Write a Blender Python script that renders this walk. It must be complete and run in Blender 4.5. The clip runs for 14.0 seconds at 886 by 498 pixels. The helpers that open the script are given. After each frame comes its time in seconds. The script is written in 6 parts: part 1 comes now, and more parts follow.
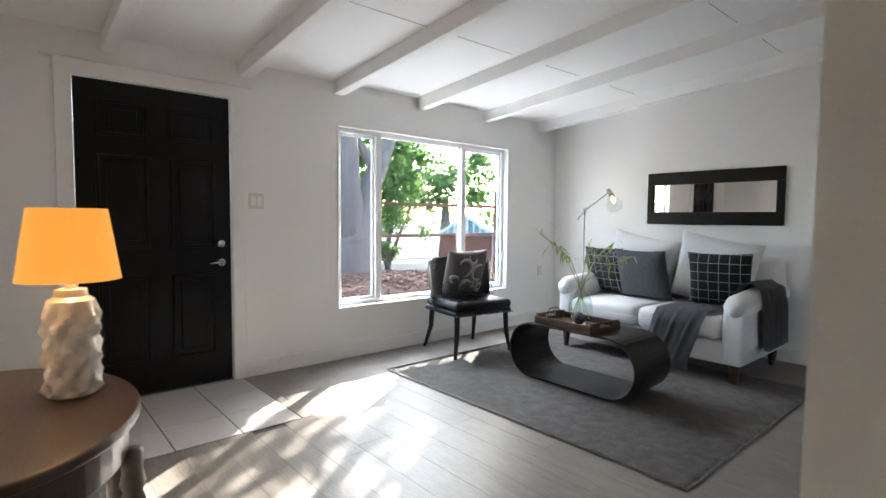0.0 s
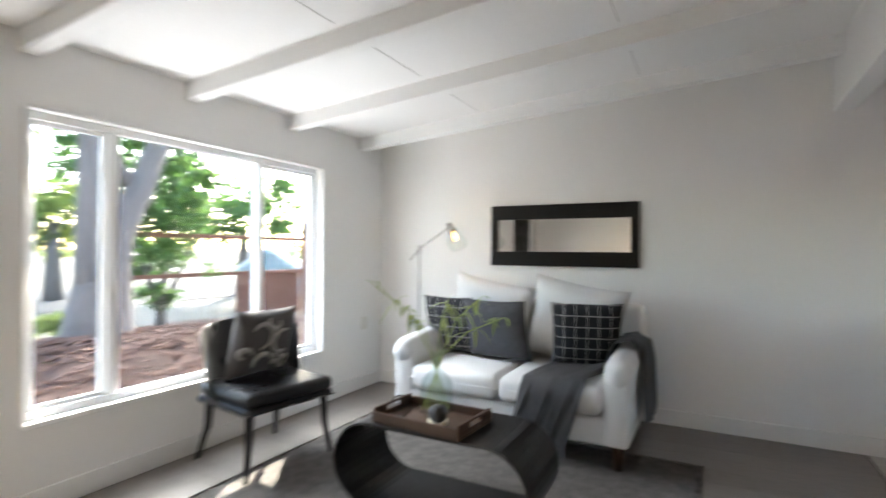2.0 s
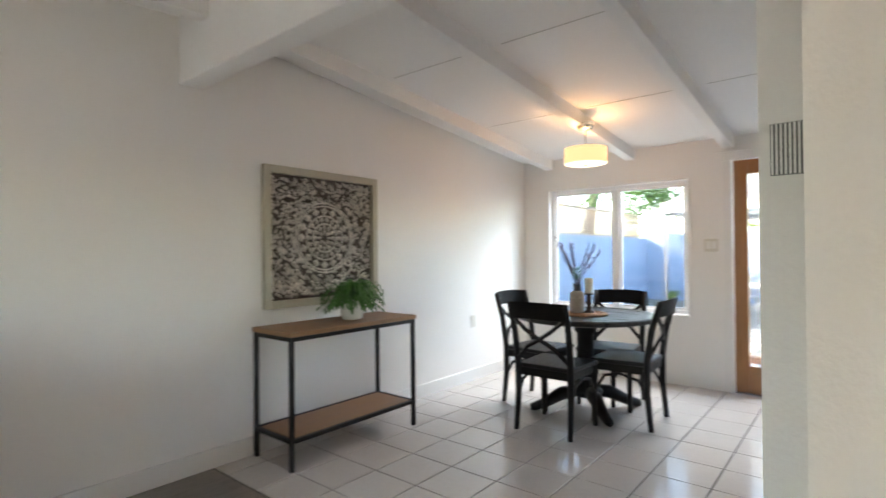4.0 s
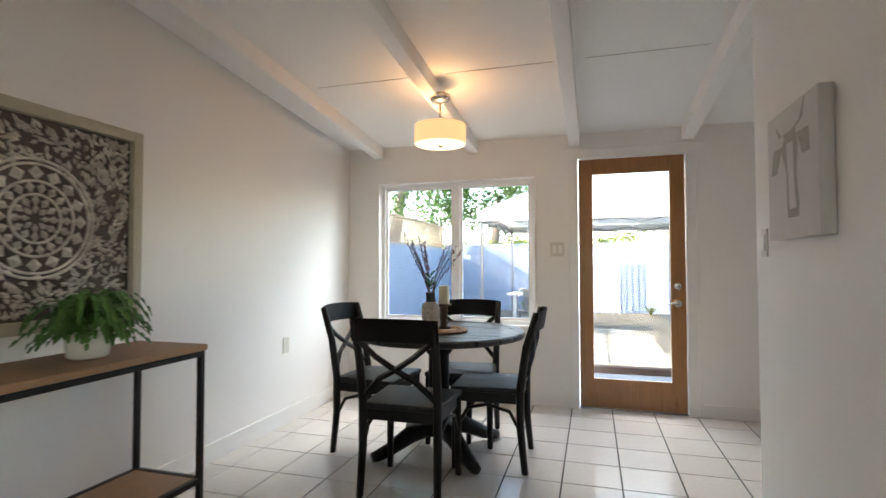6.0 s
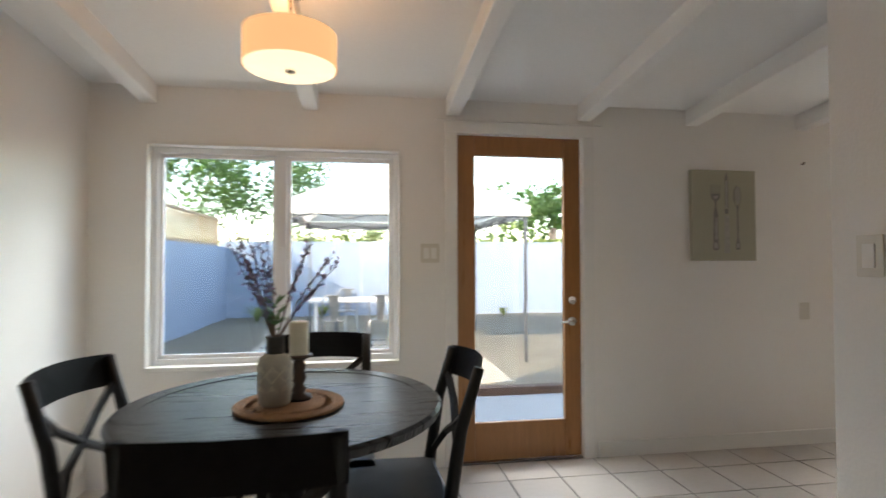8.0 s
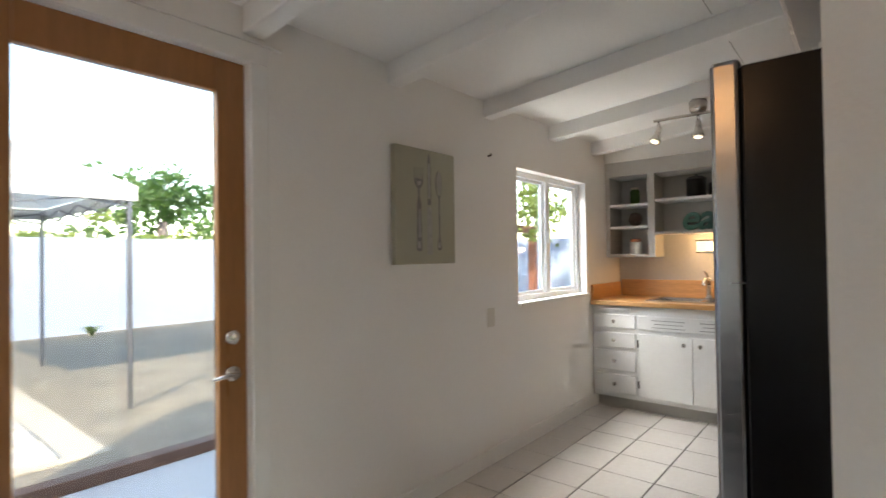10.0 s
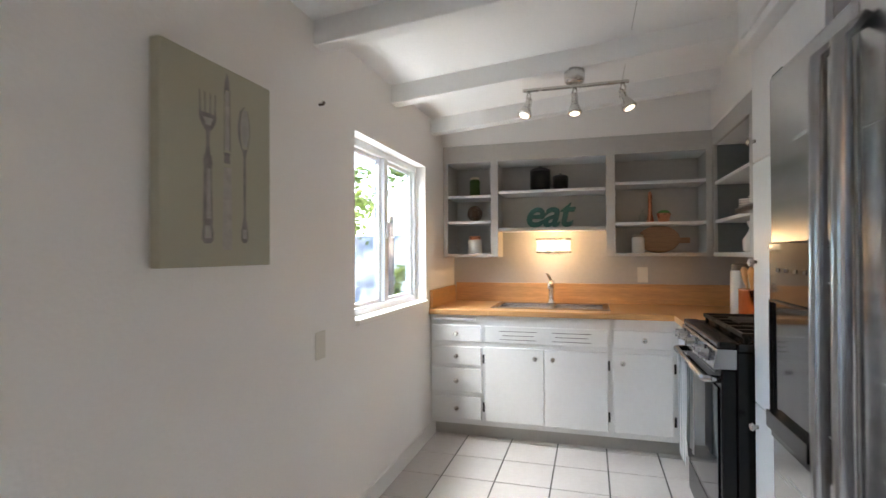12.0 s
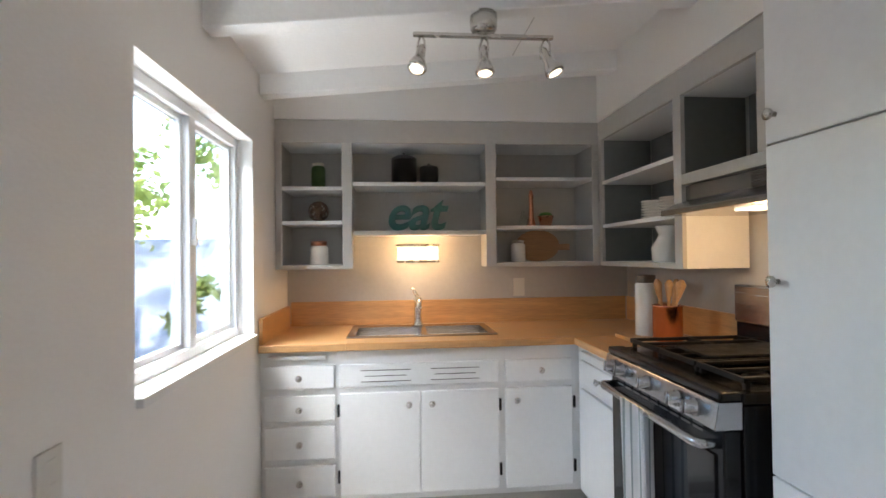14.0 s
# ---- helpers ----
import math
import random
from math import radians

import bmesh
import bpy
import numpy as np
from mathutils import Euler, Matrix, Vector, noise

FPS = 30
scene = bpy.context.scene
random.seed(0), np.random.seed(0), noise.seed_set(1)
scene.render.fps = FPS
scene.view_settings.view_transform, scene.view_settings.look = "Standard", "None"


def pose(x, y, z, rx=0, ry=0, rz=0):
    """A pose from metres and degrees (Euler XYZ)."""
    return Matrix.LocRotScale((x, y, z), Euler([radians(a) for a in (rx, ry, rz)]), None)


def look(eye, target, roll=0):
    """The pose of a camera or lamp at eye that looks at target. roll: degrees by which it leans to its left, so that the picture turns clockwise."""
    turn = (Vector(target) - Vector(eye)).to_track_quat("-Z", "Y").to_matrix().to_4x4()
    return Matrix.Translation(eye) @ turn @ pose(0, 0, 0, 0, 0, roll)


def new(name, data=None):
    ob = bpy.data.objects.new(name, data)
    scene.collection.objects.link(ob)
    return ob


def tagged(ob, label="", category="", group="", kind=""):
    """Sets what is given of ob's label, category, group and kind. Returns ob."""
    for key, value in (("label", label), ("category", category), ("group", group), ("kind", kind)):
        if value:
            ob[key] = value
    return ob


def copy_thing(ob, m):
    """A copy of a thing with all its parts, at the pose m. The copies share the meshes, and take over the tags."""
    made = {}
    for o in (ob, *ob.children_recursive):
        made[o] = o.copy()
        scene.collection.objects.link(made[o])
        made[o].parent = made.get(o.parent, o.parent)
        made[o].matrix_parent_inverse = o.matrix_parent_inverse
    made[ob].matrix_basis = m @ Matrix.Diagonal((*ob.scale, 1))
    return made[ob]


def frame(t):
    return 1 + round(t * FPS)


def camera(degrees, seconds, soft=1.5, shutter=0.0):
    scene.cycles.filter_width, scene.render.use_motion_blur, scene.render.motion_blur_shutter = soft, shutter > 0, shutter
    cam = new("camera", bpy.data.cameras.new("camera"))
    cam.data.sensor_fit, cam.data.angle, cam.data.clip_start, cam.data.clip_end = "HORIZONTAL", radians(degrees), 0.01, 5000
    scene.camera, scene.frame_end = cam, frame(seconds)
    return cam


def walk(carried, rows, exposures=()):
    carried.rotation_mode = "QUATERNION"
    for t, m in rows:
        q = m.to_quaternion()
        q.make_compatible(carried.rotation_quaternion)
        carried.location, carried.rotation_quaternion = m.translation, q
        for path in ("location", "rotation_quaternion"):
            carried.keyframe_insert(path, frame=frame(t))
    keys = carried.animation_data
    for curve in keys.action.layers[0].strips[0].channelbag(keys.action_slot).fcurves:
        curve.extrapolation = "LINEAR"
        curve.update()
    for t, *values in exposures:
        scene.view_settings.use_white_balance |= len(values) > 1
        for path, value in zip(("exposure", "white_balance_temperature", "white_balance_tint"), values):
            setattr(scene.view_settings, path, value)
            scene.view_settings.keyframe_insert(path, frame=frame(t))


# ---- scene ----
cam = camera(82.3, 14.0, 1.5, 0.5)
PATH = [
    (0, (5.022, 3.784, 1.191), (3.722, 2.269, 1.074), 0.5),
    (0.5, (4.894, 3.641, 1.197), (3.586, 2.131, 1.098), 0.5),
    (1, (4.724, 3.482, 1.201), (3.401, 1.984, 1.128), 0.6),
    (1.5, (4.494, 3.231, 1.258), (3.04, 1.859, 1.211), 0.5),
    (2, (4.128, 2.878, 1.282), (2.36, 1.943, 1.289), 0.4),
    (2.5, (3.859, 2.455, 1.29), (1.866, 2.295, 1.348), -0.0),
    (3, (3.487, 2.24, 1.317), (1.586, 2.86, 1.355), -0.4),
    (3.5, (3.189, 2.296, 1.271), (1.58, 3.484, 1.296), -0.5),
    (4, (2.953, 2.319, 1.247), (1.681, 3.862, 1.264), -0.5),
    (4.2, (2.88, 2.337, 1.235), (1.721, 3.967, 1.254), -0.4),
    (6.3, (2.074, 3.233, 1.17), (1.595, 5.174, 1.228), -0.0),
    (6.5, (1.991, 3.357, 1.184), (1.579, 5.314, 1.237), 0.1),
    (7, (1.777, 3.654, 1.196), (1.561, 5.642, 1.254), 0.2),
    (7.5, (1.597, 3.953, 1.225), (1.616, 5.952, 1.279), 0.1),
    (8, (1.521, 4.297, 1.248), (1.826, 6.273, 1.298), -0.1),
    (8.5, (1.503, 4.634, 1.269), (2.161, 6.522, 1.316), -0.4),
    (9, (1.534, 4.965, 1.289), (2.567, 6.677, 1.332), -0.4),
    (9.2, (1.589, 5.101, 1.29), (2.754, 6.726, 1.33), -0.5),
    (11.3, (2.363, 6.092, 1.295), (4.195, 6.895, 1.313), -0.4),
    (11.5, (2.425, 6.152, 1.297), (4.285, 6.887, 1.314), -0.2),
    (12, (2.609, 6.28, 1.286), (4.529, 6.839, 1.305), -0.3),
    (12.5, (2.833, 6.42, 1.289), (4.797, 6.795, 1.309), -0.3),
    (13, (3.039, 6.551, 1.307), (5.031, 6.728, 1.323), -0.3),
    (13.5, (3.241, 6.645, 1.315), (5.241, 6.63, 1.334), -0.5),
    (14, (3.457, 6.697, 1.328), (5.448, 6.513, 1.355), -0.7),
]
walk(cam, [(t, look(eye, target, roll)) for t, eye, target, roll in PATH], [(0, 5.1, 6300, 10), (4.2, 5.4, 7200, 10), (7.5, 4.7, 7700, 10), (9.2, 4.65, 7800, 10), (11.3, 5.2, 7200, 10), (14, 5.1, 6900, 10)])

# world, sun and daylight
world = bpy.data.worlds.new("sky")
scene.world = world
world.use_nodes = True
wn = world.node_tree
sky = wn.nodes.new("ShaderNodeTexSky")
sky.sky_type, sky.sun_disc = "NISHITA", False
SUN_TO = Vector((0.8, 0.6, -0.47)).normalized()
sky.sun_elevation = math.asin(-SUN_TO.z)
sky.sun_rotation = math.atan2(-SUN_TO.x, -SUN_TO.y)
wn.links.new(sky.outputs[0], wn.nodes["Background"].inputs[0])
wn.nodes["Background"].inputs[1].default_value = 0.15
sun = new("sun", bpy.data.lights.new("sun", "SUN"))
sun.data.energy, sun.data.angle, sun.data.color = 1.5, radians(0.5), (1.0, 0.93, 0.82)
sun.rotation_euler = SUN_TO.to_track_quat("-Z", "Y").to_euler()


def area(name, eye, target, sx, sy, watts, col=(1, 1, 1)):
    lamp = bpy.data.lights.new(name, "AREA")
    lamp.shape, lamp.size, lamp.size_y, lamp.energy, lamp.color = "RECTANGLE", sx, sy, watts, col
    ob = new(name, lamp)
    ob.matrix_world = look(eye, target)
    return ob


def bulb(name, place, watts, col, r=0.03):
    lamp = bpy.data.lights.new(name, "POINT")
    lamp.energy, lamp.color, lamp.shadow_soft_size = watts, col, r
    ob = new(name, lamp)
    ob.location = place
    return ob


WARM = (1.0, 0.62, 0.30)
bulb("table_lamp_bulb", (4.91, 2.245, 1.13), 0.10, WARM)
bulb("floor_lamp_bulb", (0.43, 1.03, 1.40), 0.5, (1.0, 0.5, 0.24), 0.02)
bulb("ceiling_lamp_bulb", (1.25, 6.2, 2.105), 0.20, (1.0, 0.52, 0.22), 0.03)
bulb("sconce_bulb", (6.60, 6.56, 1.345), 0.156, WARM, 0.03)
bulb("hood_bulb", (5.10, 5.45, 1.40), 0.13, WARM, 0.03)

# added area lamps outside the windows, in place of sky and sunlit-ground light
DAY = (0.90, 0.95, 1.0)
area("front_window_sky_fill", (1.2, -2.2, 3.45), (1.7, 2.6, 0.9), 3.0, 1.3, 19.0, DAY)
area("front_window_near_sky_fill", (1.9, -0.55, 2.45), (1.9, 1.4, 1.0), 2.0, 0.6, 2.5, DAY)
area("front_window_ground_fill", (1.9, -0.34, 0.28), (1.7, 2.2, 1.0), 2.0, 0.3, 2.6, DAY)
area("dining_sky_fill", (1.7, 9.5, 3.6), (1.6, 5.0, 0.9), 3.0, 1.3, 10.0, DAY)
area("dining_window_sky_fill", (1.02, 7.95, 2.4), (1.02, 6.0, 1.0), 1.4, 0.6, 1.8, DAY)
area("dining_window_ground_fill", (1.02, 7.8, 0.32), (1.02, 6.6, 1.5), 1.4, 0.4, 0.3, DAY)
area("kitchen_window_sky_fill", (5.4, 7.9, 2.4), (4.8, 6.0, 1.1), 1.1, 0.6, 5.5, DAY)
area("kitchen_window_ground_fill", (5.4, 7.8, 0.58), (5.4, 6.6, 1.6), 1.1, 0.4, 1.0, DAY)

# materials


def nodes_of(name):
    m = bpy.data.materials.new(name)
    m.use_nodes = True
    return m, m.node_tree.nodes, m.node_tree.links, m.node_tree.nodes["Principled BSDF"]


def mat(name, col, rough=0.6, metal=0.0, scale=6.0, var=0.08, bump=0.1, stretch=(1, 1, 1), fine=12.0, by_object=0.0, spec=0.5, sheen=0.0):
    m, n, l, b = nodes_of(name)
    tc, mp = n.new("ShaderNodeTexCoord"), n.new("ShaderNodeMapping")
    mp.inputs["Scale"].default_value = stretch
    l.new(tc.outputs["Object"], mp.inputs[0])
    a, f = n.new("ShaderNodeTexNoise"), n.new("ShaderNodeTexNoise")
    a.inputs["Scale"].default_value, f.inputs["Scale"].default_value = scale, scale * fine
    a.inputs["Detail"].default_value, f.inputs["Detail"].default_value = 4, 3
    l.new(mp.outputs[0], a.inputs[0]), l.new(mp.outputs[0], f.inputs[0])
    add = n.new("ShaderNodeMath")
    add.operation = "ADD"
    l.new(a.outputs[0], add.inputs[0]), l.new(f.outputs[0], add.inputs[1])
    src = add.outputs[0]
    lo, hi = 0.6, 1.4
    if by_object:
        oi, ml, a2 = n.new("ShaderNodeObjectInfo"), n.new("ShaderNodeMath"), n.new("ShaderNodeMath")
        ml.operation, a2.operation = "MULTIPLY", "ADD"
        ml.inputs[1].default_value = by_object
        l.new(oi.outputs["Random"], ml.inputs[0])
        l.new(ml.outputs[0], a2.inputs[0]), l.new(src, a2.inputs[1])
        # a random shift moves the grain from piece to piece
        sh = n.new("ShaderNodeVectorMath")
        sh.operation = "ADD"
        l.new(tc.outputs["Object"], sh.inputs[0])
        cb, m7 = n.new("ShaderNodeCombineXYZ"), n.new("ShaderNodeMath")
        m7.operation = "MULTIPLY"
        m7.inputs[1].default_value = 37.0
        l.new(oi.outputs["Random"], m7.inputs[0])
        l.new(m7.outputs[0], cb.inputs[0]), l.new(m7.outputs[0], cb.inputs[1])
        l.new(cb.outputs[0], sh.inputs[1]), l.new(sh.outputs[0], mp.inputs[0])
        src, hi = a2.outputs[0], 1.4 + by_object
    mr = n.new("ShaderNodeMapRange")
    mr.inputs[1].default_value, mr.inputs[2].default_value = lo, hi
    l.new(src, mr.inputs[0])
    mix = n.new("ShaderNodeMix")
    mix.data_type = "RGBA"
    mix.inputs[6].default_value = (*[c * (1 - var) for c in col], 1)
    mix.inputs[7].default_value = (*[min(1, c * (1 + var)) for c in col], 1)
    l.new(mr.outputs[0], mix.inputs[0])
    l.new(mix.outputs[2], b.inputs["Base Color"])
    b.inputs["Roughness"].default_value, b.inputs["Metallic"].default_value = rough, metal
    b.inputs["Specular IOR Level"].default_value = spec
    if sheen:
        b.inputs["Sheen Weight"].default_value = sheen
    rr = n.new("ShaderNodeMapRange")
    rr.inputs[1].default_value, rr.inputs[2].default_value = 0.3, 0.7
    rr.inputs[3].default_value, rr.inputs[4].default_value = max(0.02, rough * 0.85), min(1, rough * 1.15)
    l.new(a.outputs[0], rr.inputs[0]), l.new(rr.outputs[0], b.inputs["Roughness"])
    if bump:
        bp = n.new("ShaderNodeBump")
        bp.inputs["Strength"].default_value, bp.inputs["Distance"].default_value = bump, 0.01
        l.new(f.outputs[0], bp.inputs["Height"]), l.new(bp.outputs[0], b.inputs["Normal"])
    return m


def glow(name, col, strength, base=0.12):
    m, n, l, b = nodes_of(name)
    b.inputs["Base Color"].default_value = (*[c * base for c in col], 1)
    b.inputs["Emission Color"].default_value = (*col, 1)
    b.inputs["Emission Strength"].default_value = strength
    return m


def clear(name, tint=(1, 1, 1), gloss=0.06):
    m, n, l, b = nodes_of(name)
    n.remove(b)
    t, g, mx, fr = n.new("ShaderNodeBsdfTransparent"), n.new("ShaderNodeBsdfGlossy"), n.new("ShaderNodeMixShader"), n.new("ShaderNodeLayerWeight")
    fr.inputs[0].default_value = 0.5
    pw, ad = n.new("ShaderNodeMath"), n.new("ShaderNodeMath")
    pw.operation, ad.operation = "POWER", "MULTIPLY_ADD"
    pw.inputs[1].default_value, ad.inputs[1].default_value, ad.inputs[2].default_value = 5.0, 0.5, 0.02
    l.new(fr.outputs["Facing"], pw.inputs[0]), l.new(pw.outputs[0], ad.inputs[0])
    t.inputs[0].default_value = (*tint, 1)
    g.inputs["Roughness"].default_value = 0.01
    l.new(ad.outputs[0], mx.inputs[0]), l.new(t.outputs[0], mx.inputs[1]), l.new(g.outputs[0], mx.inputs[2])
    l.new(mx.outputs[0], n["Material Output"].inputs[0])
    return m


def leafy(name, col, through_col):
    """Thin leaf: the light shines through it from behind."""
    m = mat(name, col, 0.5, 0, 3, 0.5, 0.1, fine=8)
    n, l = m.node_tree.nodes, m.node_tree.links
    t, mx = n.new("ShaderNodeBsdfTranslucent"), n.new("ShaderNodeMixShader")
    t.inputs[0].default_value = (*through_col, 1)
    mx.inputs[0].default_value = 0.5
    l.new(n["Principled BSDF"].outputs[0], mx.inputs[1]), l.new(t.outputs[0], mx.inputs[2])
    l.new(mx.outputs[0], n["Material Output"].inputs[0])
    return m


def lined(name, base, line, axes, period, width, rough=0.9):
    """Cloth with thin woven lines along the two local axes."""
    m, n, l, b = nodes_of(name)
    tc, sp = n.new("ShaderNodeTexCoord"), n.new("ShaderNodeSeparateXYZ")
    l.new(tc.outputs["Object"], sp.inputs[0])
    outs = []
    for ax in axes:
        d, f, c = n.new("ShaderNodeMath"), n.new("ShaderNodeMath"), n.new("ShaderNodeMath")
        d.operation, f.operation, c.operation = "DIVIDE", "FRACT", "LESS_THAN"
        d.inputs[1].default_value, c.inputs[1].default_value = period, width
        l.new(sp.outputs[ax], d.inputs[0]), l.new(d.outputs[0], f.inputs[0]), l.new(f.outputs[0], c.inputs[0])
        outs.append(c.outputs[0])
    mx = n.new("ShaderNodeMath")
    mx.operation = "MAXIMUM"
    l.new(outs[0], mx.inputs[0]), l.new(outs[-1], mx.inputs[1])
    mix = n.new("ShaderNodeMix")
    mix.data_type = "RGBA"
    mix.inputs[6].default_value, mix.inputs[7].default_value = (*base, 1), (*line, 1)
    l.new(mx.outputs[0], mix.inputs[0]), l.new(mix.outputs[2], b.inputs["Base Color"])
    b.inputs["Roughness"].default_value = rough
    nz, bp = n.new("ShaderNodeTexNoise"), n.new("ShaderNodeBump")
    nz.inputs["Scale"].default_value = 300
    bp.inputs["Strength"].default_value = 0.4
    bp.inputs["Distance"].default_value = 0.003
    l.new(tc.outputs["Object"], nz.inputs[0]), l.new(nz.outputs[0], bp.inputs["Height"]), l.new(bp.outputs[0], b.inputs["Normal"])
    return m


WALL = mat("wall_paint", (0.85, 0.842, 0.82), 0.55, 0, 1.5, 0.02, 0.12, fine=60)
CEIL = mat("ceiling_paint", (0.86, 0.86, 0.85), 0.7, 0, 1.2, 0.03, 0.15, fine=60)
TRIM = mat("trim_paint", (0.82, 0.82, 0.80), 0.4, 0, 3, 0.02, 0.05)
VINYL = mat("white_vinyl", (0.83, 0.84, 0.85), 0.35, 0, 5, 0.02, 0.02)
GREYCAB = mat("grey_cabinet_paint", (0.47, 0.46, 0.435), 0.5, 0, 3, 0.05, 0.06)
# dark tone that puts the shade of open recesses into the colour
DARKRECESS = mat("shaded_recess", (0.17, 0.18, 0.175), 0.6, 0, 3, 0.08, 0.08)
WHITECAB = mat("white_cabinet_paint", (0.76, 0.77, 0.77), 0.35, 0, 3, 0.03, 0.06)
PLANK = mat("grey_wood_plank", (0.195, 0.172, 0.152), 0.36, 0, 2.2, 0.36, 0.12, (9, 1, 9), 6, 0.28)
TILE = mat("pale_floor_tile", (0.60, 0.575, 0.555), 0.14, 0, 3, 0.06, 0.03, by_object=0.25)
GROUT = mat("dark_grout", (0.075, 0.07, 0.068), 0.9, 0, 10, 0.2, 0.3)
SCREED = mat("dark_floor_base", (0.08, 0.075, 0.07), 0.8, 0, 8, 0.2, 0.2)
BLACKDOOR = mat("black_door_paint", (0.004, 0.004, 0.005), 0.35, 0, 4, 0.2, 0.05, spec=0.18)
OAK = mat("varnished_door_wood", (0.34, 0.155, 0.055), 0.32, 0, 3, 0.18, 0.06, (14, 14, 1), 6)
BUTCHER = mat("butcher_block", (0.56, 0.31, 0.13), 0.35, 0, 2.5, 0.22, 0.05, (12, 1, 12), 5)
BUTCHER_X = mat("butcher_block_side", (0.56, 0.31, 0.13), 0.35, 0, 2.5, 0.22, 0.05, (1, 12, 12), 5)
SHELFWOOD = mat("console_wood", (0.30, 0.165, 0.085), 0.5, 0, 3, 0.25, 0.1, (12, 1, 12), 6)
TABLEWOOD = mat("brown_table_wood", (0.065, 0.034, 0.02), 0.33, 0, 3, 0.3, 0.06, (10, 1, 10), 6)
TABLELEG = mat("greyed_turned_wood", (0.16, 0.125, 0.10), 0.45, 0, 6, 0.3, 0.1)
BLACKWOOD = mat("black_worn_wood", (0.007, 0.007, 0.008), 0.38, 0, 4, 0.5, 0.15, (14, 1, 14), 5, spec=0.25)
SEATWOOD = mat("black_rubbed_seat_wood", (0.022, 0.022, 0.025), 0.33, 0, 3, 0.9, 0.25, (16, 1, 16), 5, spec=0.22)
TOPWOOD = mat("black_rubbed_table_top", (0.022, 0.024, 0.028), 0.3, 0, 2.5, 0.85, 0.25, (1, 14, 1), 5, spec=0.4)
DARKBROWN = mat("dark_brown_frame", (0.007, 0.006, 0.0055), 0.4, 0, 5, 0.3, 0.05, spec=0.2)
BLACKMETAL = mat("black_powder_metal", (0.012, 0.012, 0.013), 0.45, 0.4, 10, 0.2, 0.03)
TABLEMETAL = mat("dark_bronze_metal", (0.035, 0.034, 0.033), 0.34, 0.9, 3, 0.3, 0.04)
LEATHER = mat("black_leather", (0.006, 0.006, 0.007), 0.3, 0, 9, 0.2, 0.35, fine=25, spec=0.35)
SOFA = mat("white_sofa_cloth", (0.72, 0.715, 0.70), 0.85, 0, 5, 0.03, 0.25, fine=60, sheen=0.2)
THROW = mat("grey_knit_throw", (0.14, 0.14, 0.145), 0.95, 0, 14, 0.22, 0.8, fine=14, sheen=0.2)
RUG = mat("grey_woven_rug", (0.225, 0.208, 0.192), 0.95, 0, 14, 0.45, 1.0, (1, 1, 1), 12)
CHROME = mat("brushed_nickel", (0.62, 0.60, 0.57), 0.25, 1.0, 20, 0.08, 0.02)
STEEL = mat("stainless_steel", (0.40, 0.40, 0.41), 0.24, 1.0, 2, 0.08, 0.02, (1, 1, 30), 6)
BLACKGLASS = mat("black_glass", (0.006, 0.006, 0.007), 0.06, 0, 3, 0.1, 0)
BLACKENAMEL = mat("black_enamel", (0.005, 0.005, 0.006), 0.22, 0, 5, 0.2, 0.02, spec=0.3)
IRON = mat("cast_iron", (0.007, 0.007, 0.007), 0.55, 0, 20, 0.3, 0.2, spec=0.25)
COPPER = mat("polished_copper", (0.75, 0.33, 0.20), 0.2, 1.0, 8, 0.1, 0.03)
CERAMIC = mat("white_glazed_ceramic", (0.72, 0.69, 0.64), 0.2, 0, 8, 0.05, 0.03)
STONEWARE = mat("beige_stoneware", (0.47, 0.43, 0.37), 0.75, 0, 30, 0.2, 0.3)
CHARCOAL = mat("charcoal_glaze", (0.05, 0.05, 0.052), 0.5, 0, 8, 0.2, 0.1)
WAX = mat("cream_wax", (0.80, 0.75, 0.60), 0.5, 0, 8, 0.04, 0.05)
RATTAN = mat("woven_rattan", (0.42, 0.24, 0.13), 0.8, 0, 30, 0.3, 0.8)
LEAF = mat("fern_leaf", (0.06, 0.17, 0.035), 0.5, 0, 20, 0.4, 0.1)
PALELEAF = mat("pale_green_leaf", (0.33, 0.40, 0.10), 0.5, 0, 20, 0.3, 0.1)
PURPLE = mat("dried_purple_flower", (0.13, 0.05, 0.085), 0.8, 0, 40, 0.4, 0.2)
TWIG = mat("brown_twig", (0.10, 0.06, 0.04), 0.8, 0, 20, 0.3, 0.2)
CARVED = mat("whitewashed_carving", (0.66, 0.62, 0.58), 0.65, 0, 22, 0.5, 0.5)
CARVEBACK = mat("dark_carving_ground", (0.085, 0.072, 0.065), 0.85, 0, 12, 0.5, 0.4)
FRAMEWASH = mat("greige_wood_frame", (0.46, 0.43, 0.34), 0.65, 0, 6, 0.12, 0.15)
CANVAS = mat("sage_canvas", (0.42, 0.41, 0.32), 0.85, 0, 5, 0.06, 0.2, fine=80)
CANVASW = mat("pale_canvas", (0.66, 0.65, 0.64), 0.85, 0, 4, 0.06, 0.2, fine=80)
INK = mat("grey_painted_strokes", (0.24, 0.23, 0.22), 0.85, 0, 25, 0.5, 0.1)
INKLIGHT = mat("light_painted_strokes", (0.40, 0.385, 0.36), 0.85, 0, 40, 0.3, 0.1)
TEAL = mat("teal_painted_wood", (0.03, 0.115, 0.10), 0.6, 0, 20, 0.4, 0.2)
PLASTIC = mat("ivory_plastic", (0.68, 0.66, 0.60), 0.35, 0, 5, 0.02, 0)
TOWEL = lined("striped_tea_towel", (0.84, 0.85, 0.86), (0.36, 0.42, 0.42), (0,), 0.062, 0.22)
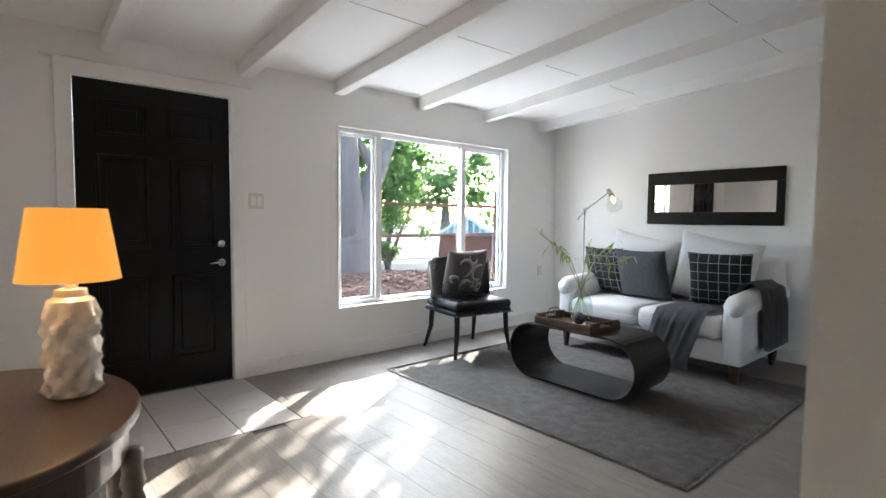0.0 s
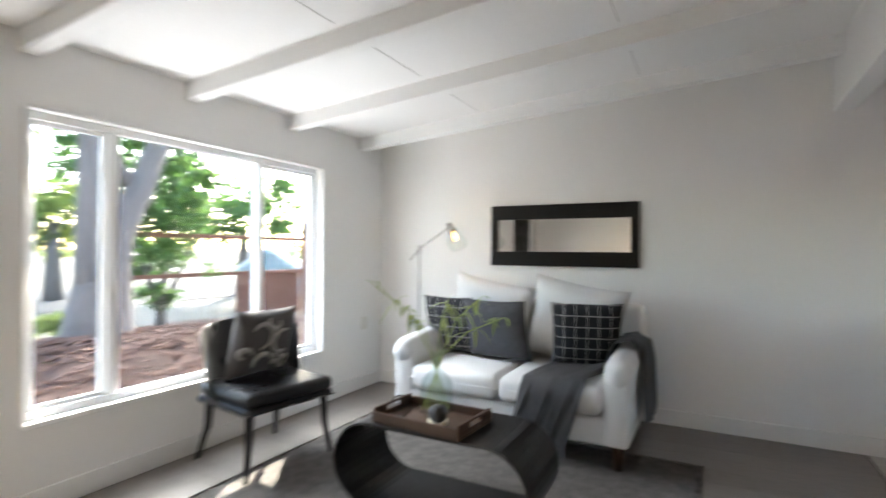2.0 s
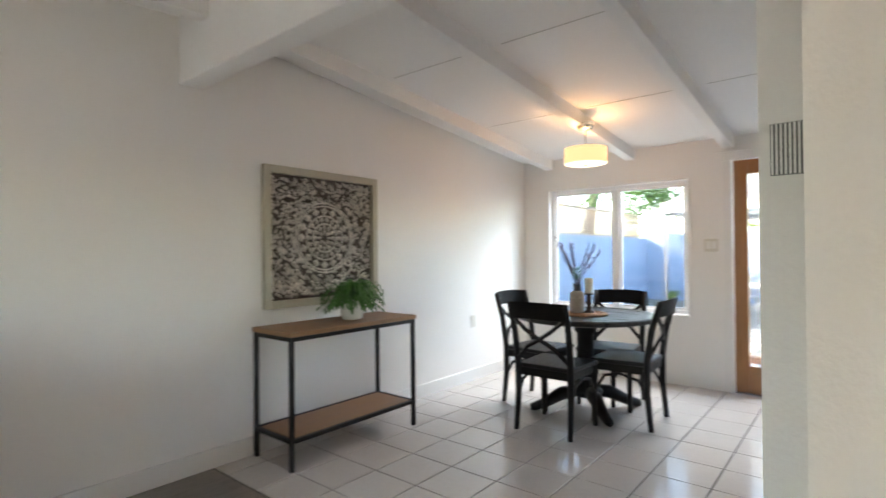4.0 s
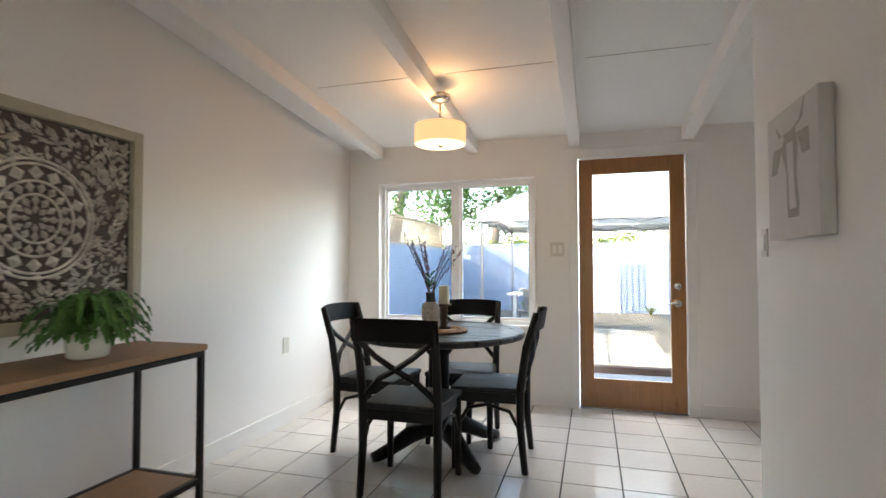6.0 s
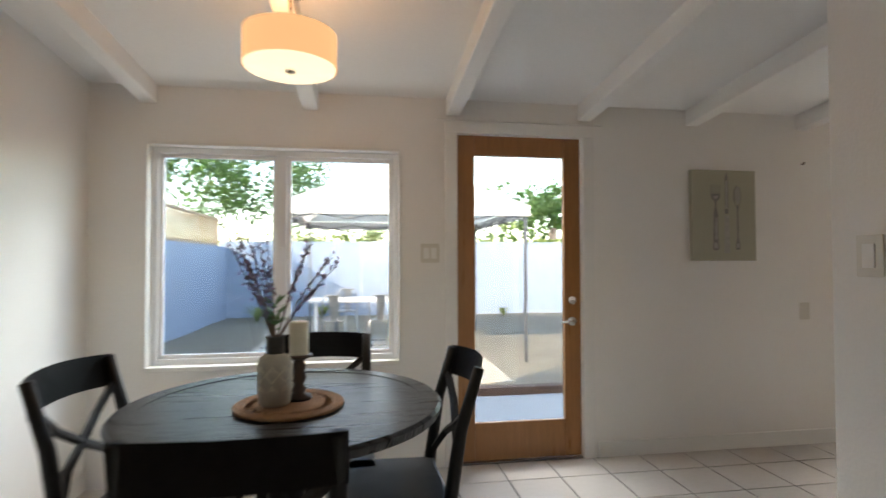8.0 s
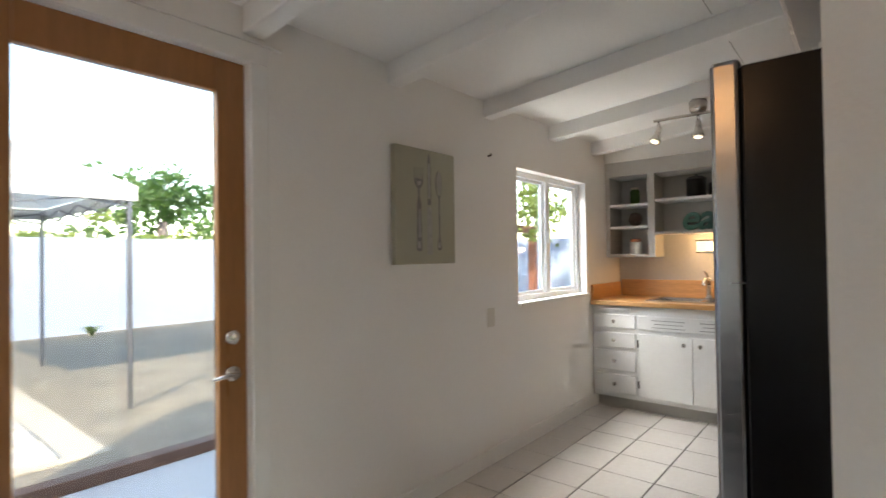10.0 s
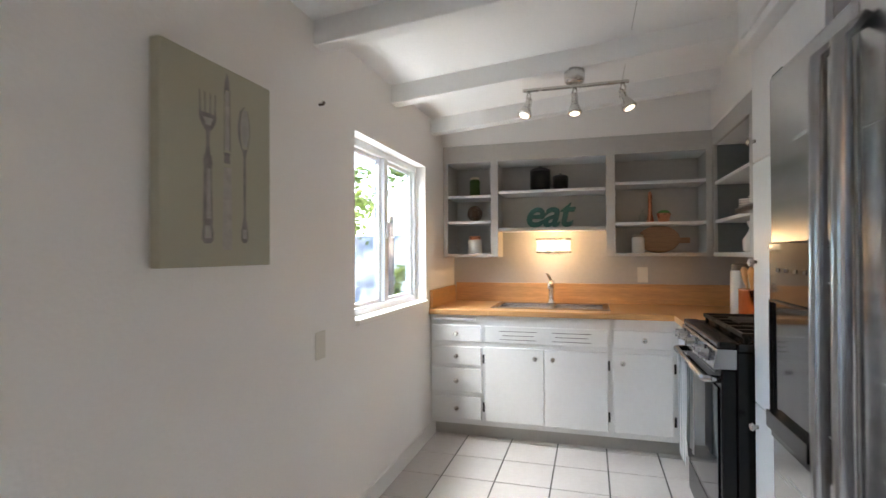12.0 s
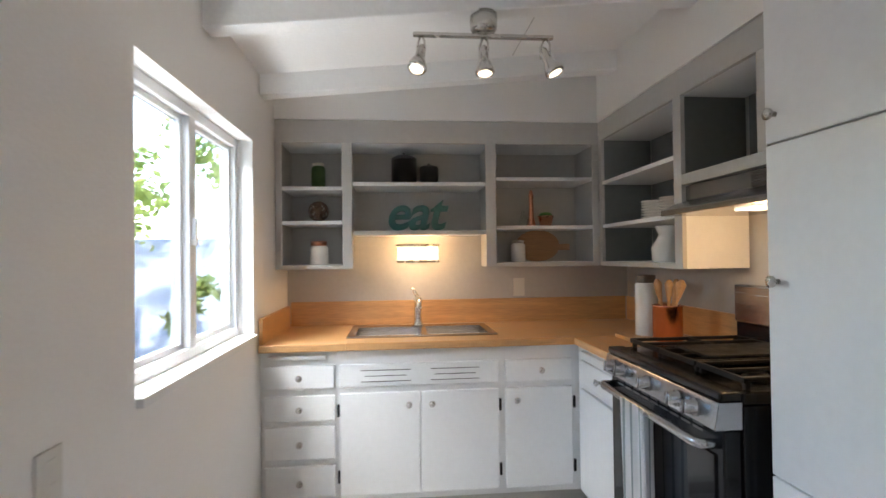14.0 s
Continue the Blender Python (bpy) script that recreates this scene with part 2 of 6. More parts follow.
PLAID = lined("black_plaid_cloth", (0.006, 0.006, 0.008), (0.45, 0.44, 0.42), (0, 2), 0.075, 0.055)
GREYPILLOW = mat("charcoal_woven_cloth", (0.075, 0.075, 0.08), 0.95, 0, 45, 0.5, 0.6, (1, 1, 0.4), 5)
DAMASK = mat("dark_grey_velvet", (0.085, 0.078, 0.076), 0.9, 0, 12, 0.2, 0.3)
DAMASKW = mat("pale_grey_applique", (0.32, 0.30, 0.28), 0.9, 0, 12, 0.1, 0.3)
# grey tint added to the panes to darken the bright view outside
GLASS = clear("dimming_window_glass", (0.47, 0.48, 0.485))
VASEGLASS = clear("vase_glass", (0.93, 0.96, 0.95))
MIRROR = mat("mirror_silver", (0.92, 0.92, 0.91), 0.015, 1.0, 3, 0.0, 0)
BULBGLOW = glow("lit_filament", (1.0, 0.48, 0.14), 0.22)
SHADEGLOW = glow("lit_orange_lampshade", (1.0, 0.41, 0.06), 0.026)
DRUMGLOW = glow("lit_cream_drum_shade", (1.0, 0.60, 0.32), 0.034)
DIFFUSER = glow("lit_diffuser", (1.0, 0.84, 0.62), 0.055)
SPOTGLOW = glow("lit_spot_face", (1.0, 0.88, 0.68), 0.078)
# darker blue puts the yard walls' shade into their pale paint
FENCE = mat("pale_shaded_wall_paint", (0.27, 0.335, 0.45), 0.8, 0, 1.5, 0.06, 0.2, fine=30)
LATTICE = mat("tan_lattice_wood", (0.42, 0.28, 0.18), 0.7, 0, 6, 0.2, 0.1)
GRAVEL = mat("tan_gravel", (0.42, 0.375, 0.30), 0.95, 0, 2.5, 0.3, 1.0, fine=18)
PAVER = mat("concrete_paver", (0.42, 0.40, 0.37), 0.9, 0, 4, 0.12, 0.4)
CONCRETE = mat("grey_concrete", (0.34, 0.35, 0.36), 0.85, 0, 3, 0.12, 0.3)
BROWNTIMBER = mat("brown_timber", (0.10, 0.052, 0.035), 0.7, 0, 5, 0.2, 0.2, (12, 12, 1), 5)
REDWOOD = mat("red_brown_timber", (0.19, 0.075, 0.045), 0.7, 0, 5, 0.25, 0.2, (10, 10, 1), 5)
TENT = mat("white_canopy_cloth", (0.72, 0.71, 0.69), 0.8, 0, 2, 0.04, 0.1)
TENTMETAL = mat("grey_tent_frame", (0.16, 0.16, 0.17), 0.45, 0.7, 8, 0.1, 0.05)
GALV = mat("galvanised_metal", (0.33, 0.33, 0.33), 0.4, 0.8, 8, 0.15, 0.05)
WHITEPAINT = mat("white_outdoor_paint", (0.72, 0.72, 0.72), 0.5, 0, 5, 0.06, 0.1)
BARK = mat("grey_brown_bark", (0.15, 0.125, 0.115), 0.95, 0, 5, 0.5, 1.0, (1, 1, 0.25), 6)
FOLIAGE = leafy("tree_leaves", (0.065, 0.12, 0.045), (0.16, 0.30, 0.07))
FOLIAGEL = leafy("light_shrub_leaves", (0.15, 0.20, 0.06), (0.36, 0.44, 0.10))
MULCH = mat("red_brown_mulch", (0.17, 0.095, 0.07), 0.95, 0, 9, 0.6, 1.0, fine=8)
CHIP = mat("bark_chip", (0.20, 0.11, 0.08), 0.9, 0, 9, 0.6, 0.5, fine=6)
ROOFTEAL = mat("blue_green_shingle", (0.09, 0.19, 0.20), 0.8, 0, 5, 0.25, 0.4)
STUCCO = mat("tan_stucco", (0.42, 0.33, 0.25), 0.9, 0, 4, 0.1, 0.4)
GROUND = mat("dry_ground", (0.22, 0.19, 0.14), 0.95, 0, 0.8, 0.25, 0.6, fine=20)
ASPHALT = mat("asphalt", (0.06, 0.06, 0.06), 0.9, 0, 3, 0.2, 0.4)


# mesh helpers
class Shape:
    """Collects solids in one bmesh."""

    def __init__(self):
        self.bm = bmesh.new()

    def box(self, x0, y0, z0, x1, y1, z1, m=None):
        v = [self.bm.verts.new((x, y, z)) for x in (x0, x1) for y in (y0, y1) for z in (z0, z1)]
        for f in ((0, 1, 3, 2), (4, 6, 7, 5), (0, 4, 5, 1), (2, 3, 7, 6), (0, 2, 6, 4), (1, 5, 7, 3)):
            self.bm.faces.new([v[i] for i in f])
        if m is not None:
            bmesh.ops.transform(self.bm, matrix=m, verts=v)
        return self

    def bar(self, a, b, w, d, roll=0.0):
        """A straight bar of section w by d from a to b."""
        a, b = Vector(a), Vector(b)
        q = (b - a).to_track_quat("Z", "Y").to_matrix().to_4x4()
        return self.box(-w / 2, -d / 2, 0, w / 2, d / 2, (b - a).length, Matrix.Translation(a) @ q @ pose(0, 0, 0, 0, 0, roll))

    def tube(self, pts, r, n=8, closed=False):
        """A round rod through the points; r may be a list."""
        pts = [Vector(p) for p in pts]
        rs = r if isinstance(r, (list, tuple)) else [r] * len(pts)
        rings = []
        ref = None
        for i, p in enumerate(pts):
            if closed:
                d = pts[(i + 1) % len(pts)] - pts[i - 1]
            else:
                d = pts[min(i + 1, len(pts) - 1)] - pts[max(i - 1, 0)]
            d.normalize()
            if ref is None:
                ref = Vector((0, 0, 1)) if abs(d.z) < 0.9 else Vector((1, 0, 0))
            u = (ref - d * ref.dot(d)).normalized()
            w = d.cross(u)
            ref = u
            rings.append([self.bm.verts.new(p + (u * math.cos(2 * math.pi * k / n) + w * math.sin(2 * math.pi * k / n)) * rs[i]) for k in range(n)])
        pairs = list(zip(rings, rings[1:])) + ([(rings[-1], rings[0])] if closed else [])
        for a, b in pairs:
            for k in range(n):
                self.bm.faces.new((a[k], a[(k + 1) % n], b[(k + 1) % n], b[k]))
        if not closed:
            self.bm.faces.new(rings[0][::-1]), self.bm.faces.new(rings[-1])
        return self

    def lathe(self, prof, n=32, at=(0, 0, 0), wob=None):
        """Turns (radius, height) pairs about z."""
        rings = []
        for r, z in prof:
            rings.append([self.bm.verts.new((at[0] + (r + (wob(k, z) if wob else 0)) * math.cos(2 * math.pi * k / n), at[1] + (r + (wob(k, z) if wob else 0)) * math.sin(2 * math.pi * k / n), at[2] + z)) for k in range(n)])
        for a, b in zip(rings, rings[1:]):
            for k in range(n):
                self.bm.faces.new((a[k], a[(k + 1) % n], b[(k + 1) % n], b[k]))
        self.bm.faces.new(rings[0][::-1]), self.bm.faces.new(rings[-1])
        return self

    def prism(self, outline, z0, z1, m=None):
        """An upright prism over a plan outline; m turns it elsewhere."""
        lo = [self.bm.verts.new((x, y, z0)) for x, y in outline]
        hi = [self.bm.verts.new((x, y, z1)) for x, y in outline]
        k = len(outline)
        self.bm.faces.new(lo[::-1]), self.bm.faces.new(hi)
        for i in range(k):
            self.bm.faces.new((lo[i], lo[(i + 1) % k], hi[(i + 1) % k], hi[i]))
        if m is not None:
            bmesh.ops.transform(self.bm, matrix=m, verts=lo + hi)
        return self

    def sheet(self, f, nu, nv, thick=0.0):
        """A curved sheet from f(u, v) with u, v in 0..1; thick gives it a body."""
        g = [[self.bm.verts.new(f(i / nu, j / nv)) for j in range(nv + 1)] for i in range(nu + 1)]
        fs = [self.bm.faces.new((g[i][j], g[i + 1][j], g[i + 1][j + 1], g[i][j + 1])) for i in range(nu) for j in range(nv)]
        if thick:
            bmesh.ops.solidify(self.bm, geom=fs, thickness=thick)
        return self

    def pillow(self, w, h, t, n=14, m=None):
        """A stuffed cushion in the xz plane, thick along y."""
        made = []
        for s in (1, -1):
            g = []
            for i in range(n + 1):
                row = []
                for j in range(n + 1):
                    u, v = 2 * i / n - 1, 2 * j / n - 1
                    body = (max(0, 1 - u ** 4) * max(0, 1 - v ** 4)) ** 0.55
                    pin = 1 - 0.07 * (1 - u * u) * v * v - 0.0
                    pin2 = 1 - 0.07 * (1 - v * v) * u * u
                    row.append(self.bm.verts.new((u * w / 2 * pin2, s * (t / 2 * body + 0.004), v * h / 2 * pin)))
                g.append(row)
            made += [v for r in g for v in r]
            for i in range(n):
                for j in range(n):
                    q = (g[i][j], g[i + 1][j], g[i + 1][j + 1], g[i][j + 1])
                    self.bm.faces.new(q if s < 0 else q[::-1])
        bmesh.ops.remove_doubles(self.bm, verts=made, dist=0.0095)
        if m is not None:
            bmesh.ops.transform(self.bm, matrix=m, verts=[v for v in made if v.is_valid])
        return self

    def mesh(self, name, material, smooth=False):
        bmesh.ops.recalc_face_normals(self.bm, faces=self.bm.faces[:])
        me = bpy.data.meshes.new(name)
        self.bm.to_mesh(me)
        self.bm.free()
        me.materials.append(material)
        if smooth:
            for p in me.polygons:
                p.use_smooth = True
        return me

    def put(self, name, material, parent=None, bevel=0.0, smooth=False, seg=2, label=""):
        ob = new(name, self.mesh(name, material, smooth))
        if parent is not None:
            ob.parent = parent
        if bevel:
            b = ob.modifiers.new("edge", "BEVEL")
            b.width, b.segments, b.limit_method, b.angle_limit = bevel, seg, "ANGLE", radians(40)
        if label:
            ob["label"] = label
        return ob


def thing(name, label, category, x, y, z=0.0, rz=0.0, group=""):
    ob = new(name)
    ob.matrix_basis = pose(x, y, z, 0, 0, rz)
    ob.empty_display_size = 0.1
    return tagged(ob, label, category, group)


def built(name, shape, material, label, category="wall", bevel=0.0, kind="structure"):
    return tagged(shape.put(name, material, None, bevel), label, category, "", kind)


YC, XD, YE, XB = 7.375, 6.70, 5.17, 2.90     # back wall, kitchen end wall, kitchen side wall, partition
RIDGE, ZR, ZA, ZC = 3.64, 2.60, 2.31, 2.255
WT = 0.15


def ceil_z(y):
    return ZA + (ZR - ZA) * y / RIDGE if y < RIDGE else ZR + (ZC - ZR) * (y - RIDGE) / (YC - RIDGE)


def holed(x0, x1, z0, z1, holes, y0, y1):
    """A wall along x with rectangular openings (x0, x1, z0, z1)."""
    s = Shape()
    xs = sorted({x0, x1, *[h[0] for h in holes], *[h[1] for h in holes]})
    for a, b in zip(xs, xs[1:]):
        hs = sorted([h for h in holes if h[0] <= a and h[1] >= b], key=lambda h: h[2])
        z = z0
        for h in hs:
            if h[2] > z:
                s.box(a, y0, z, b, y1, h[2])
            z = h[3]
        if z < z1:
            s.box(a, y0, z, b, y1, z1)
    bmesh.ops.remove_doubles(s.bm, verts=s.bm.verts[:], dist=1e-5)
    return s


# walls
W_A = (0.86, 2.925, 0.44, 1.955)
D_A = (3.79, 4.71, -0.02, 2.04)
W_C = (0.31, 1.725, 0.655, 1.915)
D_C = (2.085, 2.90, -0.02, 2.045)
W_K = (4.845, 5.945, 0.965, 1.89)
built("wall_front", holed(-WT, 5.4, -0.25, 2.34, [W_A, D_A], -WT, 0), WALL, "white painted front wall with door and window openings")
built("wall_back", holed(-WT, 6.85, -0.25, 2.30, [W_C, D_C, W_K], YC, YC + WT), WALL, "white painted back wall with door and window openings")
gable = [(-0.0, -0.25), (YC, -0.25), (YC, 2.30), (RIDGE, 2.63), (0, 2.34)]
built("wall_sofa_side", Shape().prism(gable, 0, WT, Matrix(((0, 0, -1, 0), (1, 0, 0, 0), (0, 1, 0, 0), (0, 0, 0, 1)))), WALL, "long white painted side wall under a low gable")
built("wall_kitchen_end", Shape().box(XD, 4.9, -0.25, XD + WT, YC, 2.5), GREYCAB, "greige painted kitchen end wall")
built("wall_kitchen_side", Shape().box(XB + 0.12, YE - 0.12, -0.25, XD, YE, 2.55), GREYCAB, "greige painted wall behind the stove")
built("wall_partition", Shape().box(XB, 3.67, -0.25, XB + 0.12, 5.615, 2.62), WALL, "white painted partition wall between dining space and kitchen")
built("wall_chase", Shape().prism([(2.885, 3.30), (3.961, 3.551), (3.961, 3.72), (2.775, 3.72), (2.775, 3.67), (2.88, 3.67)], -0.25, 2.62), WALL, "white painted wall end beside the opening")
built("wall_hall_side", Shape().box(3.962, 3.565, -0.25, 4.09, 5.049, 2.62), WALL, "white painted hall wall")
built("wall_entry_side", Shape().box(5.12, 0, -0.25, 5.27, 5.05, 2.65), WALL, "white painted wall beside the front door")
built("wall_hall_end", Shape().box(4.091, 4.9, -0.25, 5.119, 5.049, 2.55), WALL, "white painted wall at the end of the hall")

# ceiling in two slopes, with shallow panel joints
cs = Shape()
for a, b in ((0.0, RIDGE), (RIDGE, YC)):
    cs.prism([(a, ceil_z(a)), (b, ceil_z(b)), (b, ceil_z(b) + 0.12), (a, ceil_z(a) + 0.12)], -0.15, 6.85, Matrix(((0, 0, 1, 0), (1, 0, 0, 0), (0, 1, 0, 0), (0, 0, 0, 1))))
built("ceiling", cs, CEIL, "white painted sloping board ceiling", "ceiling")
js = Shape()
for i, x in enumerate((0.75, 1.65, 2.5, 3.3, 4.1, 4.9, 5.72)):
    for y in ((1.22, 2.44) if x < 4.9 else ()) + (4.86, 6.08):
        z = ceil_z(y)
        js.box(x - 0.33, y - 0.0015, z - 0.003, x + 0.33, y + 0.0015, z + 0.01)
built("trim_ceiling_joints", js, GREYCAB, "thin dark joints between white ceiling boards", "joint")
BEAMS = (0.31, 1.20, 2.06, 2.92, 3.68, 4.51, 5.36, 6.12)
for x in BEAMS:
    for a, b in ((0.0, RIDGE - 0.06), (RIDGE + 0.06, YC)):
        if x > 5.2 and a == 0.0:
            continue
        if x > 4.0 and a > 0:
            a = YE
        lo = 0.105
        s = Shape().prism([(a, ceil_z(a) - lo), (b, ceil_z(b) - lo), (b, ceil_z(b) + 0.01), (a, ceil_z(a) + 0.01)], x - 0.045, x + 0.045, Matrix(((0, 0, 1, 0), (1, 0, 0, 0), (0, 1, 0, 0), (0, 0, 0, 1))))
        built("beam", s, CEIL, "white painted ceiling beam", "beam", 0.006)
built("beam_ridge", Shape().box(0.001, 3.575, 2.212, 5.119, 3.705, 2.64), CEIL, "deep white painted ridge beam", "beam", 0.006)

# floors
built("floor_base_wood", Shape().box(0, 0, -0.1, 5.12, 3.755, -0.008), SCREED, "dark base under the wood plank floor", "floor")
built("floor_base_hall", Shape().box(4.09, 3.756, -0.1, 5.12, 4.9, -0.008), SCREED, "dark base under the hall floor", "floor")

# baseboards
bs = Shape()
bs.box(0, 0, 0, 3.70, 0.016, 0.115).box(4.80, 0, 0, 5.12, 0.016, 0.115)
built("baseboard_front", bs, TRIM, "white painted baseboard", "baseboard", 0.004)
built("baseboard_side", Shape().box(0, 0.017, 0, 0.016, YC - 0.017, 0.115), TRIM, "white painted baseboard", "baseboard", 0.004)
built("baseboard_back", Shape().box(3.0, YC - 0.014, 0, 6.12, YC, 0.10), TRIM, "white painted baseboard", "baseboard", 0.004)
built("baseboard_entry", Shape().box(5.104, 0.017, 0, 5.12, 4.9, 0.115), TRIM, "white painted baseboard", "baseboard", 0.004)


def window(name, hole, y, out, bars, label, frame_w=0.05, inset=0.05, casing=0.03):
    """A white vinyl slider set in a wall along x; out is the outward sign along y."""
    x0, x1, z0, z1 = hole
    w = new(name)
    tagged(w, label, "window", "", "structure")
    w.matrix_basis = pose(0, y, 0)
    ya, yb = out * inset, out * (inset + 0.06)
    lo, hi = min(ya, yb), max(ya, yb)
    s = Shape()
    s.box(x0, lo, z0, x0 + frame_w, hi, z1).box(x1 - frame_w, lo, z0, x1, hi, z1)
    s.box(x0 + frame_w, lo, z0, x1 - frame_w, hi, z0 + frame_w).box(x0 + frame_w, lo, z1 - frame_w, x1 - frame_w, hi, z1)
    for b in bars:
        s.box(b - 0.03, lo - 0.004, z0 + frame_w, b + 0.03, hi + 0.004, z1 - frame_w)
    s.put("frame", VINYL, w, 0.004)
    sash = Shape()
    cuts = [x0 + frame_w, *bars, x1 - frame_w]
    for i, (a, b) in enumerate(zip(cuts, cuts[1:])):
        a2, b2 = a + (0.03 if i else 0), b - (0.03 if i < len(cuts) - 2 else 0)
        g = Shape()
        m = out * (inset + 0.035)
        g.box(a2, m - 0.003, z0 + frame_w, b2, m + 0.003, z1 - frame_w)
        p = g.put("pane", GLASS, w)
        p.visible_shadow = False
        if i != 1 or len(cuts) == 3:
            for q in ((a2, z0 + frame_w, a2 + 0.022, z1 - frame_w), (b2 - 0.022, z0 + frame_w, b2, z1 - frame_w), (a2 + 0.022, z0 + frame_w, b2 - 0.022, z0 + frame_w + 0.022), (a2 + 0.022, z1 - frame_w - 0.022, b2 - 0.022, z1 - frame_w)):
                sash.box(q[0], m - 0.014, q[1], q[2], m + 0.014, q[3])
    sash.put("sash", VINYL, w, 0.003)
    t = Shape()
    i0 = -out * 0.012
    lo, hi = min(i0, 0), max(i0, 0)
    if casing:
        t.box(x0 - casing, lo, z0 - casing, x0, hi, z1 + casing).box(x1, lo, z0 - casing, x1 + casing, hi, z1 + casing)
        t.box(x0, lo, z1, x1, hi, z1 + casing)
    s0, s1 = sorted((-out * 0.022, out * inset))
    t.box(x0 + 0.001, s0, z0 - 0.025, x1 - 0.001, s1, z0 + 0.002)
    t.put("sill", TRIM, w, 0.003)
    Shape().box(bars[-1] - 0.012, -out * 0.006 + ya - 0.012, (z0 + z1) / 2 - 0.05, bars[-1] + 0.012, ya - out * 0.006 + 0.006, (z0 + z1) / 2 + 0.05).put("latch", VINYL, w, 0.003)
    return w


window("window_1", W_A, 0, -1, (1.464, 2.50), "wide white vinyl slider window with three panes", 0.04, 0.05, 0.015)
window("window_2", W_C, YC, 1, (1.03,), "white vinyl sliding window behind the dining table", 0.035, 0.05, 0.015)
window("window_3", W_K, YC, 1, (5.40,), "white vinyl sliding kitchen window in a deep reveal", 0.04, 0.07, 0.0)


def casing(name, x0, x1, z1, y, s, w, label):
    c = Shape()
    a, b = sorted((y, y + s * 0.018))
    c.box(x0 - w, a, 0, x0, b, z1).box(x1, a, 0, x1 + w, b, z1).box(x0 - w, a, z1, x1 + w, b, z1 + w)
    ob = built(name, c, TRIM, label, "door casing", 0.004)
    a, b = sorted((y + s * 0.002, y + s * 0.024))
    Shape().box(x0 - w - 0.06, a, z1 + w + 0.001, x1 + w + 0.06, b, z1 + w + 0.01).put("cap", TRIM, ob)
    return ob


casing("trim_front_door", D_A[0], D_A[1], 2.04, 0, 1, 0.088, "white painted door casing")
casing("trim_back_door", D_C[0], D_C[1], 2.045, YC, -1, 0.075, "white painted door casing")

# front door with six raised panels
fd = thing("door_1", "closed black painted six-panel front door", "door", 0, 0)
fd["kind"] = "structure"
Shape().box(3.795, -0.062, 0.012, 4.705, -0.02, 2.035).put("leaf", BLACKDOOR, fd, 0.003)
pn = Shape()
for xa, xb in ((3.90, 4.185), (4.315, 4.60)):
    for za, zb in ((0.22, 0.80), (0.98, 1.58), (1.70, 1.92)):
        pn.box(xa, -0.024, za, xa + 0.02, -0.008, zb).box(xb - 0.02, -0.024, za, xb, -0.008, zb)
        pn.box(xa + 0.02, -0.024, za, xb - 0.02, -0.008, za + 0.02).box(xa + 0.02, -0.024, zb - 0.02, xb - 0.02, -0.008, zb)
        pn.box(xa + 0.055, -0.024, za + 0.055, xb - 0.055, -0.010, zb - 0.055)
pn.put("panel_mouldings", BLACKDOOR, fd, 0.006, seg=3)


def lever(parent, x, y, z, s, dx):
    a = Shape()
    m = Matrix.Translation((x, y, z)) @ pose(0, 0, 0, -90 * s, 0, 0)
    b = Shape().lathe([(0.030, 0), (0.030, 0.008), (0.024, 0.014), (0.012, 0.016), (0.012, 0.045)], 20)
    bmesh.ops.transform(b.bm, matrix=m, verts=b.bm.verts[:])
    b.tube([(x, y + s * 0.043, z), (x + dx * 0.4, y + s * 0.046, z + 0.003), (x + dx, y + s * 0.04, z - 0.004)], [0.010, 0.009, 0.006], 8)
    b.put("lever", CHROME, parent, smooth=True, label="satin nickel lever")
    d = Shape().lathe([(0.028, 0), (0.028, 0.010), (0.020, 0.018), (0.008, 0.019)], 20)
    bmesh.ops.transform(d.bm, matrix=Matrix.Translation((x, y, z + 0.135)) @ pose(0, 0, 0, -90 * s, 0, 0), verts=d.bm.verts[:])
    d.box(x - 0.004, y + s * 0.016, z + 0.12, x + 0.004, y + s * 0.03, z + 0.15)
    d.put("deadbolt", CHROME, parent, smooth=True, label="satin nickel deadbolt")


lever(fd, 3.862, -0.02, 0.868, 1, 0.09)
Shape().box(3.79, -0.148, -0.008, 4.71, -0.001, 0.009).put("threshold", STEEL, fd, 0.003)

gd = thing("door_2", "closed varnished wooden door with one full glass pane", "door", 0, 0)
gd["kind"] = "structure"
g0, g1, y0, y1 = 2.09, 2.895, YC + 0.02, YC + 0.06
s = Shape()
s.box(g0, y0, 0.012, g0 + 0.11, y1, 2.04).box(g1 - 0.11, y0, 0.012, g1, y1, 2.04)
s.box(g0 + 0.11, y0, 0.012, g1 - 0.11, y1, 0.245).box(g0 + 0.11, y0, 1.915, g1 - 0.11, y1, 2.04)
s.put("stiles_and_rails", OAK, gd, 0.005)
p = Shape().box(g0 + 0.111, y0 + 0.017, 0.246, g1 - 0.111, y0 + 0.023, 1.914).put("pane", GLASS, gd)
p.visible_shadow = False
lever(gd, 2.835, y0, 0.865, -1, -0.09)
Shape().box(D_C[0], YC + 0.001, -0.008, D_C[1], YC + 0.148, 0.010).put("threshold", STEEL, gd, 0.003)

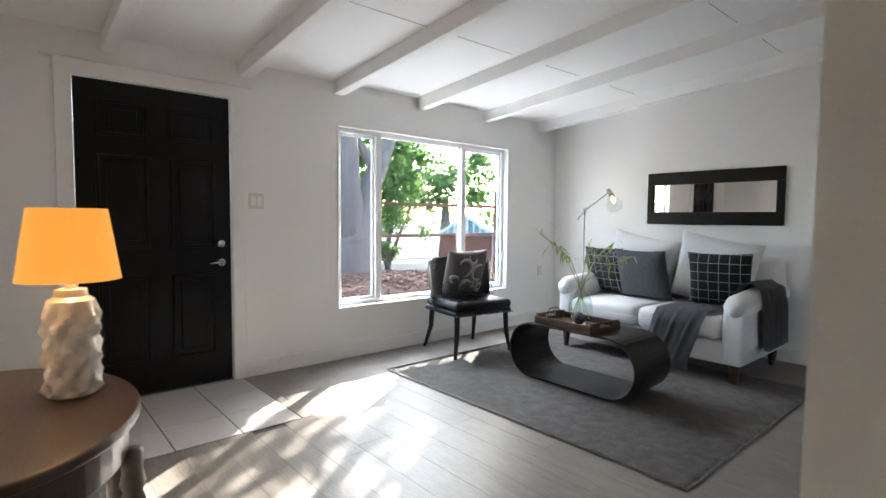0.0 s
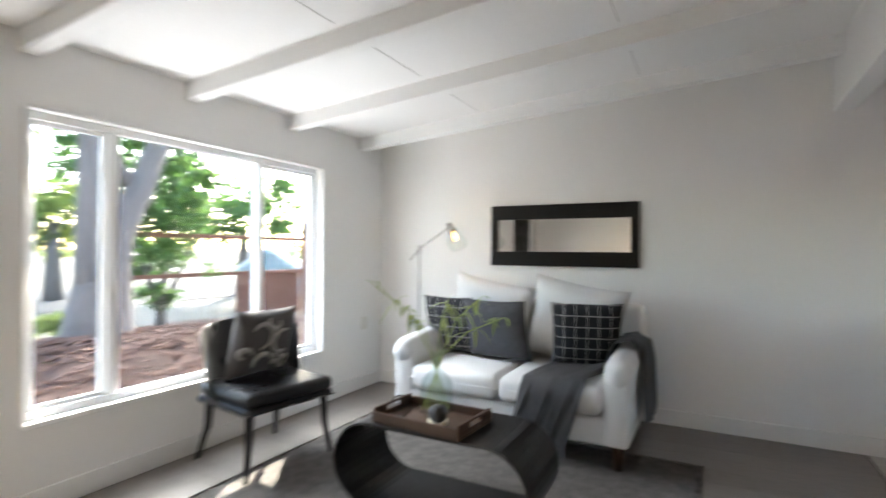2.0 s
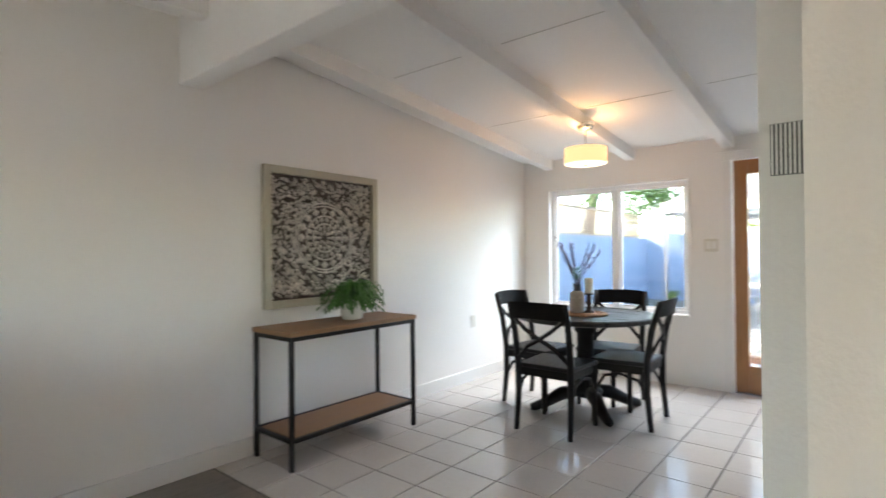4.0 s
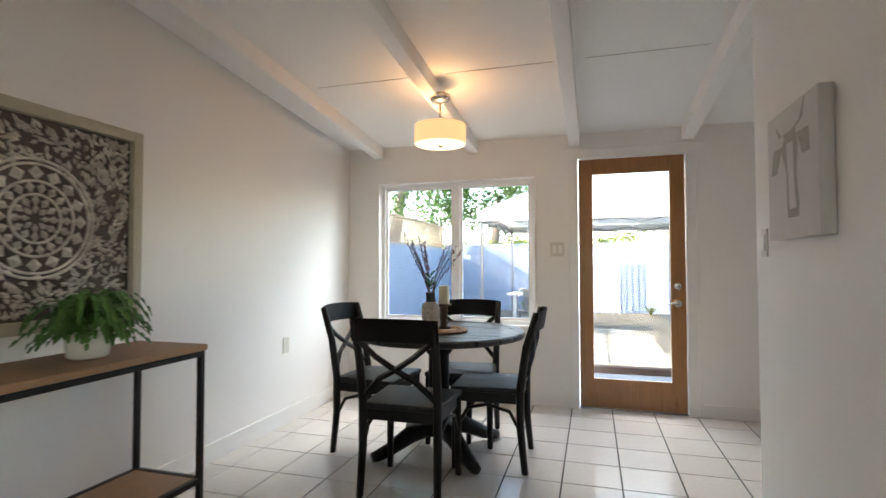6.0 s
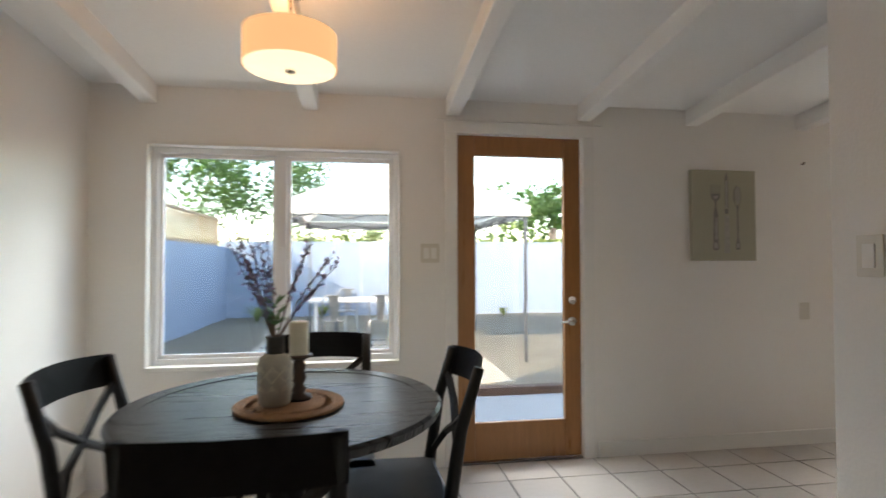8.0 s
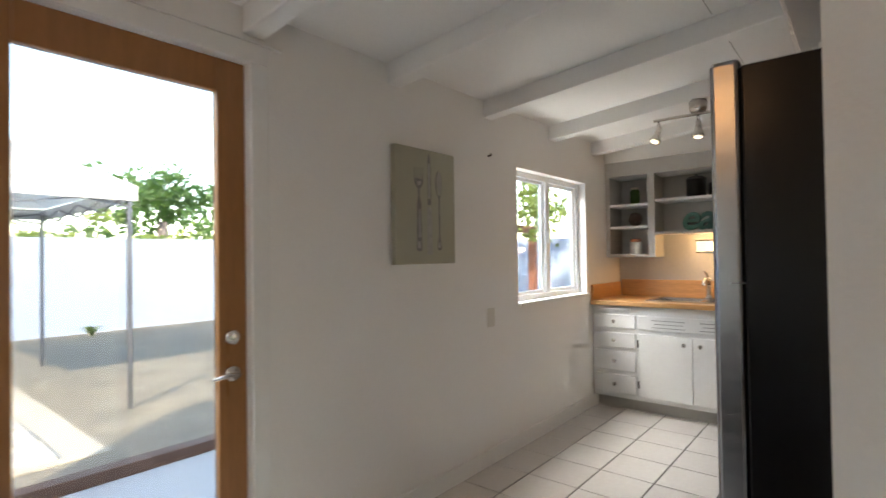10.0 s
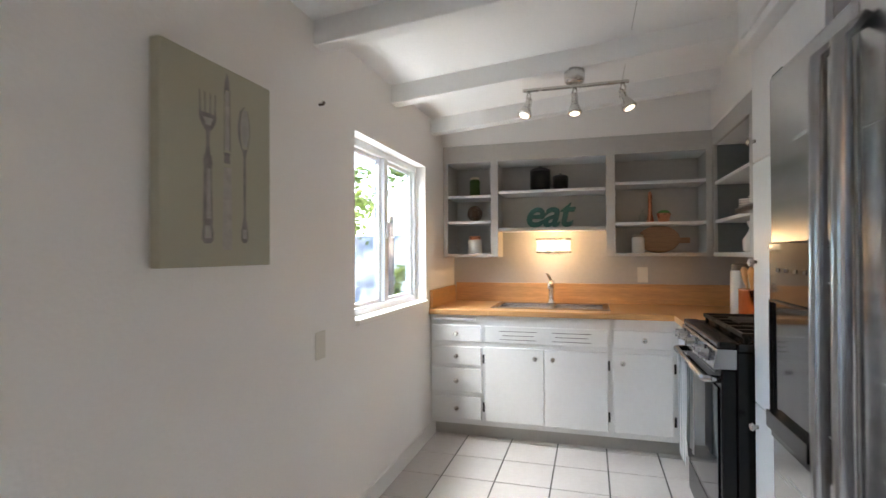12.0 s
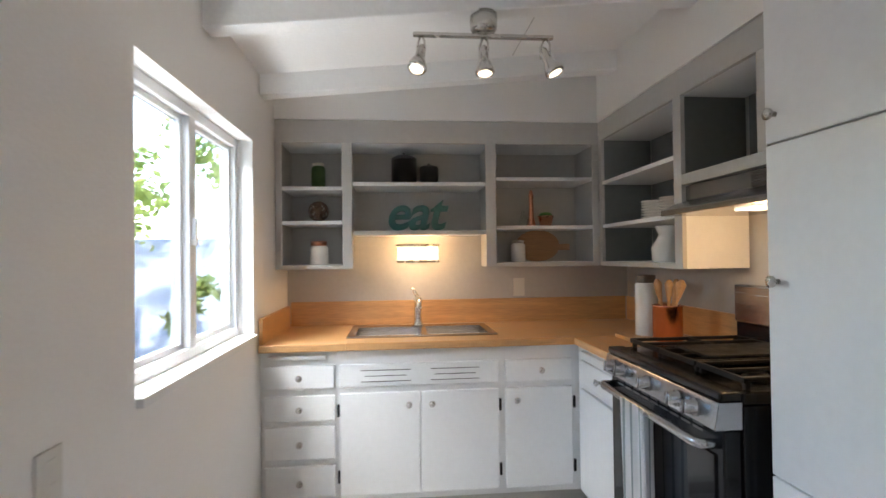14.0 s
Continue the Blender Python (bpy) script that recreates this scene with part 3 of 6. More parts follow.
# ---- living room ----
SY = 1.67
sofa = thing("sofa", "white upholstered two-seat sofa with rolled arms", "sofa", 0.10, SY)
Shape().box(0.05, -0.79, 0.14, 0.96, 0.79, 0.31).put("base", SOFA, sofa, 0.02)
Shape().box(0.0, -0.80, 0.16, 0.20, 0.80, 0.90).put("back", SOFA, sofa, 0.06, True, 4)
for s in (-1, 1):
    Shape().box(0.19, s * 0.325 - 0.323, 0.312, 1.0, s * 0.325 + 0.323, 0.485).put("seat_cushion", SOFA, sofa, 0.055, True, 5)
    Shape().pillow(0.68, 0.60, 0.25, 14, pose(0.30, s * 0.335, 0.765, -10, 0, 0) @ pose(0, 0, 0, 0, 0, 90)).put("back_cushion", SOFA, sofa, 0, True)
    Shape().prism([(0.03, 0.14), (0.97, 0.14), (0.965, 0.54), (0.90, 0.60), (0.03, 0.64)], -0.075, 0.075, Matrix(((1, 0, 0, 0), (0, 0, 1, s * 0.725), (0, 1, 0, 0), (0, 0, 0, 1)))).put("arm", SOFA, sofa, 0.03, True, 3)
    Shape().tube([(0.0, s * 0.74, 0.62), (0.03, s * 0.74, 0.62), (0.5, s * 0.74, 0.60), (0.90, s * 0.735, 0.575), (0.975, s * 0.73, 0.565)], [0.07, 0.09, 0.09, 0.088, 0.07], 20).put("arm_roll", SOFA, sofa, 0, True)
    for x in (0.10, 0.92):
        Shape().lathe([(0.024, 0), (0.036, 0.13), (0.036, 0.15)], 14, (x, s * 0.735, 0)).put("leg", TABLEWOOD, sofa, 0, True, label="dark brown wooden leg")
Shape().tube([(0.99, -0.66, 0.40), (1.003, 0, 0.40), (0.99, 0.66, 0.40)], 0.004, 6).put("seat_piping", SOFA, sofa, 0, True)


def cushion(label, m, w, h, t, at, tilt, rz, group="sofa cushions"):
    c = thing("cushion", label, "cushion", *at, rz, group)
    Shape().pillow(w, h, t, 14, pose(0, 0, h / 2, tilt, 0, 0)).put("cover", m, c, 0, True)
    return c


cushion("black plaid cushion with thin white lines on the sofa", PLAID, 0.46, 0.47, 0.17, (0.60, 1.10, 0.48), 18, 82)
cushion("charcoal woven cushion on the sofa", GREYPILLOW, 0.50, 0.47, 0.17, (0.68, 1.50, 0.48), 18, 86)
cushion("black plaid cushion with thin white lines on the sofa", PLAID, 0.47, 0.48, 0.18, (0.62, 2.13, 0.48), 20, 104)

# throw over the arm and the seat
random.seed(4)
th = thing("throw_blanket", "grey knitted throw draped over the sofa seat and arm", "blanket", 0.10, SY)
PROFILE = [(0.30, 0.494), (0.50, 0.50), (0.60, 0.53), (0.635, 0.63), (0.68, 0.70), (0.76, 0.715), (0.835, 0.66), (0.86, 0.53), (0.875, 0.22)]


def drape_arm(u, v):
    k = v * (len(PROFILE) - 1)
    i = min(int(k), len(PROFILE) - 2)
    a, b = PROFILE[i], PROFILE[i + 1]
    f = k - i
    wob = 0.016 * math.sin(u * 21 + v * 3) + 0.007 * math.sin(u * 47 - v * 5)
    return (0.34 + u * 0.40 - 0.10 * v + 0.06 * u * v, a[0] + (b[0] - a[0]) * f + (wob if v > 0.7 else 0), a[1] + (b[1] - a[1]) * f + abs(wob) * 0.8 + 0.006)


def drape_seat(u, v):
    wob = 0.013 * math.sin(u * 19 + v * 4) + 0.006 * math.sin(u * 41 + v * 9)
    y = 0.25 + u * 0.40 - 0.15 * v - 0.05 * u * v
    if v < 0.5:
        return (0.50 + v / 0.5 * 0.48, y, 0.508 + abs(wob) * 0.8)
    d = min(1.0, (v - 0.5) / 0.06)
    return (0.985 + 0.05 * d + abs(wob), y, 0.508 - 0.02 * d - (v - 0.5) / 0.5 * 0.34 - 0.03 * u)


Shape().sheet(drape_arm, 30, 32, 0.01).put("arm_fold", THROW, th, 0, True)
Shape().sheet(drape_seat, 28, 30, 0.01).put("seat_fold", THROW, th, 0, True)
fr = Shape()
for i in range(40):
    y = 0.10 + i * 0.0088
    z = 0.14 - 0.03 * i / 40
    fr.tube([(1.04, y, z + 0.01), (1.043, y + random.uniform(-.006, .006), z - 0.05)], 0.002, 4)
fr.put("fringe", THROW, th)

# rug
rug = thing("rug", "grey woven flat rug under the coffee table", "rug", 1.76, 1.68)
random.seed(2)
Shape().sheet(lambda u, v: ((u - 0.5) * 2.05, (v - 0.5) * 2.32, 0.008 + 0.0015 * math.sin(u * 90) * math.sin(v * 90)), 60, 60, 0.006).put("weave", RUG, rug, 0, True)
hem = Shape()
for x in (-1.025, 1.025):
    hem.tube([(x, -1.16, 0.007), (x, 1.16, 0.007)], 0.007, 6)
for y in (-1.16, 1.16):
    hem.tube([(-1.025, y, 0.007), (1.025, y, 0.007)], 0.007, 6)
hem.put("hem", RUG, rug, 0, True)

# coffee table: an oblong loop of sheet metal
ct = thing("coffee_table", "dark bronze metal loop-shaped coffee table on the rug", "coffee table", 1.85, 1.69, 0.015)
H2, L2 = 0.205, 0.318


def loop(u, rr):
    p = u * (2 * math.pi * 0.2 + 4 * L2)
    arc, st = math.pi * 0.2, 2 * L2
    if p < st:
        return (-L2 + p, -rr)
    if p < st + arc:
        a = -math.pi / 2 + (p - st) / 0.2
        return (L2 + rr * math.cos(a), rr * math.sin(a))
    if p < 2 * st + arc:
        return (L2 - (p - st - arc), rr)
    a = math.pi / 2 + (p - 2 * st - arc) / 0.2
    return (-L2 + rr * math.cos(a), rr * math.sin(a))


s = Shape()
N = 72
rings = []
for i in range(N):
    o, q = loop(i / N, H2), loop(i / N, H2 - 0.012)
    rings.append([s.bm.verts.new(v) for v in ((-0.235, o[0], o[1] + H2), (0.235, o[0], o[1] + H2), (0.235, q[0], q[1] + H2), (-0.235, q[0], q[1] + H2))])
for a, b in zip(rings, rings[1:] + rings[:1]):
    for k in range(4):
        s.bm.faces.new((a[k], a[(k + 1) % 4], b[(k + 1) % 4], b[k]))
s.put("band", TABLEMETAL, ct, 0.003)

ZT = 0.425
tray = thing("tray", "dark brown wooden tray with cut-out handles on the coffee table", "tray", 1.90, 1.645, ZT, -4)
s = Shape().box(-0.17, -0.25, 0, 0.17, 0.25, 0.012)
s.box(-0.17, -0.25, 0.012, -0.155, 0.25, 0.055).box(0.155, -0.25, 0.012, 0.17, 0.25, 0.055)
for y in (-0.25, 0.235):
    s.box(-0.155, y, 0.012, 0.155, y + 0.015, 0.035).box(-0.155, y, 0.035, -0.06, y + 0.015, 0.07).box(0.06, y, 0.035, 0.155, y + 0.015, 0.07).box(-0.06, y, 0.058, 0.06, y + 0.015, 0.07)
s.put("body", TABLEWOOD, tray, 0.003)
vase = thing("glass_vase", "clear glass bottle vase with pale green stems", "vase", 1.83, 1.63, ZT + 0.013)
v = Shape().lathe([(0.065, 0.0), (0.084, 0.02), (0.087, 0.13), (0.075, 0.185), (0.034, 0.225), (0.026, 0.25), (0.026, 0.30), (0.036, 0.32), (0.031, 0.32), (0.022, 0.30), (0.022, 0.25), (0.031, 0.225), (0.071, 0.183), (0.083, 0.13), (0.080, 0.022), (0.03, 0.012)], 32).put("glass", VASEGLASS, vase, 0, True)
v.visible_shadow = False
random.seed(8)
st, lf = Shape(), Shape()
for tx, ty, tz in ((0.16, -0.27, 0.66), (0.09, -0.14, 0.55), (-0.02, 0.05, 0.58), (-0.12, 0.19, 0.60), (-0.17, 0.30, 0.50)):
    top = Vector((tx, ty, tz))
    pts = [Vector((-tx * 0.2, -ty * 0.2, 0.03)), Vector((tx * 0.08, ty * 0.08, 0.30)), Vector((tx * 0.45, ty * 0.45, 0.30 + (tz - 0.30) * 0.62)), top]
    st.tube(pts, 0.0032, 5)
    for j in range(17):
        p = pts[2].lerp(pts[3], random.random() * 1.05)
        d = Vector((random.uniform(-1, 1), random.uniform(-1, 1), random.uniform(-0.7, 0.6))).normalized()
        e = d.cross(Vector((0, 0, 1))).normalized() * random.uniform(0.004, 0.008)
        L = random.uniform(0.05, 0.12)
        a, b, c = p + d * L * 0.35, p + d * L * 0.75 - Vector((0, 0, L * 0.16)), p + d * L - Vector((0, 0, L * 0.42))
        q = [lf.bm.verts.new(x) for x in (p, a + e, b + e * 0.8, c, b - e * 0.8, a - e)]
        lf.bm.faces.new((q[0], q[1], q[5])), lf.bm.faces.new((q[1], q[2], q[4], q[5])), lf.bm.faces.new((q[2], q[3], q[4]))
st.put("stems", PALELEAF, vase)
lf.put("leaves", PALELEAF, vase, label="pale yellow-green leaves")
wb = thing("wire_sphere", "thin bronze wire sphere ornament in the tray", "ornament", 1.95, 1.49, ZT + 0.068)
s = Shape()
for k in range(6):
    m = pose(0, 0, 0, 90, 0, 30 * k)
    s.tube([m @ Vector((0.055 * math.cos(i * 0.2618), 0.055 * math.sin(i * 0.2618), 0)) for i in range(24)], 0.0015, 5, True)
s.put("wires", TABLEMETAL, wb, 0, True)
bl = thing("ball_ornament", "black ball on a pale round wooden dish in the tray", "ornament", 1.98, 1.72, ZT + 0.013)
Shape().lathe([(0.02, 0), (0.045, 0.012), (0.05, 0.03), (0.044, 0.03), (0.03, 0.015)], 20).put("dish", WAX, bl, 0, True)
Shape().lathe([(0.004, 0.018)] + [(0.045 * math.sin(a * math.pi / 12), 0.062 - 0.045 * math.cos(a * math.pi / 12)) for a in range(1, 12)] + [(0.002, 0.107)], 20).put("ball", CHARCOAL, bl, 0, True)

# leather side chair
ch = thing("side_chair", "black leather side chair with nailhead trim under the window", "chair", 1.85, 0.42, 0.0, 171)
Shape().box(-0.30, -0.29, 0.36, 0.30, 0.24, 0.405).put("apron", LEATHER, ch, 0.015, True)
Shape().box(-0.30, -0.30, 0.402, 0.30, 0.22, 0.485).put("seat", LEATHER, ch, 0.035, True, 4)


def wing(u, v):
    a = (u - 0.5) * 2
    x = 0.325 * a
    y = 0.26 - 0.20 * abs(a) ** 3.0
    return (x * (1 + 0.05 * v), y + 0.07 * v, 0.40 + v * (0.43 - 0.05 * a * a))


Shape().sheet(wing, 28, 10, 0.04).put("backrest", LEATHER, ch, 0.012, True)
nh = Shape()
for a in range(30):
    p = wing(0.0, a / 29)
    nh.lathe([(0.007, 0), (0.005, 0.005), (0.001, 0.006)], 6, (p[0] + 0.0, p[1] - 0.03, p[2]))
    p = wing(1.0, a / 29)
    nh.lathe([(0.007, 0), (0.005, 0.005), (0.001, 0.006)], 6, (p[0], p[1] - 0.03, p[2]))
for a in range(40):
    nh.box(-0.297 + a * 0.0152, -0.296, 0.366, -0.287 + a * 0.0152, -0.289, 0.376)
nh.put("nailheads", CHROME, ch, label="polished nailhead trim")["kind"] = "stuff"
for x, y, k in ((-0.26, -0.25, 0.03), (0.26, -0.25, 0.03), (-0.24, 0.2, -0.08), (0.24, 0.2, -0.08)):
    sx = 1 if x > 0 else -1
    Shape().tube([(x, y, 0.37), (x + sx * 0.005, y - k * 0.2, 0.2), (x + sx * 0.035, y - k, 0.0)], [0.03, 0.026, 0.017], 4).put("leg", BLACKWOOD, ch)
pc = thing("cushion", "dark grey cushion with pale scroll pattern on the chair", "cushion", 1.83, 0.37, 0.485, 178)
Shape().pillow(0.46, 0.44, 0.15, 16, pose(0, 0, 0.22, 15, 0, 0)).put("cover", DAMASK, pc, 0, True)
ap = Shape()


def on_pillow(u, v):
    body = (max(0, 1 - u ** 4) * max(0, 1 - v ** 4)) ** 0.55
    return pose(0, 0, 0.22, 15, 0, 0) @ Vector((u * 0.22, -(0.075 * body + 0.006), v * 0.21))


for cx, cz, r, a0, a1 in ((-0.35, 0.35, 0.42, -1.5, 2.6), (0.45, 0.05, 0.40, 1.2, 5.2), (-0.2, -0.55, 0.35, 0.3, 3.4), (0.1, 0.7, 0.22, 2.5, 6.5), (0.62, -0.62, 0.2, 0, 6.0), (-0.75, -0.2, 0.18, 0, 4.5)):
    ap.tube([on_pillow(max(-0.93, min(0.93, cx + r * (1 - 0.25 * i / 14) * math.cos(a0 + (a1 - a0) * i / 14))), max(-0.93, min(0.93, cz + r * (1 - 0.25 * i / 14) * math.sin(a0 + (a1 - a0) * i / 14)))) for i in range(15)], [0.006 + 0.012 * math.sin(i * 0.22) for i in range(15)], 6)
for k in range(5):
    a = k * 1.257
    ap.tube([on_pillow(0.35 + 0.06 * math.cos(a), -0.45 + 0.06 * math.sin(a)), on_pillow(0.35 + 0.18 * math.cos(a), -0.45 + 0.18 * math.sin(a)), on_pillow(0.35 + 0.27 * math.cos(a), -0.45 + 0.27 * math.sin(a))], [0.006, 0.018, 0.004], 6)
ap.put("scrolls", DAMASKW, pc, 0, True, label="pale grey scroll and petal pattern")

# mirror
mi = thing("wall_mirror", "long mirror in a wide dark brown frame above the sofa", "mirror", 0.0, 1.79, 1.415)
s = Shape()
s.box(0.002, -0.605, -0.255, 0.035, 0.605, -0.135).box(0.002, -0.605, 0.135, 0.035, 0.605, 0.255)
s.box(0.002, -0.605, -0.135, 0.035, -0.545, 0.135).box(0.002, 0.545, -0.135, 0.035, 0.605, 0.135)
s.put("frame", DARKBROWN, mi, 0.004)
Shape().box(0.004, -0.545, -0.135, 0.012, 0.545, 0.135).put("glass", MIRROR, mi)

# floor lamp
fl = thing("floor_lamp", "slim metal floor lamp with a bare warm bulb beside the sofa", "floor lamp", 0.30, 0.62)
Shape().lathe([(0.12, 0), (0.12, 0.015), (0.02, 0.025), (0.008, 0.04)], 24).put("base", BLACKMETAL, fl, 0, True)
s = Shape().tube([(0, 0, 0.03), (0, 0, 1.30)], 0.008, 10).tube([(-0.02, -0.10, 1.20), (0.0, 0.0, 1.30), (0.10, 0.34, 1.475)], 0.007, 8)
s.tube([(0, 0, 1.27), (0, 0, 1.33)], 0.014, 10)
s.put("arm", CHROME, fl, 0, True)
Shape().tube([(0.09, 0.33, 1.50), (0.10, 0.36, 1.47), (0.115, 0.385, 1.44)], [0.022, 0.026, 0.03], 12).put("socket", CHROME, fl, 0, True)
g = Shape().tube([(0.108, 0.375, 1.45), (0.125, 0.40, 1.41), (0.15, 0.44, 1.35), (0.165, 0.46, 1.32)], [0.025, 0.05, 0.075, 0.07], 16).put("glass_shade", VASEGLASS, fl, 0, True)
g.visible_shadow = False
Shape().tube([(0.118, 0.39, 1.43), (0.135, 0.415, 1.39), (0.145, 0.43, 1.37)], [0.011, 0.021, 0.010], 12).put("bulb", BULBGLOW, fl, 0, True)

# half-round table and its lamp
ht = thing("half_round_table", "brown half-round hall table with turned legs", "table", 5.104, 2.30)
half = [(0.0, -0.42)] + [(-0.322 * math.cos(a), 0.42 * math.sin(a)) for a in [math.radians(-90 + 7.5 * i) for i in range(1, 24)]] + [(0.0, 0.42)]
Shape().prism(half, 0.725, 0.75).put("top", TABLEWOOD, ht, 0.008, seg=3)
Shape().prism([(x * 0.92, y * 0.92) for x, y in half], 0.64, 0.7245).put("apron", TABLEWOOD, ht, 0.003)
for x, y in ((-0.03, -0.36), (-0.03, 0.36), (-0.285, -0.14), (-0.285, 0.14)):
    Shape().lathe([(0.012, 0), (0.018, 0.03), (0.016, 0.3), (0.022, 0.45), (0.026, 0.5), (0.018, 0.515), (0.027, 0.53), (0.02, 0.55), (0.028, 0.57), (0.022, 0.6), (0.024, 0.65)], 14, (x, y, 0)).put("leg", TABLELEG, ht, 0, True)
tl = thing("table_lamp", "white faceted ceramic lamp with a lit orange shade", "table lamp", 4.91, 2.245, 0.75)


def facets(k, z):
    j = z / 0.036
    return 0.0055 * math.cos(k / 28 * 2 * math.pi * 7 + math.pi * (int(j) % 2)) * math.sin(math.pi * (j % 1)) if 0.01 < z < 0.215 else 0


Shape().lathe([(0.05, 0)] + [(0.057 + 0.002 * math.sin(i), 0.006 + 0.012 * i) for i in range(18)] + [(0.05, 0.235), (0.036, 0.245), (0.034, 0.262), (0.02, 0.264)], 56, wob=lambda k, z: 1.5 * facets(k / 2, z)).put("base", CERAMIC, tl)
Shape().lathe([(0.012, 0.264), (0.012, 0.33)], 12).put("stem", CHROME, tl, 0, True)
sh = Shape()
sh.sheet(lambda u, v: ((0.108 - 0.026 * v) * math.cos(2 * math.pi * u), (0.108 - 0.026 * v) * math.sin(2 * math.pi * u), 0.285 + 0.175 * v), 48, 1, 0.002)
sh.put("shade", SHADEGLOW, tl, 0, True, label="glowing orange cloth shade").visible_shadow = False

# framed art beside the entry
ea = thing("framed_picture", "tall framed dark picture on the entry wall", "picture", 5.12, 2.75, 1.05)
s = Shape().box(-0.035, -0.5, 0, -0.002, -0.45, 1.0).box(-0.035, 0.45, 0, -0.002, 0.5, 1.0).box(-0.035, -0.45, 0, -0.002, 0.45, 0.05).box(-0.035, -0.45, 0.95, -0.002, 0.45, 1.0)
s.put("frame", FRAMEWASH, ea, 0.003)
Shape().box(-0.02, -0.449, 0.051, -0.003, 0.449, 0.949).put("picture_face", CARVEBACK, ea)


def plate(name, label, at, rz, kind, w=0.075):
    """A wall plate facing local -y."""
    p = thing(name, label, "switch" if "switch" in name else "outlet", *at, rz)
    Shape().box(-w / 2, -0.007, -0.058, w / 2, -0.0005, 0.058).put("plate", PLASTIC, p, 0.002)
    s = Shape()
    if kind == "rocker":
        s.box(-0.017, -0.012, -0.033, 0.017, -0.0065, 0.033)
    elif kind == "double":
        s.box(-0.04, -0.012, -0.033, -0.006, -0.0065, 0.033).box(0.006, -0.012, -0.033, 0.04, -0.0065, 0.033)
    else:
        for z in (-0.024, 0.024):
            s.box(-0.015, -0.009, z - 0.014, 0.015, -0.0065, z + 0.014)
    s.put("insert", TRIM if kind != "outlet" else PLASTIC, p, 0.001)


plate("light_switch", "ivory double switch plate beside the front door", (3.614, 0, 1.315), 180, "double", 0.115)
plate("light_switch", "ivory double switch plate beside the glass door", (1.915, YC, 1.30), 0, "double", 0.115)
plate("light_switch", "ivory rocker switch on the partition wall", (XB, 5.497, 1.262), -90, "rocker")
plate("power_outlet", "ivory power outlet on the white side wall", (0, 6.355, 0.577), 90, "outlet")
plate("power_outlet", "ivory power outlet on the front wall", (0.27, 0, 0.60), 180, "outlet")
plate("power_outlet", "ivory power outlet on the kitchen wall", (4.51, YC, 0.905), 0, "outlet")
plate("power_outlet", "ivory power outlet above the counter", (XD, 5.905, 1.12), -90, "outlet")
hk = thing("wall_hook", "small brown hook on the kitchen wall", "hook", 4.51, YC, 1.917)
Shape().tube([(0, -0.001, 0), (0, -0.02, 0), (0, -0.025, 0.012)], 0.006, 8).put("peg", TABLEWOOD, hk, 0, True)
vt = thing("wall_vent", "white slatted wall vent on the wall end", "vent", 2.837, 3.67, 1.414)
for i in range(9):
    Shape().box(-0.037 + i * 0.0084, -0.006, 0.002, -0.033 + i * 0.0084, -0.0035, 0.114).put("slat", TRIM, vt)
Shape().box(-0.039, -0.003, 0, 0.04, -0.0005, 0.116).put("backing", DARKRECESS, vt)

# ---- dining space ----
co = thing("console_table", "wood and black metal console table against the wall", "console table", 0.235, 4.52)
Shape().box(-0.20, -0.53, 0.772, 0.21, 0.53, 0.80).put("top", SHELFWOOD, co, 0.003)
Shape().box(-0.165, -0.49, 0.165, 0.175, 0.49, 0.185).put("shelf", SHELFWOOD, co, 0.002)
s = Shape()
for x in (-0.185, 0.19):
    for y in (-0.51, 0.51):
        s.box(x - 0.0125, y - 0.0125, 0, x + 0.0125, y + 0.0125, 0.77)
    for z in (0.745, 0.16):
        s.box(x - 0.0125, -0.497, z, x + 0.0125, 0.497, z + 0.025)
for y in (-0.51, 0.51):
    for z in (0.745, 0.16):
        s.box(-0.172, y - 0.0125, z, 0.177, y + 0.0125, z + 0.025)
s.put("frame", BLACKMETAL, co, 0.002)
fe = thing("potted_fern", "green fern in a pale ceramic pot on the console", "plant", 0.24, 4.62, 0.80)
Shape().lathe([(0.06, 0), (0.075, 0.01), (0.085, 0.14), (0.078, 0.14), (0.07, 0.115), (0.02, 0.11)], 24).put("pot", CERAMIC, fe, 0, True)
random.seed(5)
s = Shape()
for k in range(120):
    a, L = random.uniform(0, 6.28), random.uniform(0.12, 0.25)
    d = Vector((math.cos(a), math.sin(a), 0))
    up = random.uniform(0.03, 0.17)
    spine = [Vector((0, 0, 0.12)) + d * L * t + Vector((0, 0, up * math.sin(t * 2.4) * 1.1 - 0.09 * t * t)) for t in [i / 9 for i in range(10)]]
    sd = d.cross(Vector((0, 0, 1)))
    for i in range(2, 10):
        w = 0.02 * math.sin(math.pi * (i - 1) / 9.5)
        for sg in (-1, 1):
            p, q = spine[i - 1], spine[i]
            v4 = [s.bm.verts.new(x) for x in (p, p + sd * sg * w + d * 0.012 - Vector((0, 0, 0.004)), q + sd * sg * w * 0.5, q)]
            s.bm.faces.new(v4)
s.put("fronds", LEAF, fe, label="bright green fern fronds")

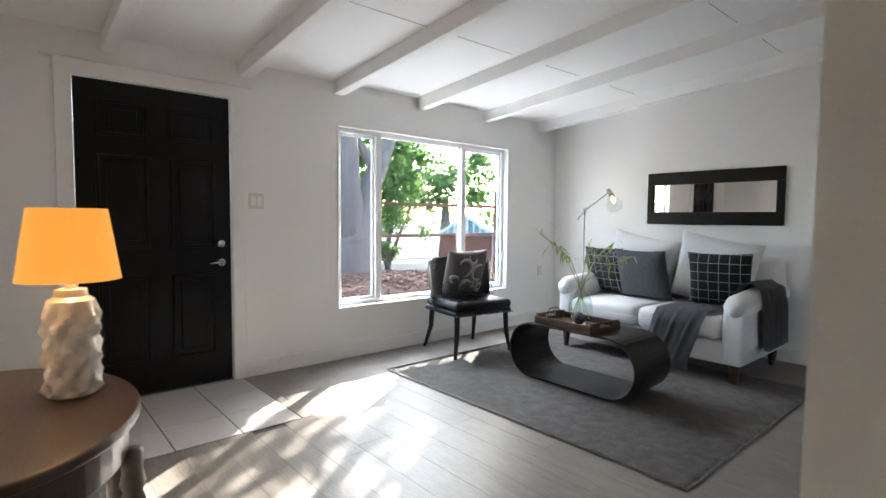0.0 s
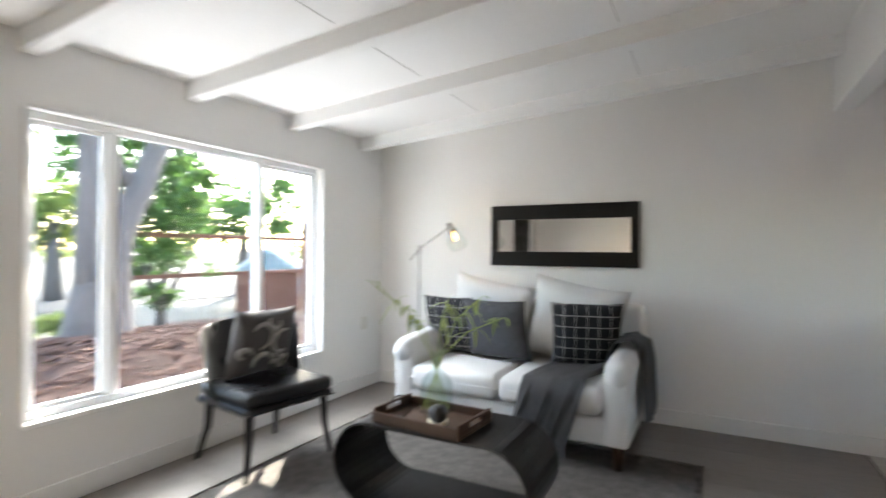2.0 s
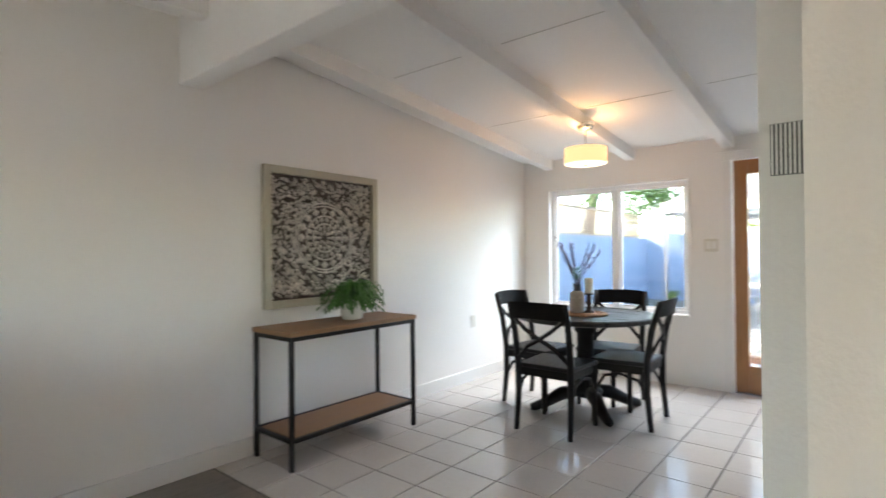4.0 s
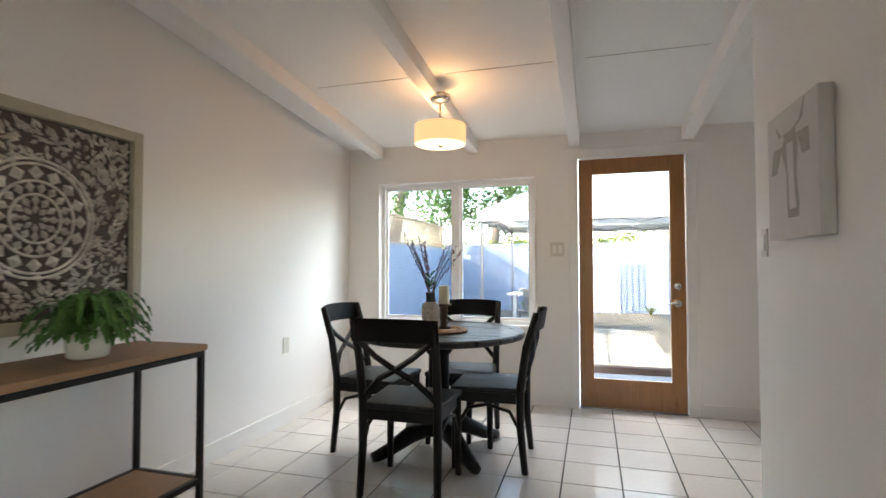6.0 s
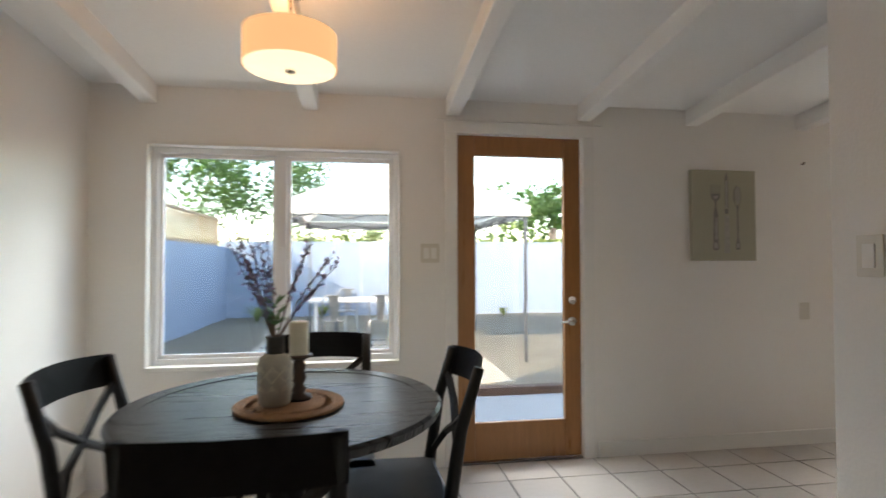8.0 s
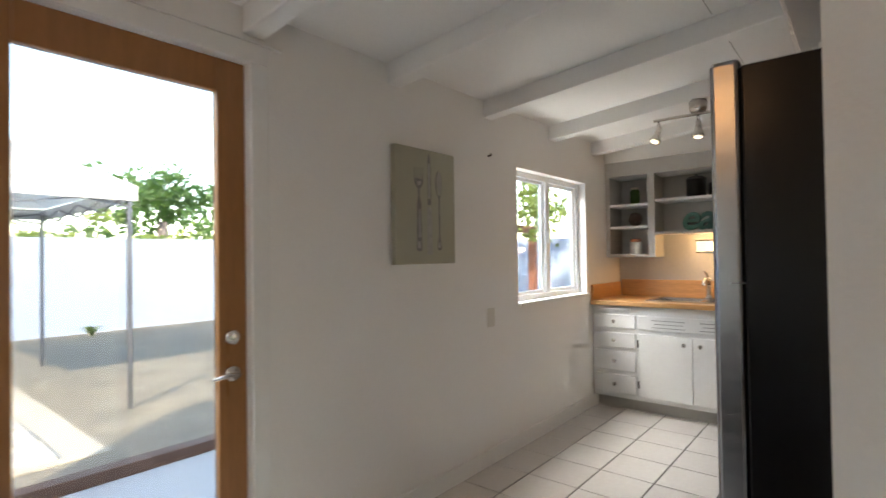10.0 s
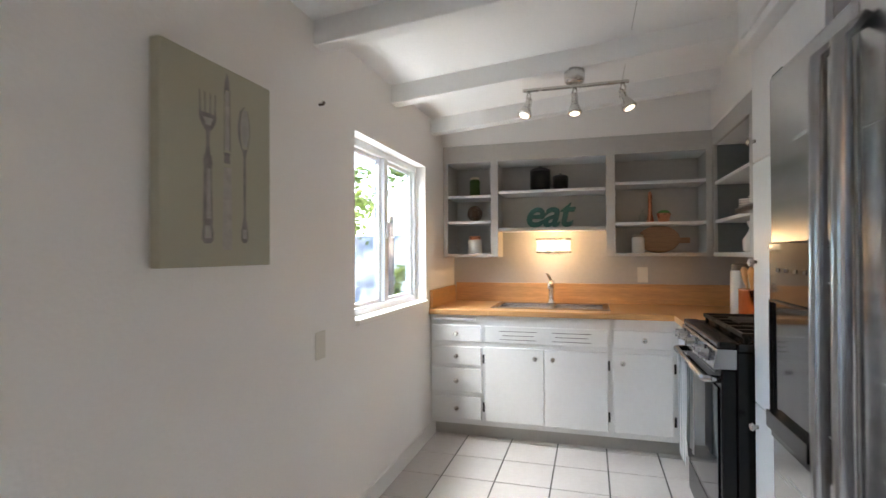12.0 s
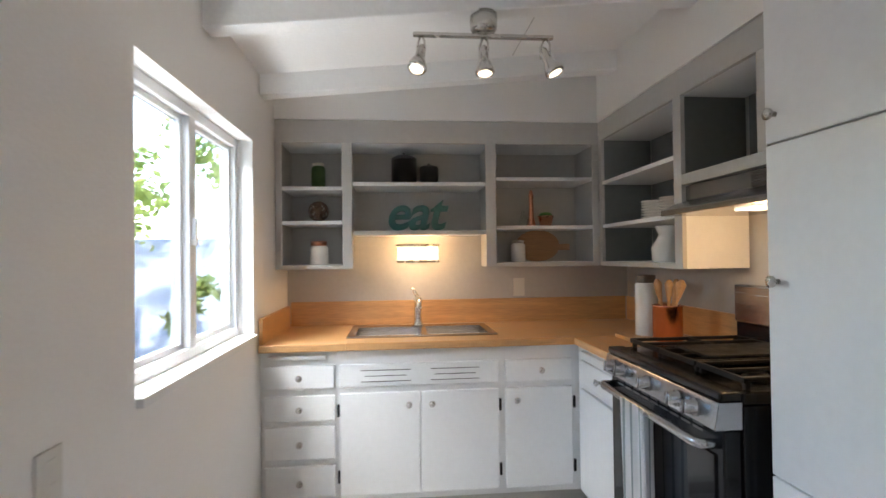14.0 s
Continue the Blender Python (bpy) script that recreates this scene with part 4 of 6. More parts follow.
# carved wall panel
cp = thing("carved_wall_panel", "whitewashed carved medallion panel in a greige frame", "wall art", 0.0, 4.563, 1.363)
F = 0.485
s = Shape().box(0.002, -F, -F + 0.02, 0.045, -F + 0.05, F - 0.02).box(0.002, F - 0.05, -F + 0.02, 0.045, F, F - 0.02)
s.box(0.002, -F + 0.05, -F + 0.02, 0.045, F - 0.05, -F + 0.07).box(0.002, -F + 0.05, F - 0.07, 0.045, F - 0.05, F - 0.02)
s.put("frame", FRAMEWASH, cp, 0.004)
Shape().box(0.003, -F + 0.05, -F + 0.07, 0.012, F - 0.05, F - 0.07).put("ground", CARVEBACK, cp)
s = Shape()
random.seed(11)
for r, n, L, w in ((0.02, 8, 0.04, 0.02), (0.05, 12, 0.05, 0.026), (0.105, 18, 0.05, 0.03), (0.16, 16, 0.06, 0.05)):
    for k in range(n):
        a = 2 * math.pi * (k + 0.5 * (n % 4)) / n
        ca, sa = math.cos(a), math.sin(a)
        pts = [(r, 0), (r + L * 0.5, w * 0.62), (r + L, 0), (r + L * 0.5, -w * 0.62)]
        base = [s.bm.verts.new((0.012, p[0] * ca - p[1] * sa, p[0] * sa + p[1] * ca)) for p in pts]
        top = s.bm.verts.new((0.034, (r + L * 0.5) * ca, (r + L * 0.5) * sa))
        for i in range(4):
            s.bm.faces.new((base[i], base[(i + 1) % 4], top))
# uneven leaf scrolls all over the rest of the field
for k in range(1500):
    y, z = random.uniform(-0.42, 0.42), random.uniform(-0.40, 0.40)
    rad = math.hypot(y, z)
    if 0.0 < rad < 0.235:
        continue
    a = math.atan2(z, y) + (math.pi / 2 if int(rad / 0.045) % 2 else 0.5) + random.uniform(-0.5, 0.5)
    L, w, h = random.uniform(0.012, 0.026), random.uniform(0.006, 0.011), random.uniform(0.018, 0.036)
    ca, sa = math.cos(a), math.sin(a)
    base = [s.bm.verts.new((0.012, max(-0.432, min(0.432, y + p * ca - q * sa)), max(-0.412, min(0.412, z + p * sa + q * ca)))) for p, q in ((-L, 0), (0, w), (L, 0), (0, -w))]
    top = s.bm.verts.new((h, y, z))
    for i in range(4):
        s.bm.faces.new((base[i], base[(i + 1) % 4], top))
for r in (0.10, 0.155, 0.225, 0.245):
    s.tube([(0.018, r * math.cos(i * math.pi / 24), r * math.sin(i * math.pi / 24)) for i in range(48)], 0.006, 6, True)
s.put("carving", CARVED, cp, label="whitewashed carved petals and rings")

# dining table
dt = thing("dining_table", "round black rubbed-wood pedestal dining table", "dining table", 1.25, 6.16)
for i in range(7):
    y0, y1 = -0.47 + i * 0.1343, -0.47 + (i + 1) * 0.1343 - 0.002
    n = 10
    R = 0.475
    def half_w(y):
        return math.sqrt(max(0.0, R * R - y * y))
    ys = [y0 + (y1 - y0) * k / n for k in range(n + 1)]
    out = [(half_w(y) + 0.001, y) for y in ys] + [(-half_w(y) - 0.001, y) for y in ys[::-1]]
    Shape().prism(out, 0.725, 0.757).put("plank", TOPWOOD, dt)
Shape().lathe([(0.474, 0.722), (0.474, 0.76), (0.535, 0.76), (0.545, 0.75), (0.54, 0.725), (0.50, 0.715)], 64).put("rim", TOPWOOD, dt, 0, False)
Shape().lathe([(0.07, 0.10), (0.12, 0.12), (0.13, 0.16), (0.08, 0.2), (0.075, 0.24), (0.10, 0.30), (0.10, 0.34), (0.065, 0.38), (0.065, 0.6), (0.09, 0.63), (0.09, 0.66), (0.20, 0.67), (0.22, 0.715), (0.1, 0.721)], 24).put("pedestal", BLACKWOOD, dt, 0, True)
for k in range(4):
    a = math.radians(45 + 90 * k)
    d = Vector((math.cos(a), math.sin(a), 0))
    Shape().tube([d * 0.05 + Vector((0, 0, 0.15)), d * 0.2 + Vector((0, 0, 0.13)), d * 0.34 + Vector((0, 0, 0.06)), d * 0.42 + Vector((0, 0, 0.035)), d * 0.45 + Vector((0, 0, 0.033))], [0.05, 0.055, 0.042, 0.035, 0.028], 8).put("foot", BLACKWOOD, dt, 0, True)


def cross_chair(x, y, rz):
    c = thing("dining_chair", "black rubbed-wood dining chair with a crossed back", "chair", x, y, 0, rz, "chairs round the dining table")
    seat = [(-0.20, -0.20), (0.20, -0.20), (0.225, 0.21), (-0.225, 0.21)]
    Shape().prism(seat, 0.44, 0.47).put("seat", SEATWOOD, c, 0.01, seg=3)
    Shape().box(-0.185, -0.19, 0.385, 0.185, -0.165, 0.44).box(-0.195, 0.17, 0.385, 0.195, 0.195, 0.44).box(-0.205, -0.165, 0.385, -0.18, 0.17, 0.44).box(0.18, -0.165, 0.385, 0.205, 0.17, 0.44).put("apron", BLACKWOOD, c)
    for sx in (-1, 1):
        Shape().tube([(sx * 0.205, -0.215, 0.0), (sx * 0.20, -0.19, 0.25), (sx * 0.20, -0.19, 0.47), (sx * 0.205, -0.225, 0.70), (sx * 0.21, -0.285, 0.90)], [0.019, 0.023, 0.024, 0.022, 0.019], 8).put("back_post", BLACKWOOD, c, 0, True)
        Shape().tube([(sx * 0.205, 0.19, 0.0), (sx * 0.20, 0.18, 0.44)], [0.018, 0.024], 8).put("front_leg", BLACKWOOD, c, 0, True)
        Shape().tube([(sx * 0.2, -0.185, 0.24), (sx * 0.2, -0.13, 0.34), (sx * 0.2, 0.0, 0.375), (sx * 0.2, 0.11, 0.35), (sx * 0.2, 0.175, 0.24)], 0.011, 6).put("bowed_brace", BLACKWOOD, c, 0, True)
        Shape().tube([(sx * 0.195, -0.20, 0.50), (sx * 0.10, -0.235, 0.60), (0.0, -0.25, 0.655), (-sx * 0.10, -0.265, 0.72), (-sx * 0.195, -0.262, 0.80)], [0.016, 0.015, 0.015, 0.015, 0.015], 4).put("cross_bar", BLACKWOOD, c)
    Shape().sheet(lambda u, v: ((u - 0.5) * 0.46, -0.265 - 0.02 * v - 0.05 * (1 - (2 * u - 1) ** 2), 0.79 + 0.115 * v + 0.01 * (1 - (2 * u - 1) ** 2)), 16, 4, 0.024).put("top_rail", BLACKWOOD, c, 0.005)
    return c


c1 = cross_chair(1.26, 5.64, 0)
for x, y, r in ((0.85, 6.13, -94), (1.60, 6.13, 92), (1.34, 6.45, 184)):
    copy_thing(c1, pose(x, y, 0, 0, 0, r))

ZD = 0.76
pm = thing("placemat", "round woven rattan placemat on the dining table", "placemat", 1.27, 6.09, ZD)
s = Shape()
for r in (0.02, 0.035, 0.05, 0.065, 0.08, 0.095, 0.11, 0.15, 0.165, 0.175):
    s.tube([(r * math.cos(i * math.pi / 16), r * math.sin(i * math.pi / 16), 0.006) for i in range(32)], 0.0078, 6, True)
for k in range(28):
    a = k * math.pi / 14
    s.tube([(0.11 * math.cos(a), 0.11 * math.sin(a), 0.006), (0.15 * math.cos(a + 0.12), 0.15 * math.sin(a + 0.12), 0.006)], 0.004, 5)
s.put("weave", RATTAN, pm, 0, True)
vs = thing("stoneware_vase", "beige carved stoneware vase with purple dried stems", "vase", 1.225, 6.07, ZD + 0.013)
Shape().lathe([(0.045, 0), (0.052, 0.01), (0.056, 0.05), (0.056, 0.13), (0.05, 0.155), (0.032, 0.168), (0.03, 0.17)], 28).put("body", STONEWARE, vs, 0, True)
Shape().lathe([(0.03, 0.168), (0.029, 0.215), (0.033, 0.228), (0.027, 0.228), (0.024, 0.20)], 24).put("neck", CHARCOAL, vs, 0, True, label="charcoal glazed neck")
s = Shape()
for row in range(2):
    for k in range(8):
        for rr in (0.014, 0.022):
            a0 = 2 * math.pi * k / 8
            z0 = 0.045 + row * 0.062
            s.tube([((0.0575) * math.cos(a0 + da), 0.0575 * math.sin(a0 + da), z0 + dz) for da, dz in ((0, rr * 1.2), (rr / 0.058, 0), (0, -rr * 1.2), (-rr / 0.058, 0))], 0.0016, 4, True)
s.put("relief", WAX, vs, label="pale raised diamond pattern")
random.seed(21)
st, bl = Shape(), Shape()
for k in range(11):
    a = random.uniform(0, 6.28)
    sp = random.uniform(0.05, 0.24)
    top = Vector((math.cos(a) * sp, math.sin(a) * sp, random.uniform(0.42, 0.60)))
    b0 = Vector((0, 0, 0.20))
    pts = [b0, b0.lerp(top, 0.4) + Vector((0, 0, 0.03)), b0.lerp(top, 0.75) + Vector((0, 0, 0.02)), top]
    st.tube(pts, [0.003, 0.0025, 0.002, 0.001], 5)
    for j in range(30):
        f = random.uniform(0.35, 1.0)
        p = b0.lerp(top, f) + Vector((random.gauss(0, .006), random.gauss(0, .006), 0.02 + random.gauss(0, .006)))
        bl.lathe([(0.001, -0.005), (0.0045, 0), (0.001, 0.007)], 5, p)
gl = Shape()
for j in range(40):
    a = random.uniform(0, 6.28)
    p = Vector((0, 0, random.uniform(0.24, 0.34)))
    d = Vector((math.cos(a), math.sin(a), random.uniform(0.2, 1))).normalized()
    e = d.cross(Vector((0, 0, 1))).normalized() * 0.008
    gl.bm.faces.new([gl.bm.verts.new(x) for x in (p, p + d * 0.03 + e, p + d * 0.06, p + d * 0.03 - e)])
st.put("stems", TWIG, vs), bl.put("buds", PURPLE, vs, label="dark purple buds"), gl.put("leaves", LEAF, vs)
cd = thing("candle_holder", "cream pillar candle on a dark turned wooden holder", "candle", 1.295, 6.13, ZD + 0.013)
Shape().lathe([(0.045, 0), (0.045, 0.01), (0.02, 0.02), (0.026, 0.035), (0.016, 0.05), (0.028, 0.075), (0.018, 0.095), (0.026, 0.115), (0.016, 0.13), (0.03, 0.14), (0.046, 0.145), (0.046, 0.152), (0.02, 0.153)], 24).put("holder", TABLEWOOD, cd, 0, True)
Shape().lathe([(0.032, 0.153), (0.033, 0.16), (0.033, 0.262), (0.028, 0.268), (0.015, 0.262)], 24).put("candle", WAX, cd, 0, True)

cl = thing("ceiling_lamp", "lit cream drum ceiling lamp on a brass stem", "ceiling lamp", 1.25, 6.2, -0.008)
Shape().lathe([(0.02, 2.235), (0.055, 2.243), (0.068, 2.262), (0.068, 2.29)], 24).put("canopy", CHROME, cl, 0, True)
Shape().lathe([(0.008, 2.06), (0.008, 2.24)], 10).put("stem", CHROME, cl, 0, True)
sd = Shape()
sd.sheet(lambda u, v: (0.168 * math.cos(2 * math.pi * u), 0.168 * math.sin(2 * math.pi * u), 1.965 + 0.125 * v), 64, 1, 0.002)
sd.put("shade", DRUMGLOW, cl, 0, True, label="glowing cream cloth shade").visible_shadow = False
df = Shape().lathe([(0.164, 1.968), (0.162, 1.962), (0.01, 1.958)], 48).put("diffuser", DIFFUSER, cl, 0, True)
df.visible_shadow = False
Shape().lathe([(0.004, 1.945), (0.018, 1.95), (0.018, 1.957)], 16).put("finial", CHROME, cl, 0, True)

# canvas pictures
fk = thing("cutlery_canvas", "sage canvas print of fork, knife and spoon", "picture", 3.886, YC, 1.2515)
Shape().box(-0.234, -0.035, 0, 0.234, -0.001, 0.603).put("canvas", CANVAS, fk, 0.004)
s = Shape()
Y = -0.0365


def flat(pts, ws):
    for (x0, z0), (x1, z1), w0, w1 in zip(pts, pts[1:], ws, ws[1:]):
        s.bm.faces.new([s.bm.verts.new(q) for q in ((x0 - w0, Y, z0), (x0 + w0, Y, z0), (x1 + w1, Y, z1), (x1 - w1, Y, z1))])


FX, KX, SX = -0.064, 0.017, 0.098
# fork: tines, shoulders, neck, and a banded handle
for dx in (-0.033, -0.012, 0.010, 0.031):
    flat([(FX + dx * 0.9, 0.435), (FX + dx, 0.505)], [0.0035, 0.0022])
flat([(FX, 0.395), (FX, 0.408), (FX, 0.425), (FX, 0.445)], [0.012, 0.024, 0.033, 0.036])
flat([(FX, 0.325), (FX, 0.36), (FX, 0.40)], [0.011, 0.006, 0.010])
flat([(FX, 0.068), (FX, 0.078), (FX, 0.10), (FX, 0.125), (FX, 0.13), (FX, 0.29), (FX, 0.30), (FX, 0.322), (FX, 0.33)], [0.012, 0.022, 0.023, 0.018, 0.020, 0.016, 0.019, 0.016, 0.008])
# knife: dark tip, handle edges and collar
flat([(KX, 0.535), (KX, 0.56), (KX, 0.587)], [0.012, 0.010, 0.001])
flat([(KX - 0.013, 0.35), (KX - 0.011, 0.54)], [0.0022, 0.0022])
flat([(KX + 0.013, 0.35), (KX + 0.011, 0.54)], [0.0028, 0.0028])
flat([(KX, 0.312), (KX, 0.33), (KX, 0.345)], [0.014, 0.012, 0.015])
# spoon: dark rim on one side, stem, end
flat([(SX - 0.012, 0.365), (SX - 0.024, 0.40), (SX - 0.027, 0.44), (SX - 0.018, 0.485), (SX - 0.002, 0.507)], [0.003, 0.006, 0.007, 0.005, 0.002])
flat([(SX + 0.012, 0.37), (SX + 0.024, 0.41), (SX + 0.024, 0.455), (SX + 0.013, 0.495)], [0.002, 0.002, 0.002, 0.002])
flat([(SX, 0.15), (SX, 0.26), (SX, 0.345), (SX, 0.37)], [0.005, 0.0065, 0.006, 0.013])
flat([(SX, 0.072), (SX, 0.082), (SX, 0.11), (SX, 0.15)], [0.008, 0.017, 0.016, 0.007])
s.put("dark_strokes", INK, fk)
s = Shape()
Y = -0.0375
flat([(FX + 0.003, 0.14), (FX + 0.003, 0.285)], [0.009, 0.007])
flat([(FX, 0.083), (FX, 0.12)], [0.013, 0.011])
flat([(FX, 0.41), (FX, 0.432)], [0.010, 0.020])
flat([(KX, 0.05), (KX, 0.30)], [0.021, 0.017])
flat([(KX, 0.352), (KX, 0.53)], [0.010, 0.008])
flat([(SX + 0.002, 0.38), (SX + 0.002, 0.42), (SX + 0.002, 0.46), (SX + 0.002, 0.495)], [0.008, 0.018, 0.019, 0.008])
flat([(SX, 0.085), (SX, 0.115)], [0.010, 0.010])
s.put("light_strokes", INKLIGHT, fk)
bu = thing("grey_canvas", "pale canvas with grey abstract shapes on the partition", "picture", XB, 5.06, 1.262, -90)
Shape().box(-0.23, -0.045, 0, 0.23, -0.001, 0.46).put("canvas", CANVASW, bu, 0.004)
s = Shape()
Y = -0.0465
flat([(0.02, 0.07), (0.02, 0.12), (0.01, 0.22), (0.0, 0.31), (0.0, 0.37)], [0.05, 0.055, 0.045, 0.075, 0.05])
flat([(-0.16, 0.24), (-0.11, 0.33)], [0.03, 0.05])
flat([(0.14, 0.27), (0.11, 0.35)], [0.03, 0.05])
flat([(-0.13, 0.41), (-0.09, 0.365), (-0.03, 0.37)], [0.005, 0.016, 0.02])
flat([(0.13, 0.45), (0.10, 0.39), (0.03, 0.37)], [0.005, 0.016, 0.02])
s.put("grey_shapes", INKLIGHT, bu)
s = Shape()
Y = -0.0475
flat([(0.02, 0.1), (0.01, 0.2), (0.0, 0.33)], [0.03, 0.025, 0.03])
s.put("light_shapes", CANVASW, bu)

# ---- kitchen ----
XF, YF = 6.05, 5.75          # cabinet fronts


def knob(parent, at, way):
    s = Shape().lathe([(0.007, 0), (0.007, 0.012), (0.015, 0.018), (0.016, 0.026), (0.006, 0.031)], 14)
    q = Vector(way).to_track_quat("Z", "Y").to_matrix().to_4x4()
    bmesh.ops.transform(s.bm, matrix=Matrix.Translation(at) @ q, verts=s.bm.verts[:])
    s.put("knob", CHROME, parent, 0, True, label="satin nickel knob")


bc = thing("base_cabinet", "white painted sink base cabinet with drawers and doors", "cabinet", 0, 0)
Shape().box(XF, 5.19, 0.10, XD - 0.001, YC - 0.002, 0.862).put("body", WHITECAB, bc, 0.003)
Shape().box(XF + 0.07, 5.19, 0, XD - 0.001, YC - 0.002, 0.0995).put("toe_kick", GREYCAB, bc)
for za, zb in ((0.675, 0.79), (0.515, 0.64), (0.325, 0.49), (0.14, 0.295)):
    d = Shape().box(XF - 0.02, 7.01, za, XF - 0.001, 7.355, zb).put("drawer", WHITECAB, bc, 0.005)
    knob(bc, (XF - 0.02, 7.18, (za + zb) / 2), (-1, 0, 0))
Shape().box(XF - 0.02, 6.18, 0.675, XF - 0.001, 6.985, 0.79).put("false_drawer", WHITECAB, bc, 0.005)
s = Shape()
for y in (6.28, 6.63):
    for k in range(3):
        o = 0.0 if k != 1 else 0.02
        s.box(XF - 0.0225, y + o, 0.70 + k * 0.028, XF - 0.0195, y + 0.25 - o, 0.7035 + k * 0.028)
s.put("vent_slots", SCREED, bc)
Shape().box(XF - 0.02, 5.79, 0.675, XF - 0.001, 6.145, 0.79).put("drawer", WHITECAB, bc, 0.005)
knob(bc, (XF - 0.02, 5.96, 0.735), (-1, 0, 0))
for ya, yb, ky in ((6.585, 6.985, 6.64), (6.18, 6.58, 6.525), (5.79, 6.145, 6.09)):
    Shape().box(XF - 0.02, ya, 0.135, XF - 0.001, yb, 0.645).put("door", WHITECAB, bc, 0.005)
    knob(bc, (XF - 0.02, ky, 0.585), (-1, 0, 0))
for y in (6.992, 6.172, 5.78):
    for z in (0.23, 0.56):
        Shape().box(XF - 0.014, y - 0.006, z - 0.03, XF - 0.001, y + 0.006, z + 0.03).put("hinge", IRON, bc)
Shape().box(XF - 0.03, 7.05, 0.822, XF + 0.02, 7.33, 0.84).put("pull_out_board", WHITECAB, bc, 0.003)
b2 = thing("corner_base_cabinet", "white painted base cabinet beside the stove", "cabinet", 0, 0)
Shape().box(5.535, 5.19, 0.10, XF - 0.001, YF, 0.862).put("body", WHITECAB, b2, 0.003)
Shape().box(5.535, 5.19, 0, XF - 0.001, YF - 0.07, 0.0995).put("toe_kick", GREYCAB, b2)
Shape().box(5.55, YF + 0.001, 0.675, 5.98, YF + 0.02, 0.79).put("drawer", WHITECAB, b2, 0.005)
Shape().box(5.55, YF + 0.001, 0.135, 5.98, YF + 0.02, 0.645).put("door", WHITECAB, b2, 0.005)
Shape().box(5.53, YF + 0.001, 0.82, 5.95, YF + 0.03, 0.84).put("pull_out_board", WHITECAB, b2, 0.003)
knob(b2, (5.72, YF + 0.02, 0.735), (0, 1, 0))

ctop = thing("countertop", "honey butcher-block countertop with a backsplash strip", "countertop", 0, 0)
S0, S1, SX0, SX1 = 6.17, 6.95, 6.16, 6.58
s = Shape().box(6.0, S1, 0.863, XD - 0.002, YC - 0.002, 0.90).box(6.0, 5.19, 0.863, XD - 0.002, S0, 0.90)
s.box(6.0, S0, 0.863, SX0, S1, 0.90).box(SX1, S0, 0.863, XD - 0.002, S1, 0.90)
s.put("slab", BUTCHER, ctop, 0.004)
Shape().box(5.535, 5.19, 0.863, 5.999, 5.79, 0.90).put("side_slab", BUTCHER_X, ctop, 0.004)
Shape().box(XD - 0.022, 5.195, 0.9005, XD - 0.002, YC - 0.024, 1.05).put("backsplash", BUTCHER, ctop, 0.003)
Shape().box(5.50, 5.172, 0.9005, XD - 0.023, 5.192, 1.05).put("side_backsplash", BUTCHER_X, ctop, 0.003)
Shape().box(6.02, YC - 0.022, 0.9005, XD - 0.023, YC - 0.002, 1.03).put("end_backsplash", BUTCHER_X, ctop, 0.003)
sk = thing("kitchen_sink", "stainless double-bowl drop-in sink", "sink", 0, 0)
s = Shape()
X0, X1, Y0, Y1 = SX0 - 0.012, SX1 + 0.012, S0 - 0.012, S1 + 0.012
MX = [(S0 + 0.03, 6.53), (6.57, S1 - 0.03)]
s.box(X0, Y0, 0.9, SX0 + 0.025, Y1, 0.908).box(SX1 - 0.085, Y0, 0.9, X1, Y1, 0.908)
s.box(SX0 + 0.025, Y0, 0.9, SX1 - 0.085, S0 + 0.03, 0.908).box(SX0 + 0.025, S1 - 0.03, 0.9, SX1 - 0.085, Y1, 0.908).box(SX0 + 0.025, 6.53, 0.9, SX1 - 0.085, 6.57, 0.908)
for a, b in MX:
    x0, x1 = SX0 + 0.025, SX1 - 0.085
    s.box(x0 - 0.002, a - 0.002, 0.74, x1 + 0.002, b + 0.002, 0.743)
    s.box(x0 - 0.003, a - 0.002, 0.743, x0, b + 0.002, 0.9).box(x1, a - 0.002, 0.743, x1 + 0.003, b + 0.002, 0.9)
    s.box(x0, a - 0.003, 0.743, x1, a, 0.9).box(x0, b, 0.743, x1, b + 0.003, 0.9)
s.put("bowls", STEEL, sk, 0.002)
fa = thing("faucet", "brushed nickel single-lever kitchen faucet", "faucet", 6.54, 6.57, 0.908)
Shape().lathe([(0.034, 0), (0.034, 0.006), (0.026, 0.012), (0.022, 0.03), (0.021, 0.13), (0.026, 0.14), (0.024, 0.165), (0.012, 0.175)], 20).put("body", CHROME, fa, 0, True)
Shape().tube([(-0.01, 0, 0.12), (-0.05, 0, 0.155), (-0.11, 0, 0.165), (-0.16, 0, 0.145), (-0.175, 0, 0.125)], [0.016, 0.016, 0.015, 0.015, 0.016], 12).put("spout", CHROME, fa, 0, True)
Shape().tube([(0, 0, 0.17), (0.0, 0.02, 0.21), (0, 0.035, 0.225)], [0.012, 0.010, 0.008], 10).put("handle", CHROME, fa, 0, True)


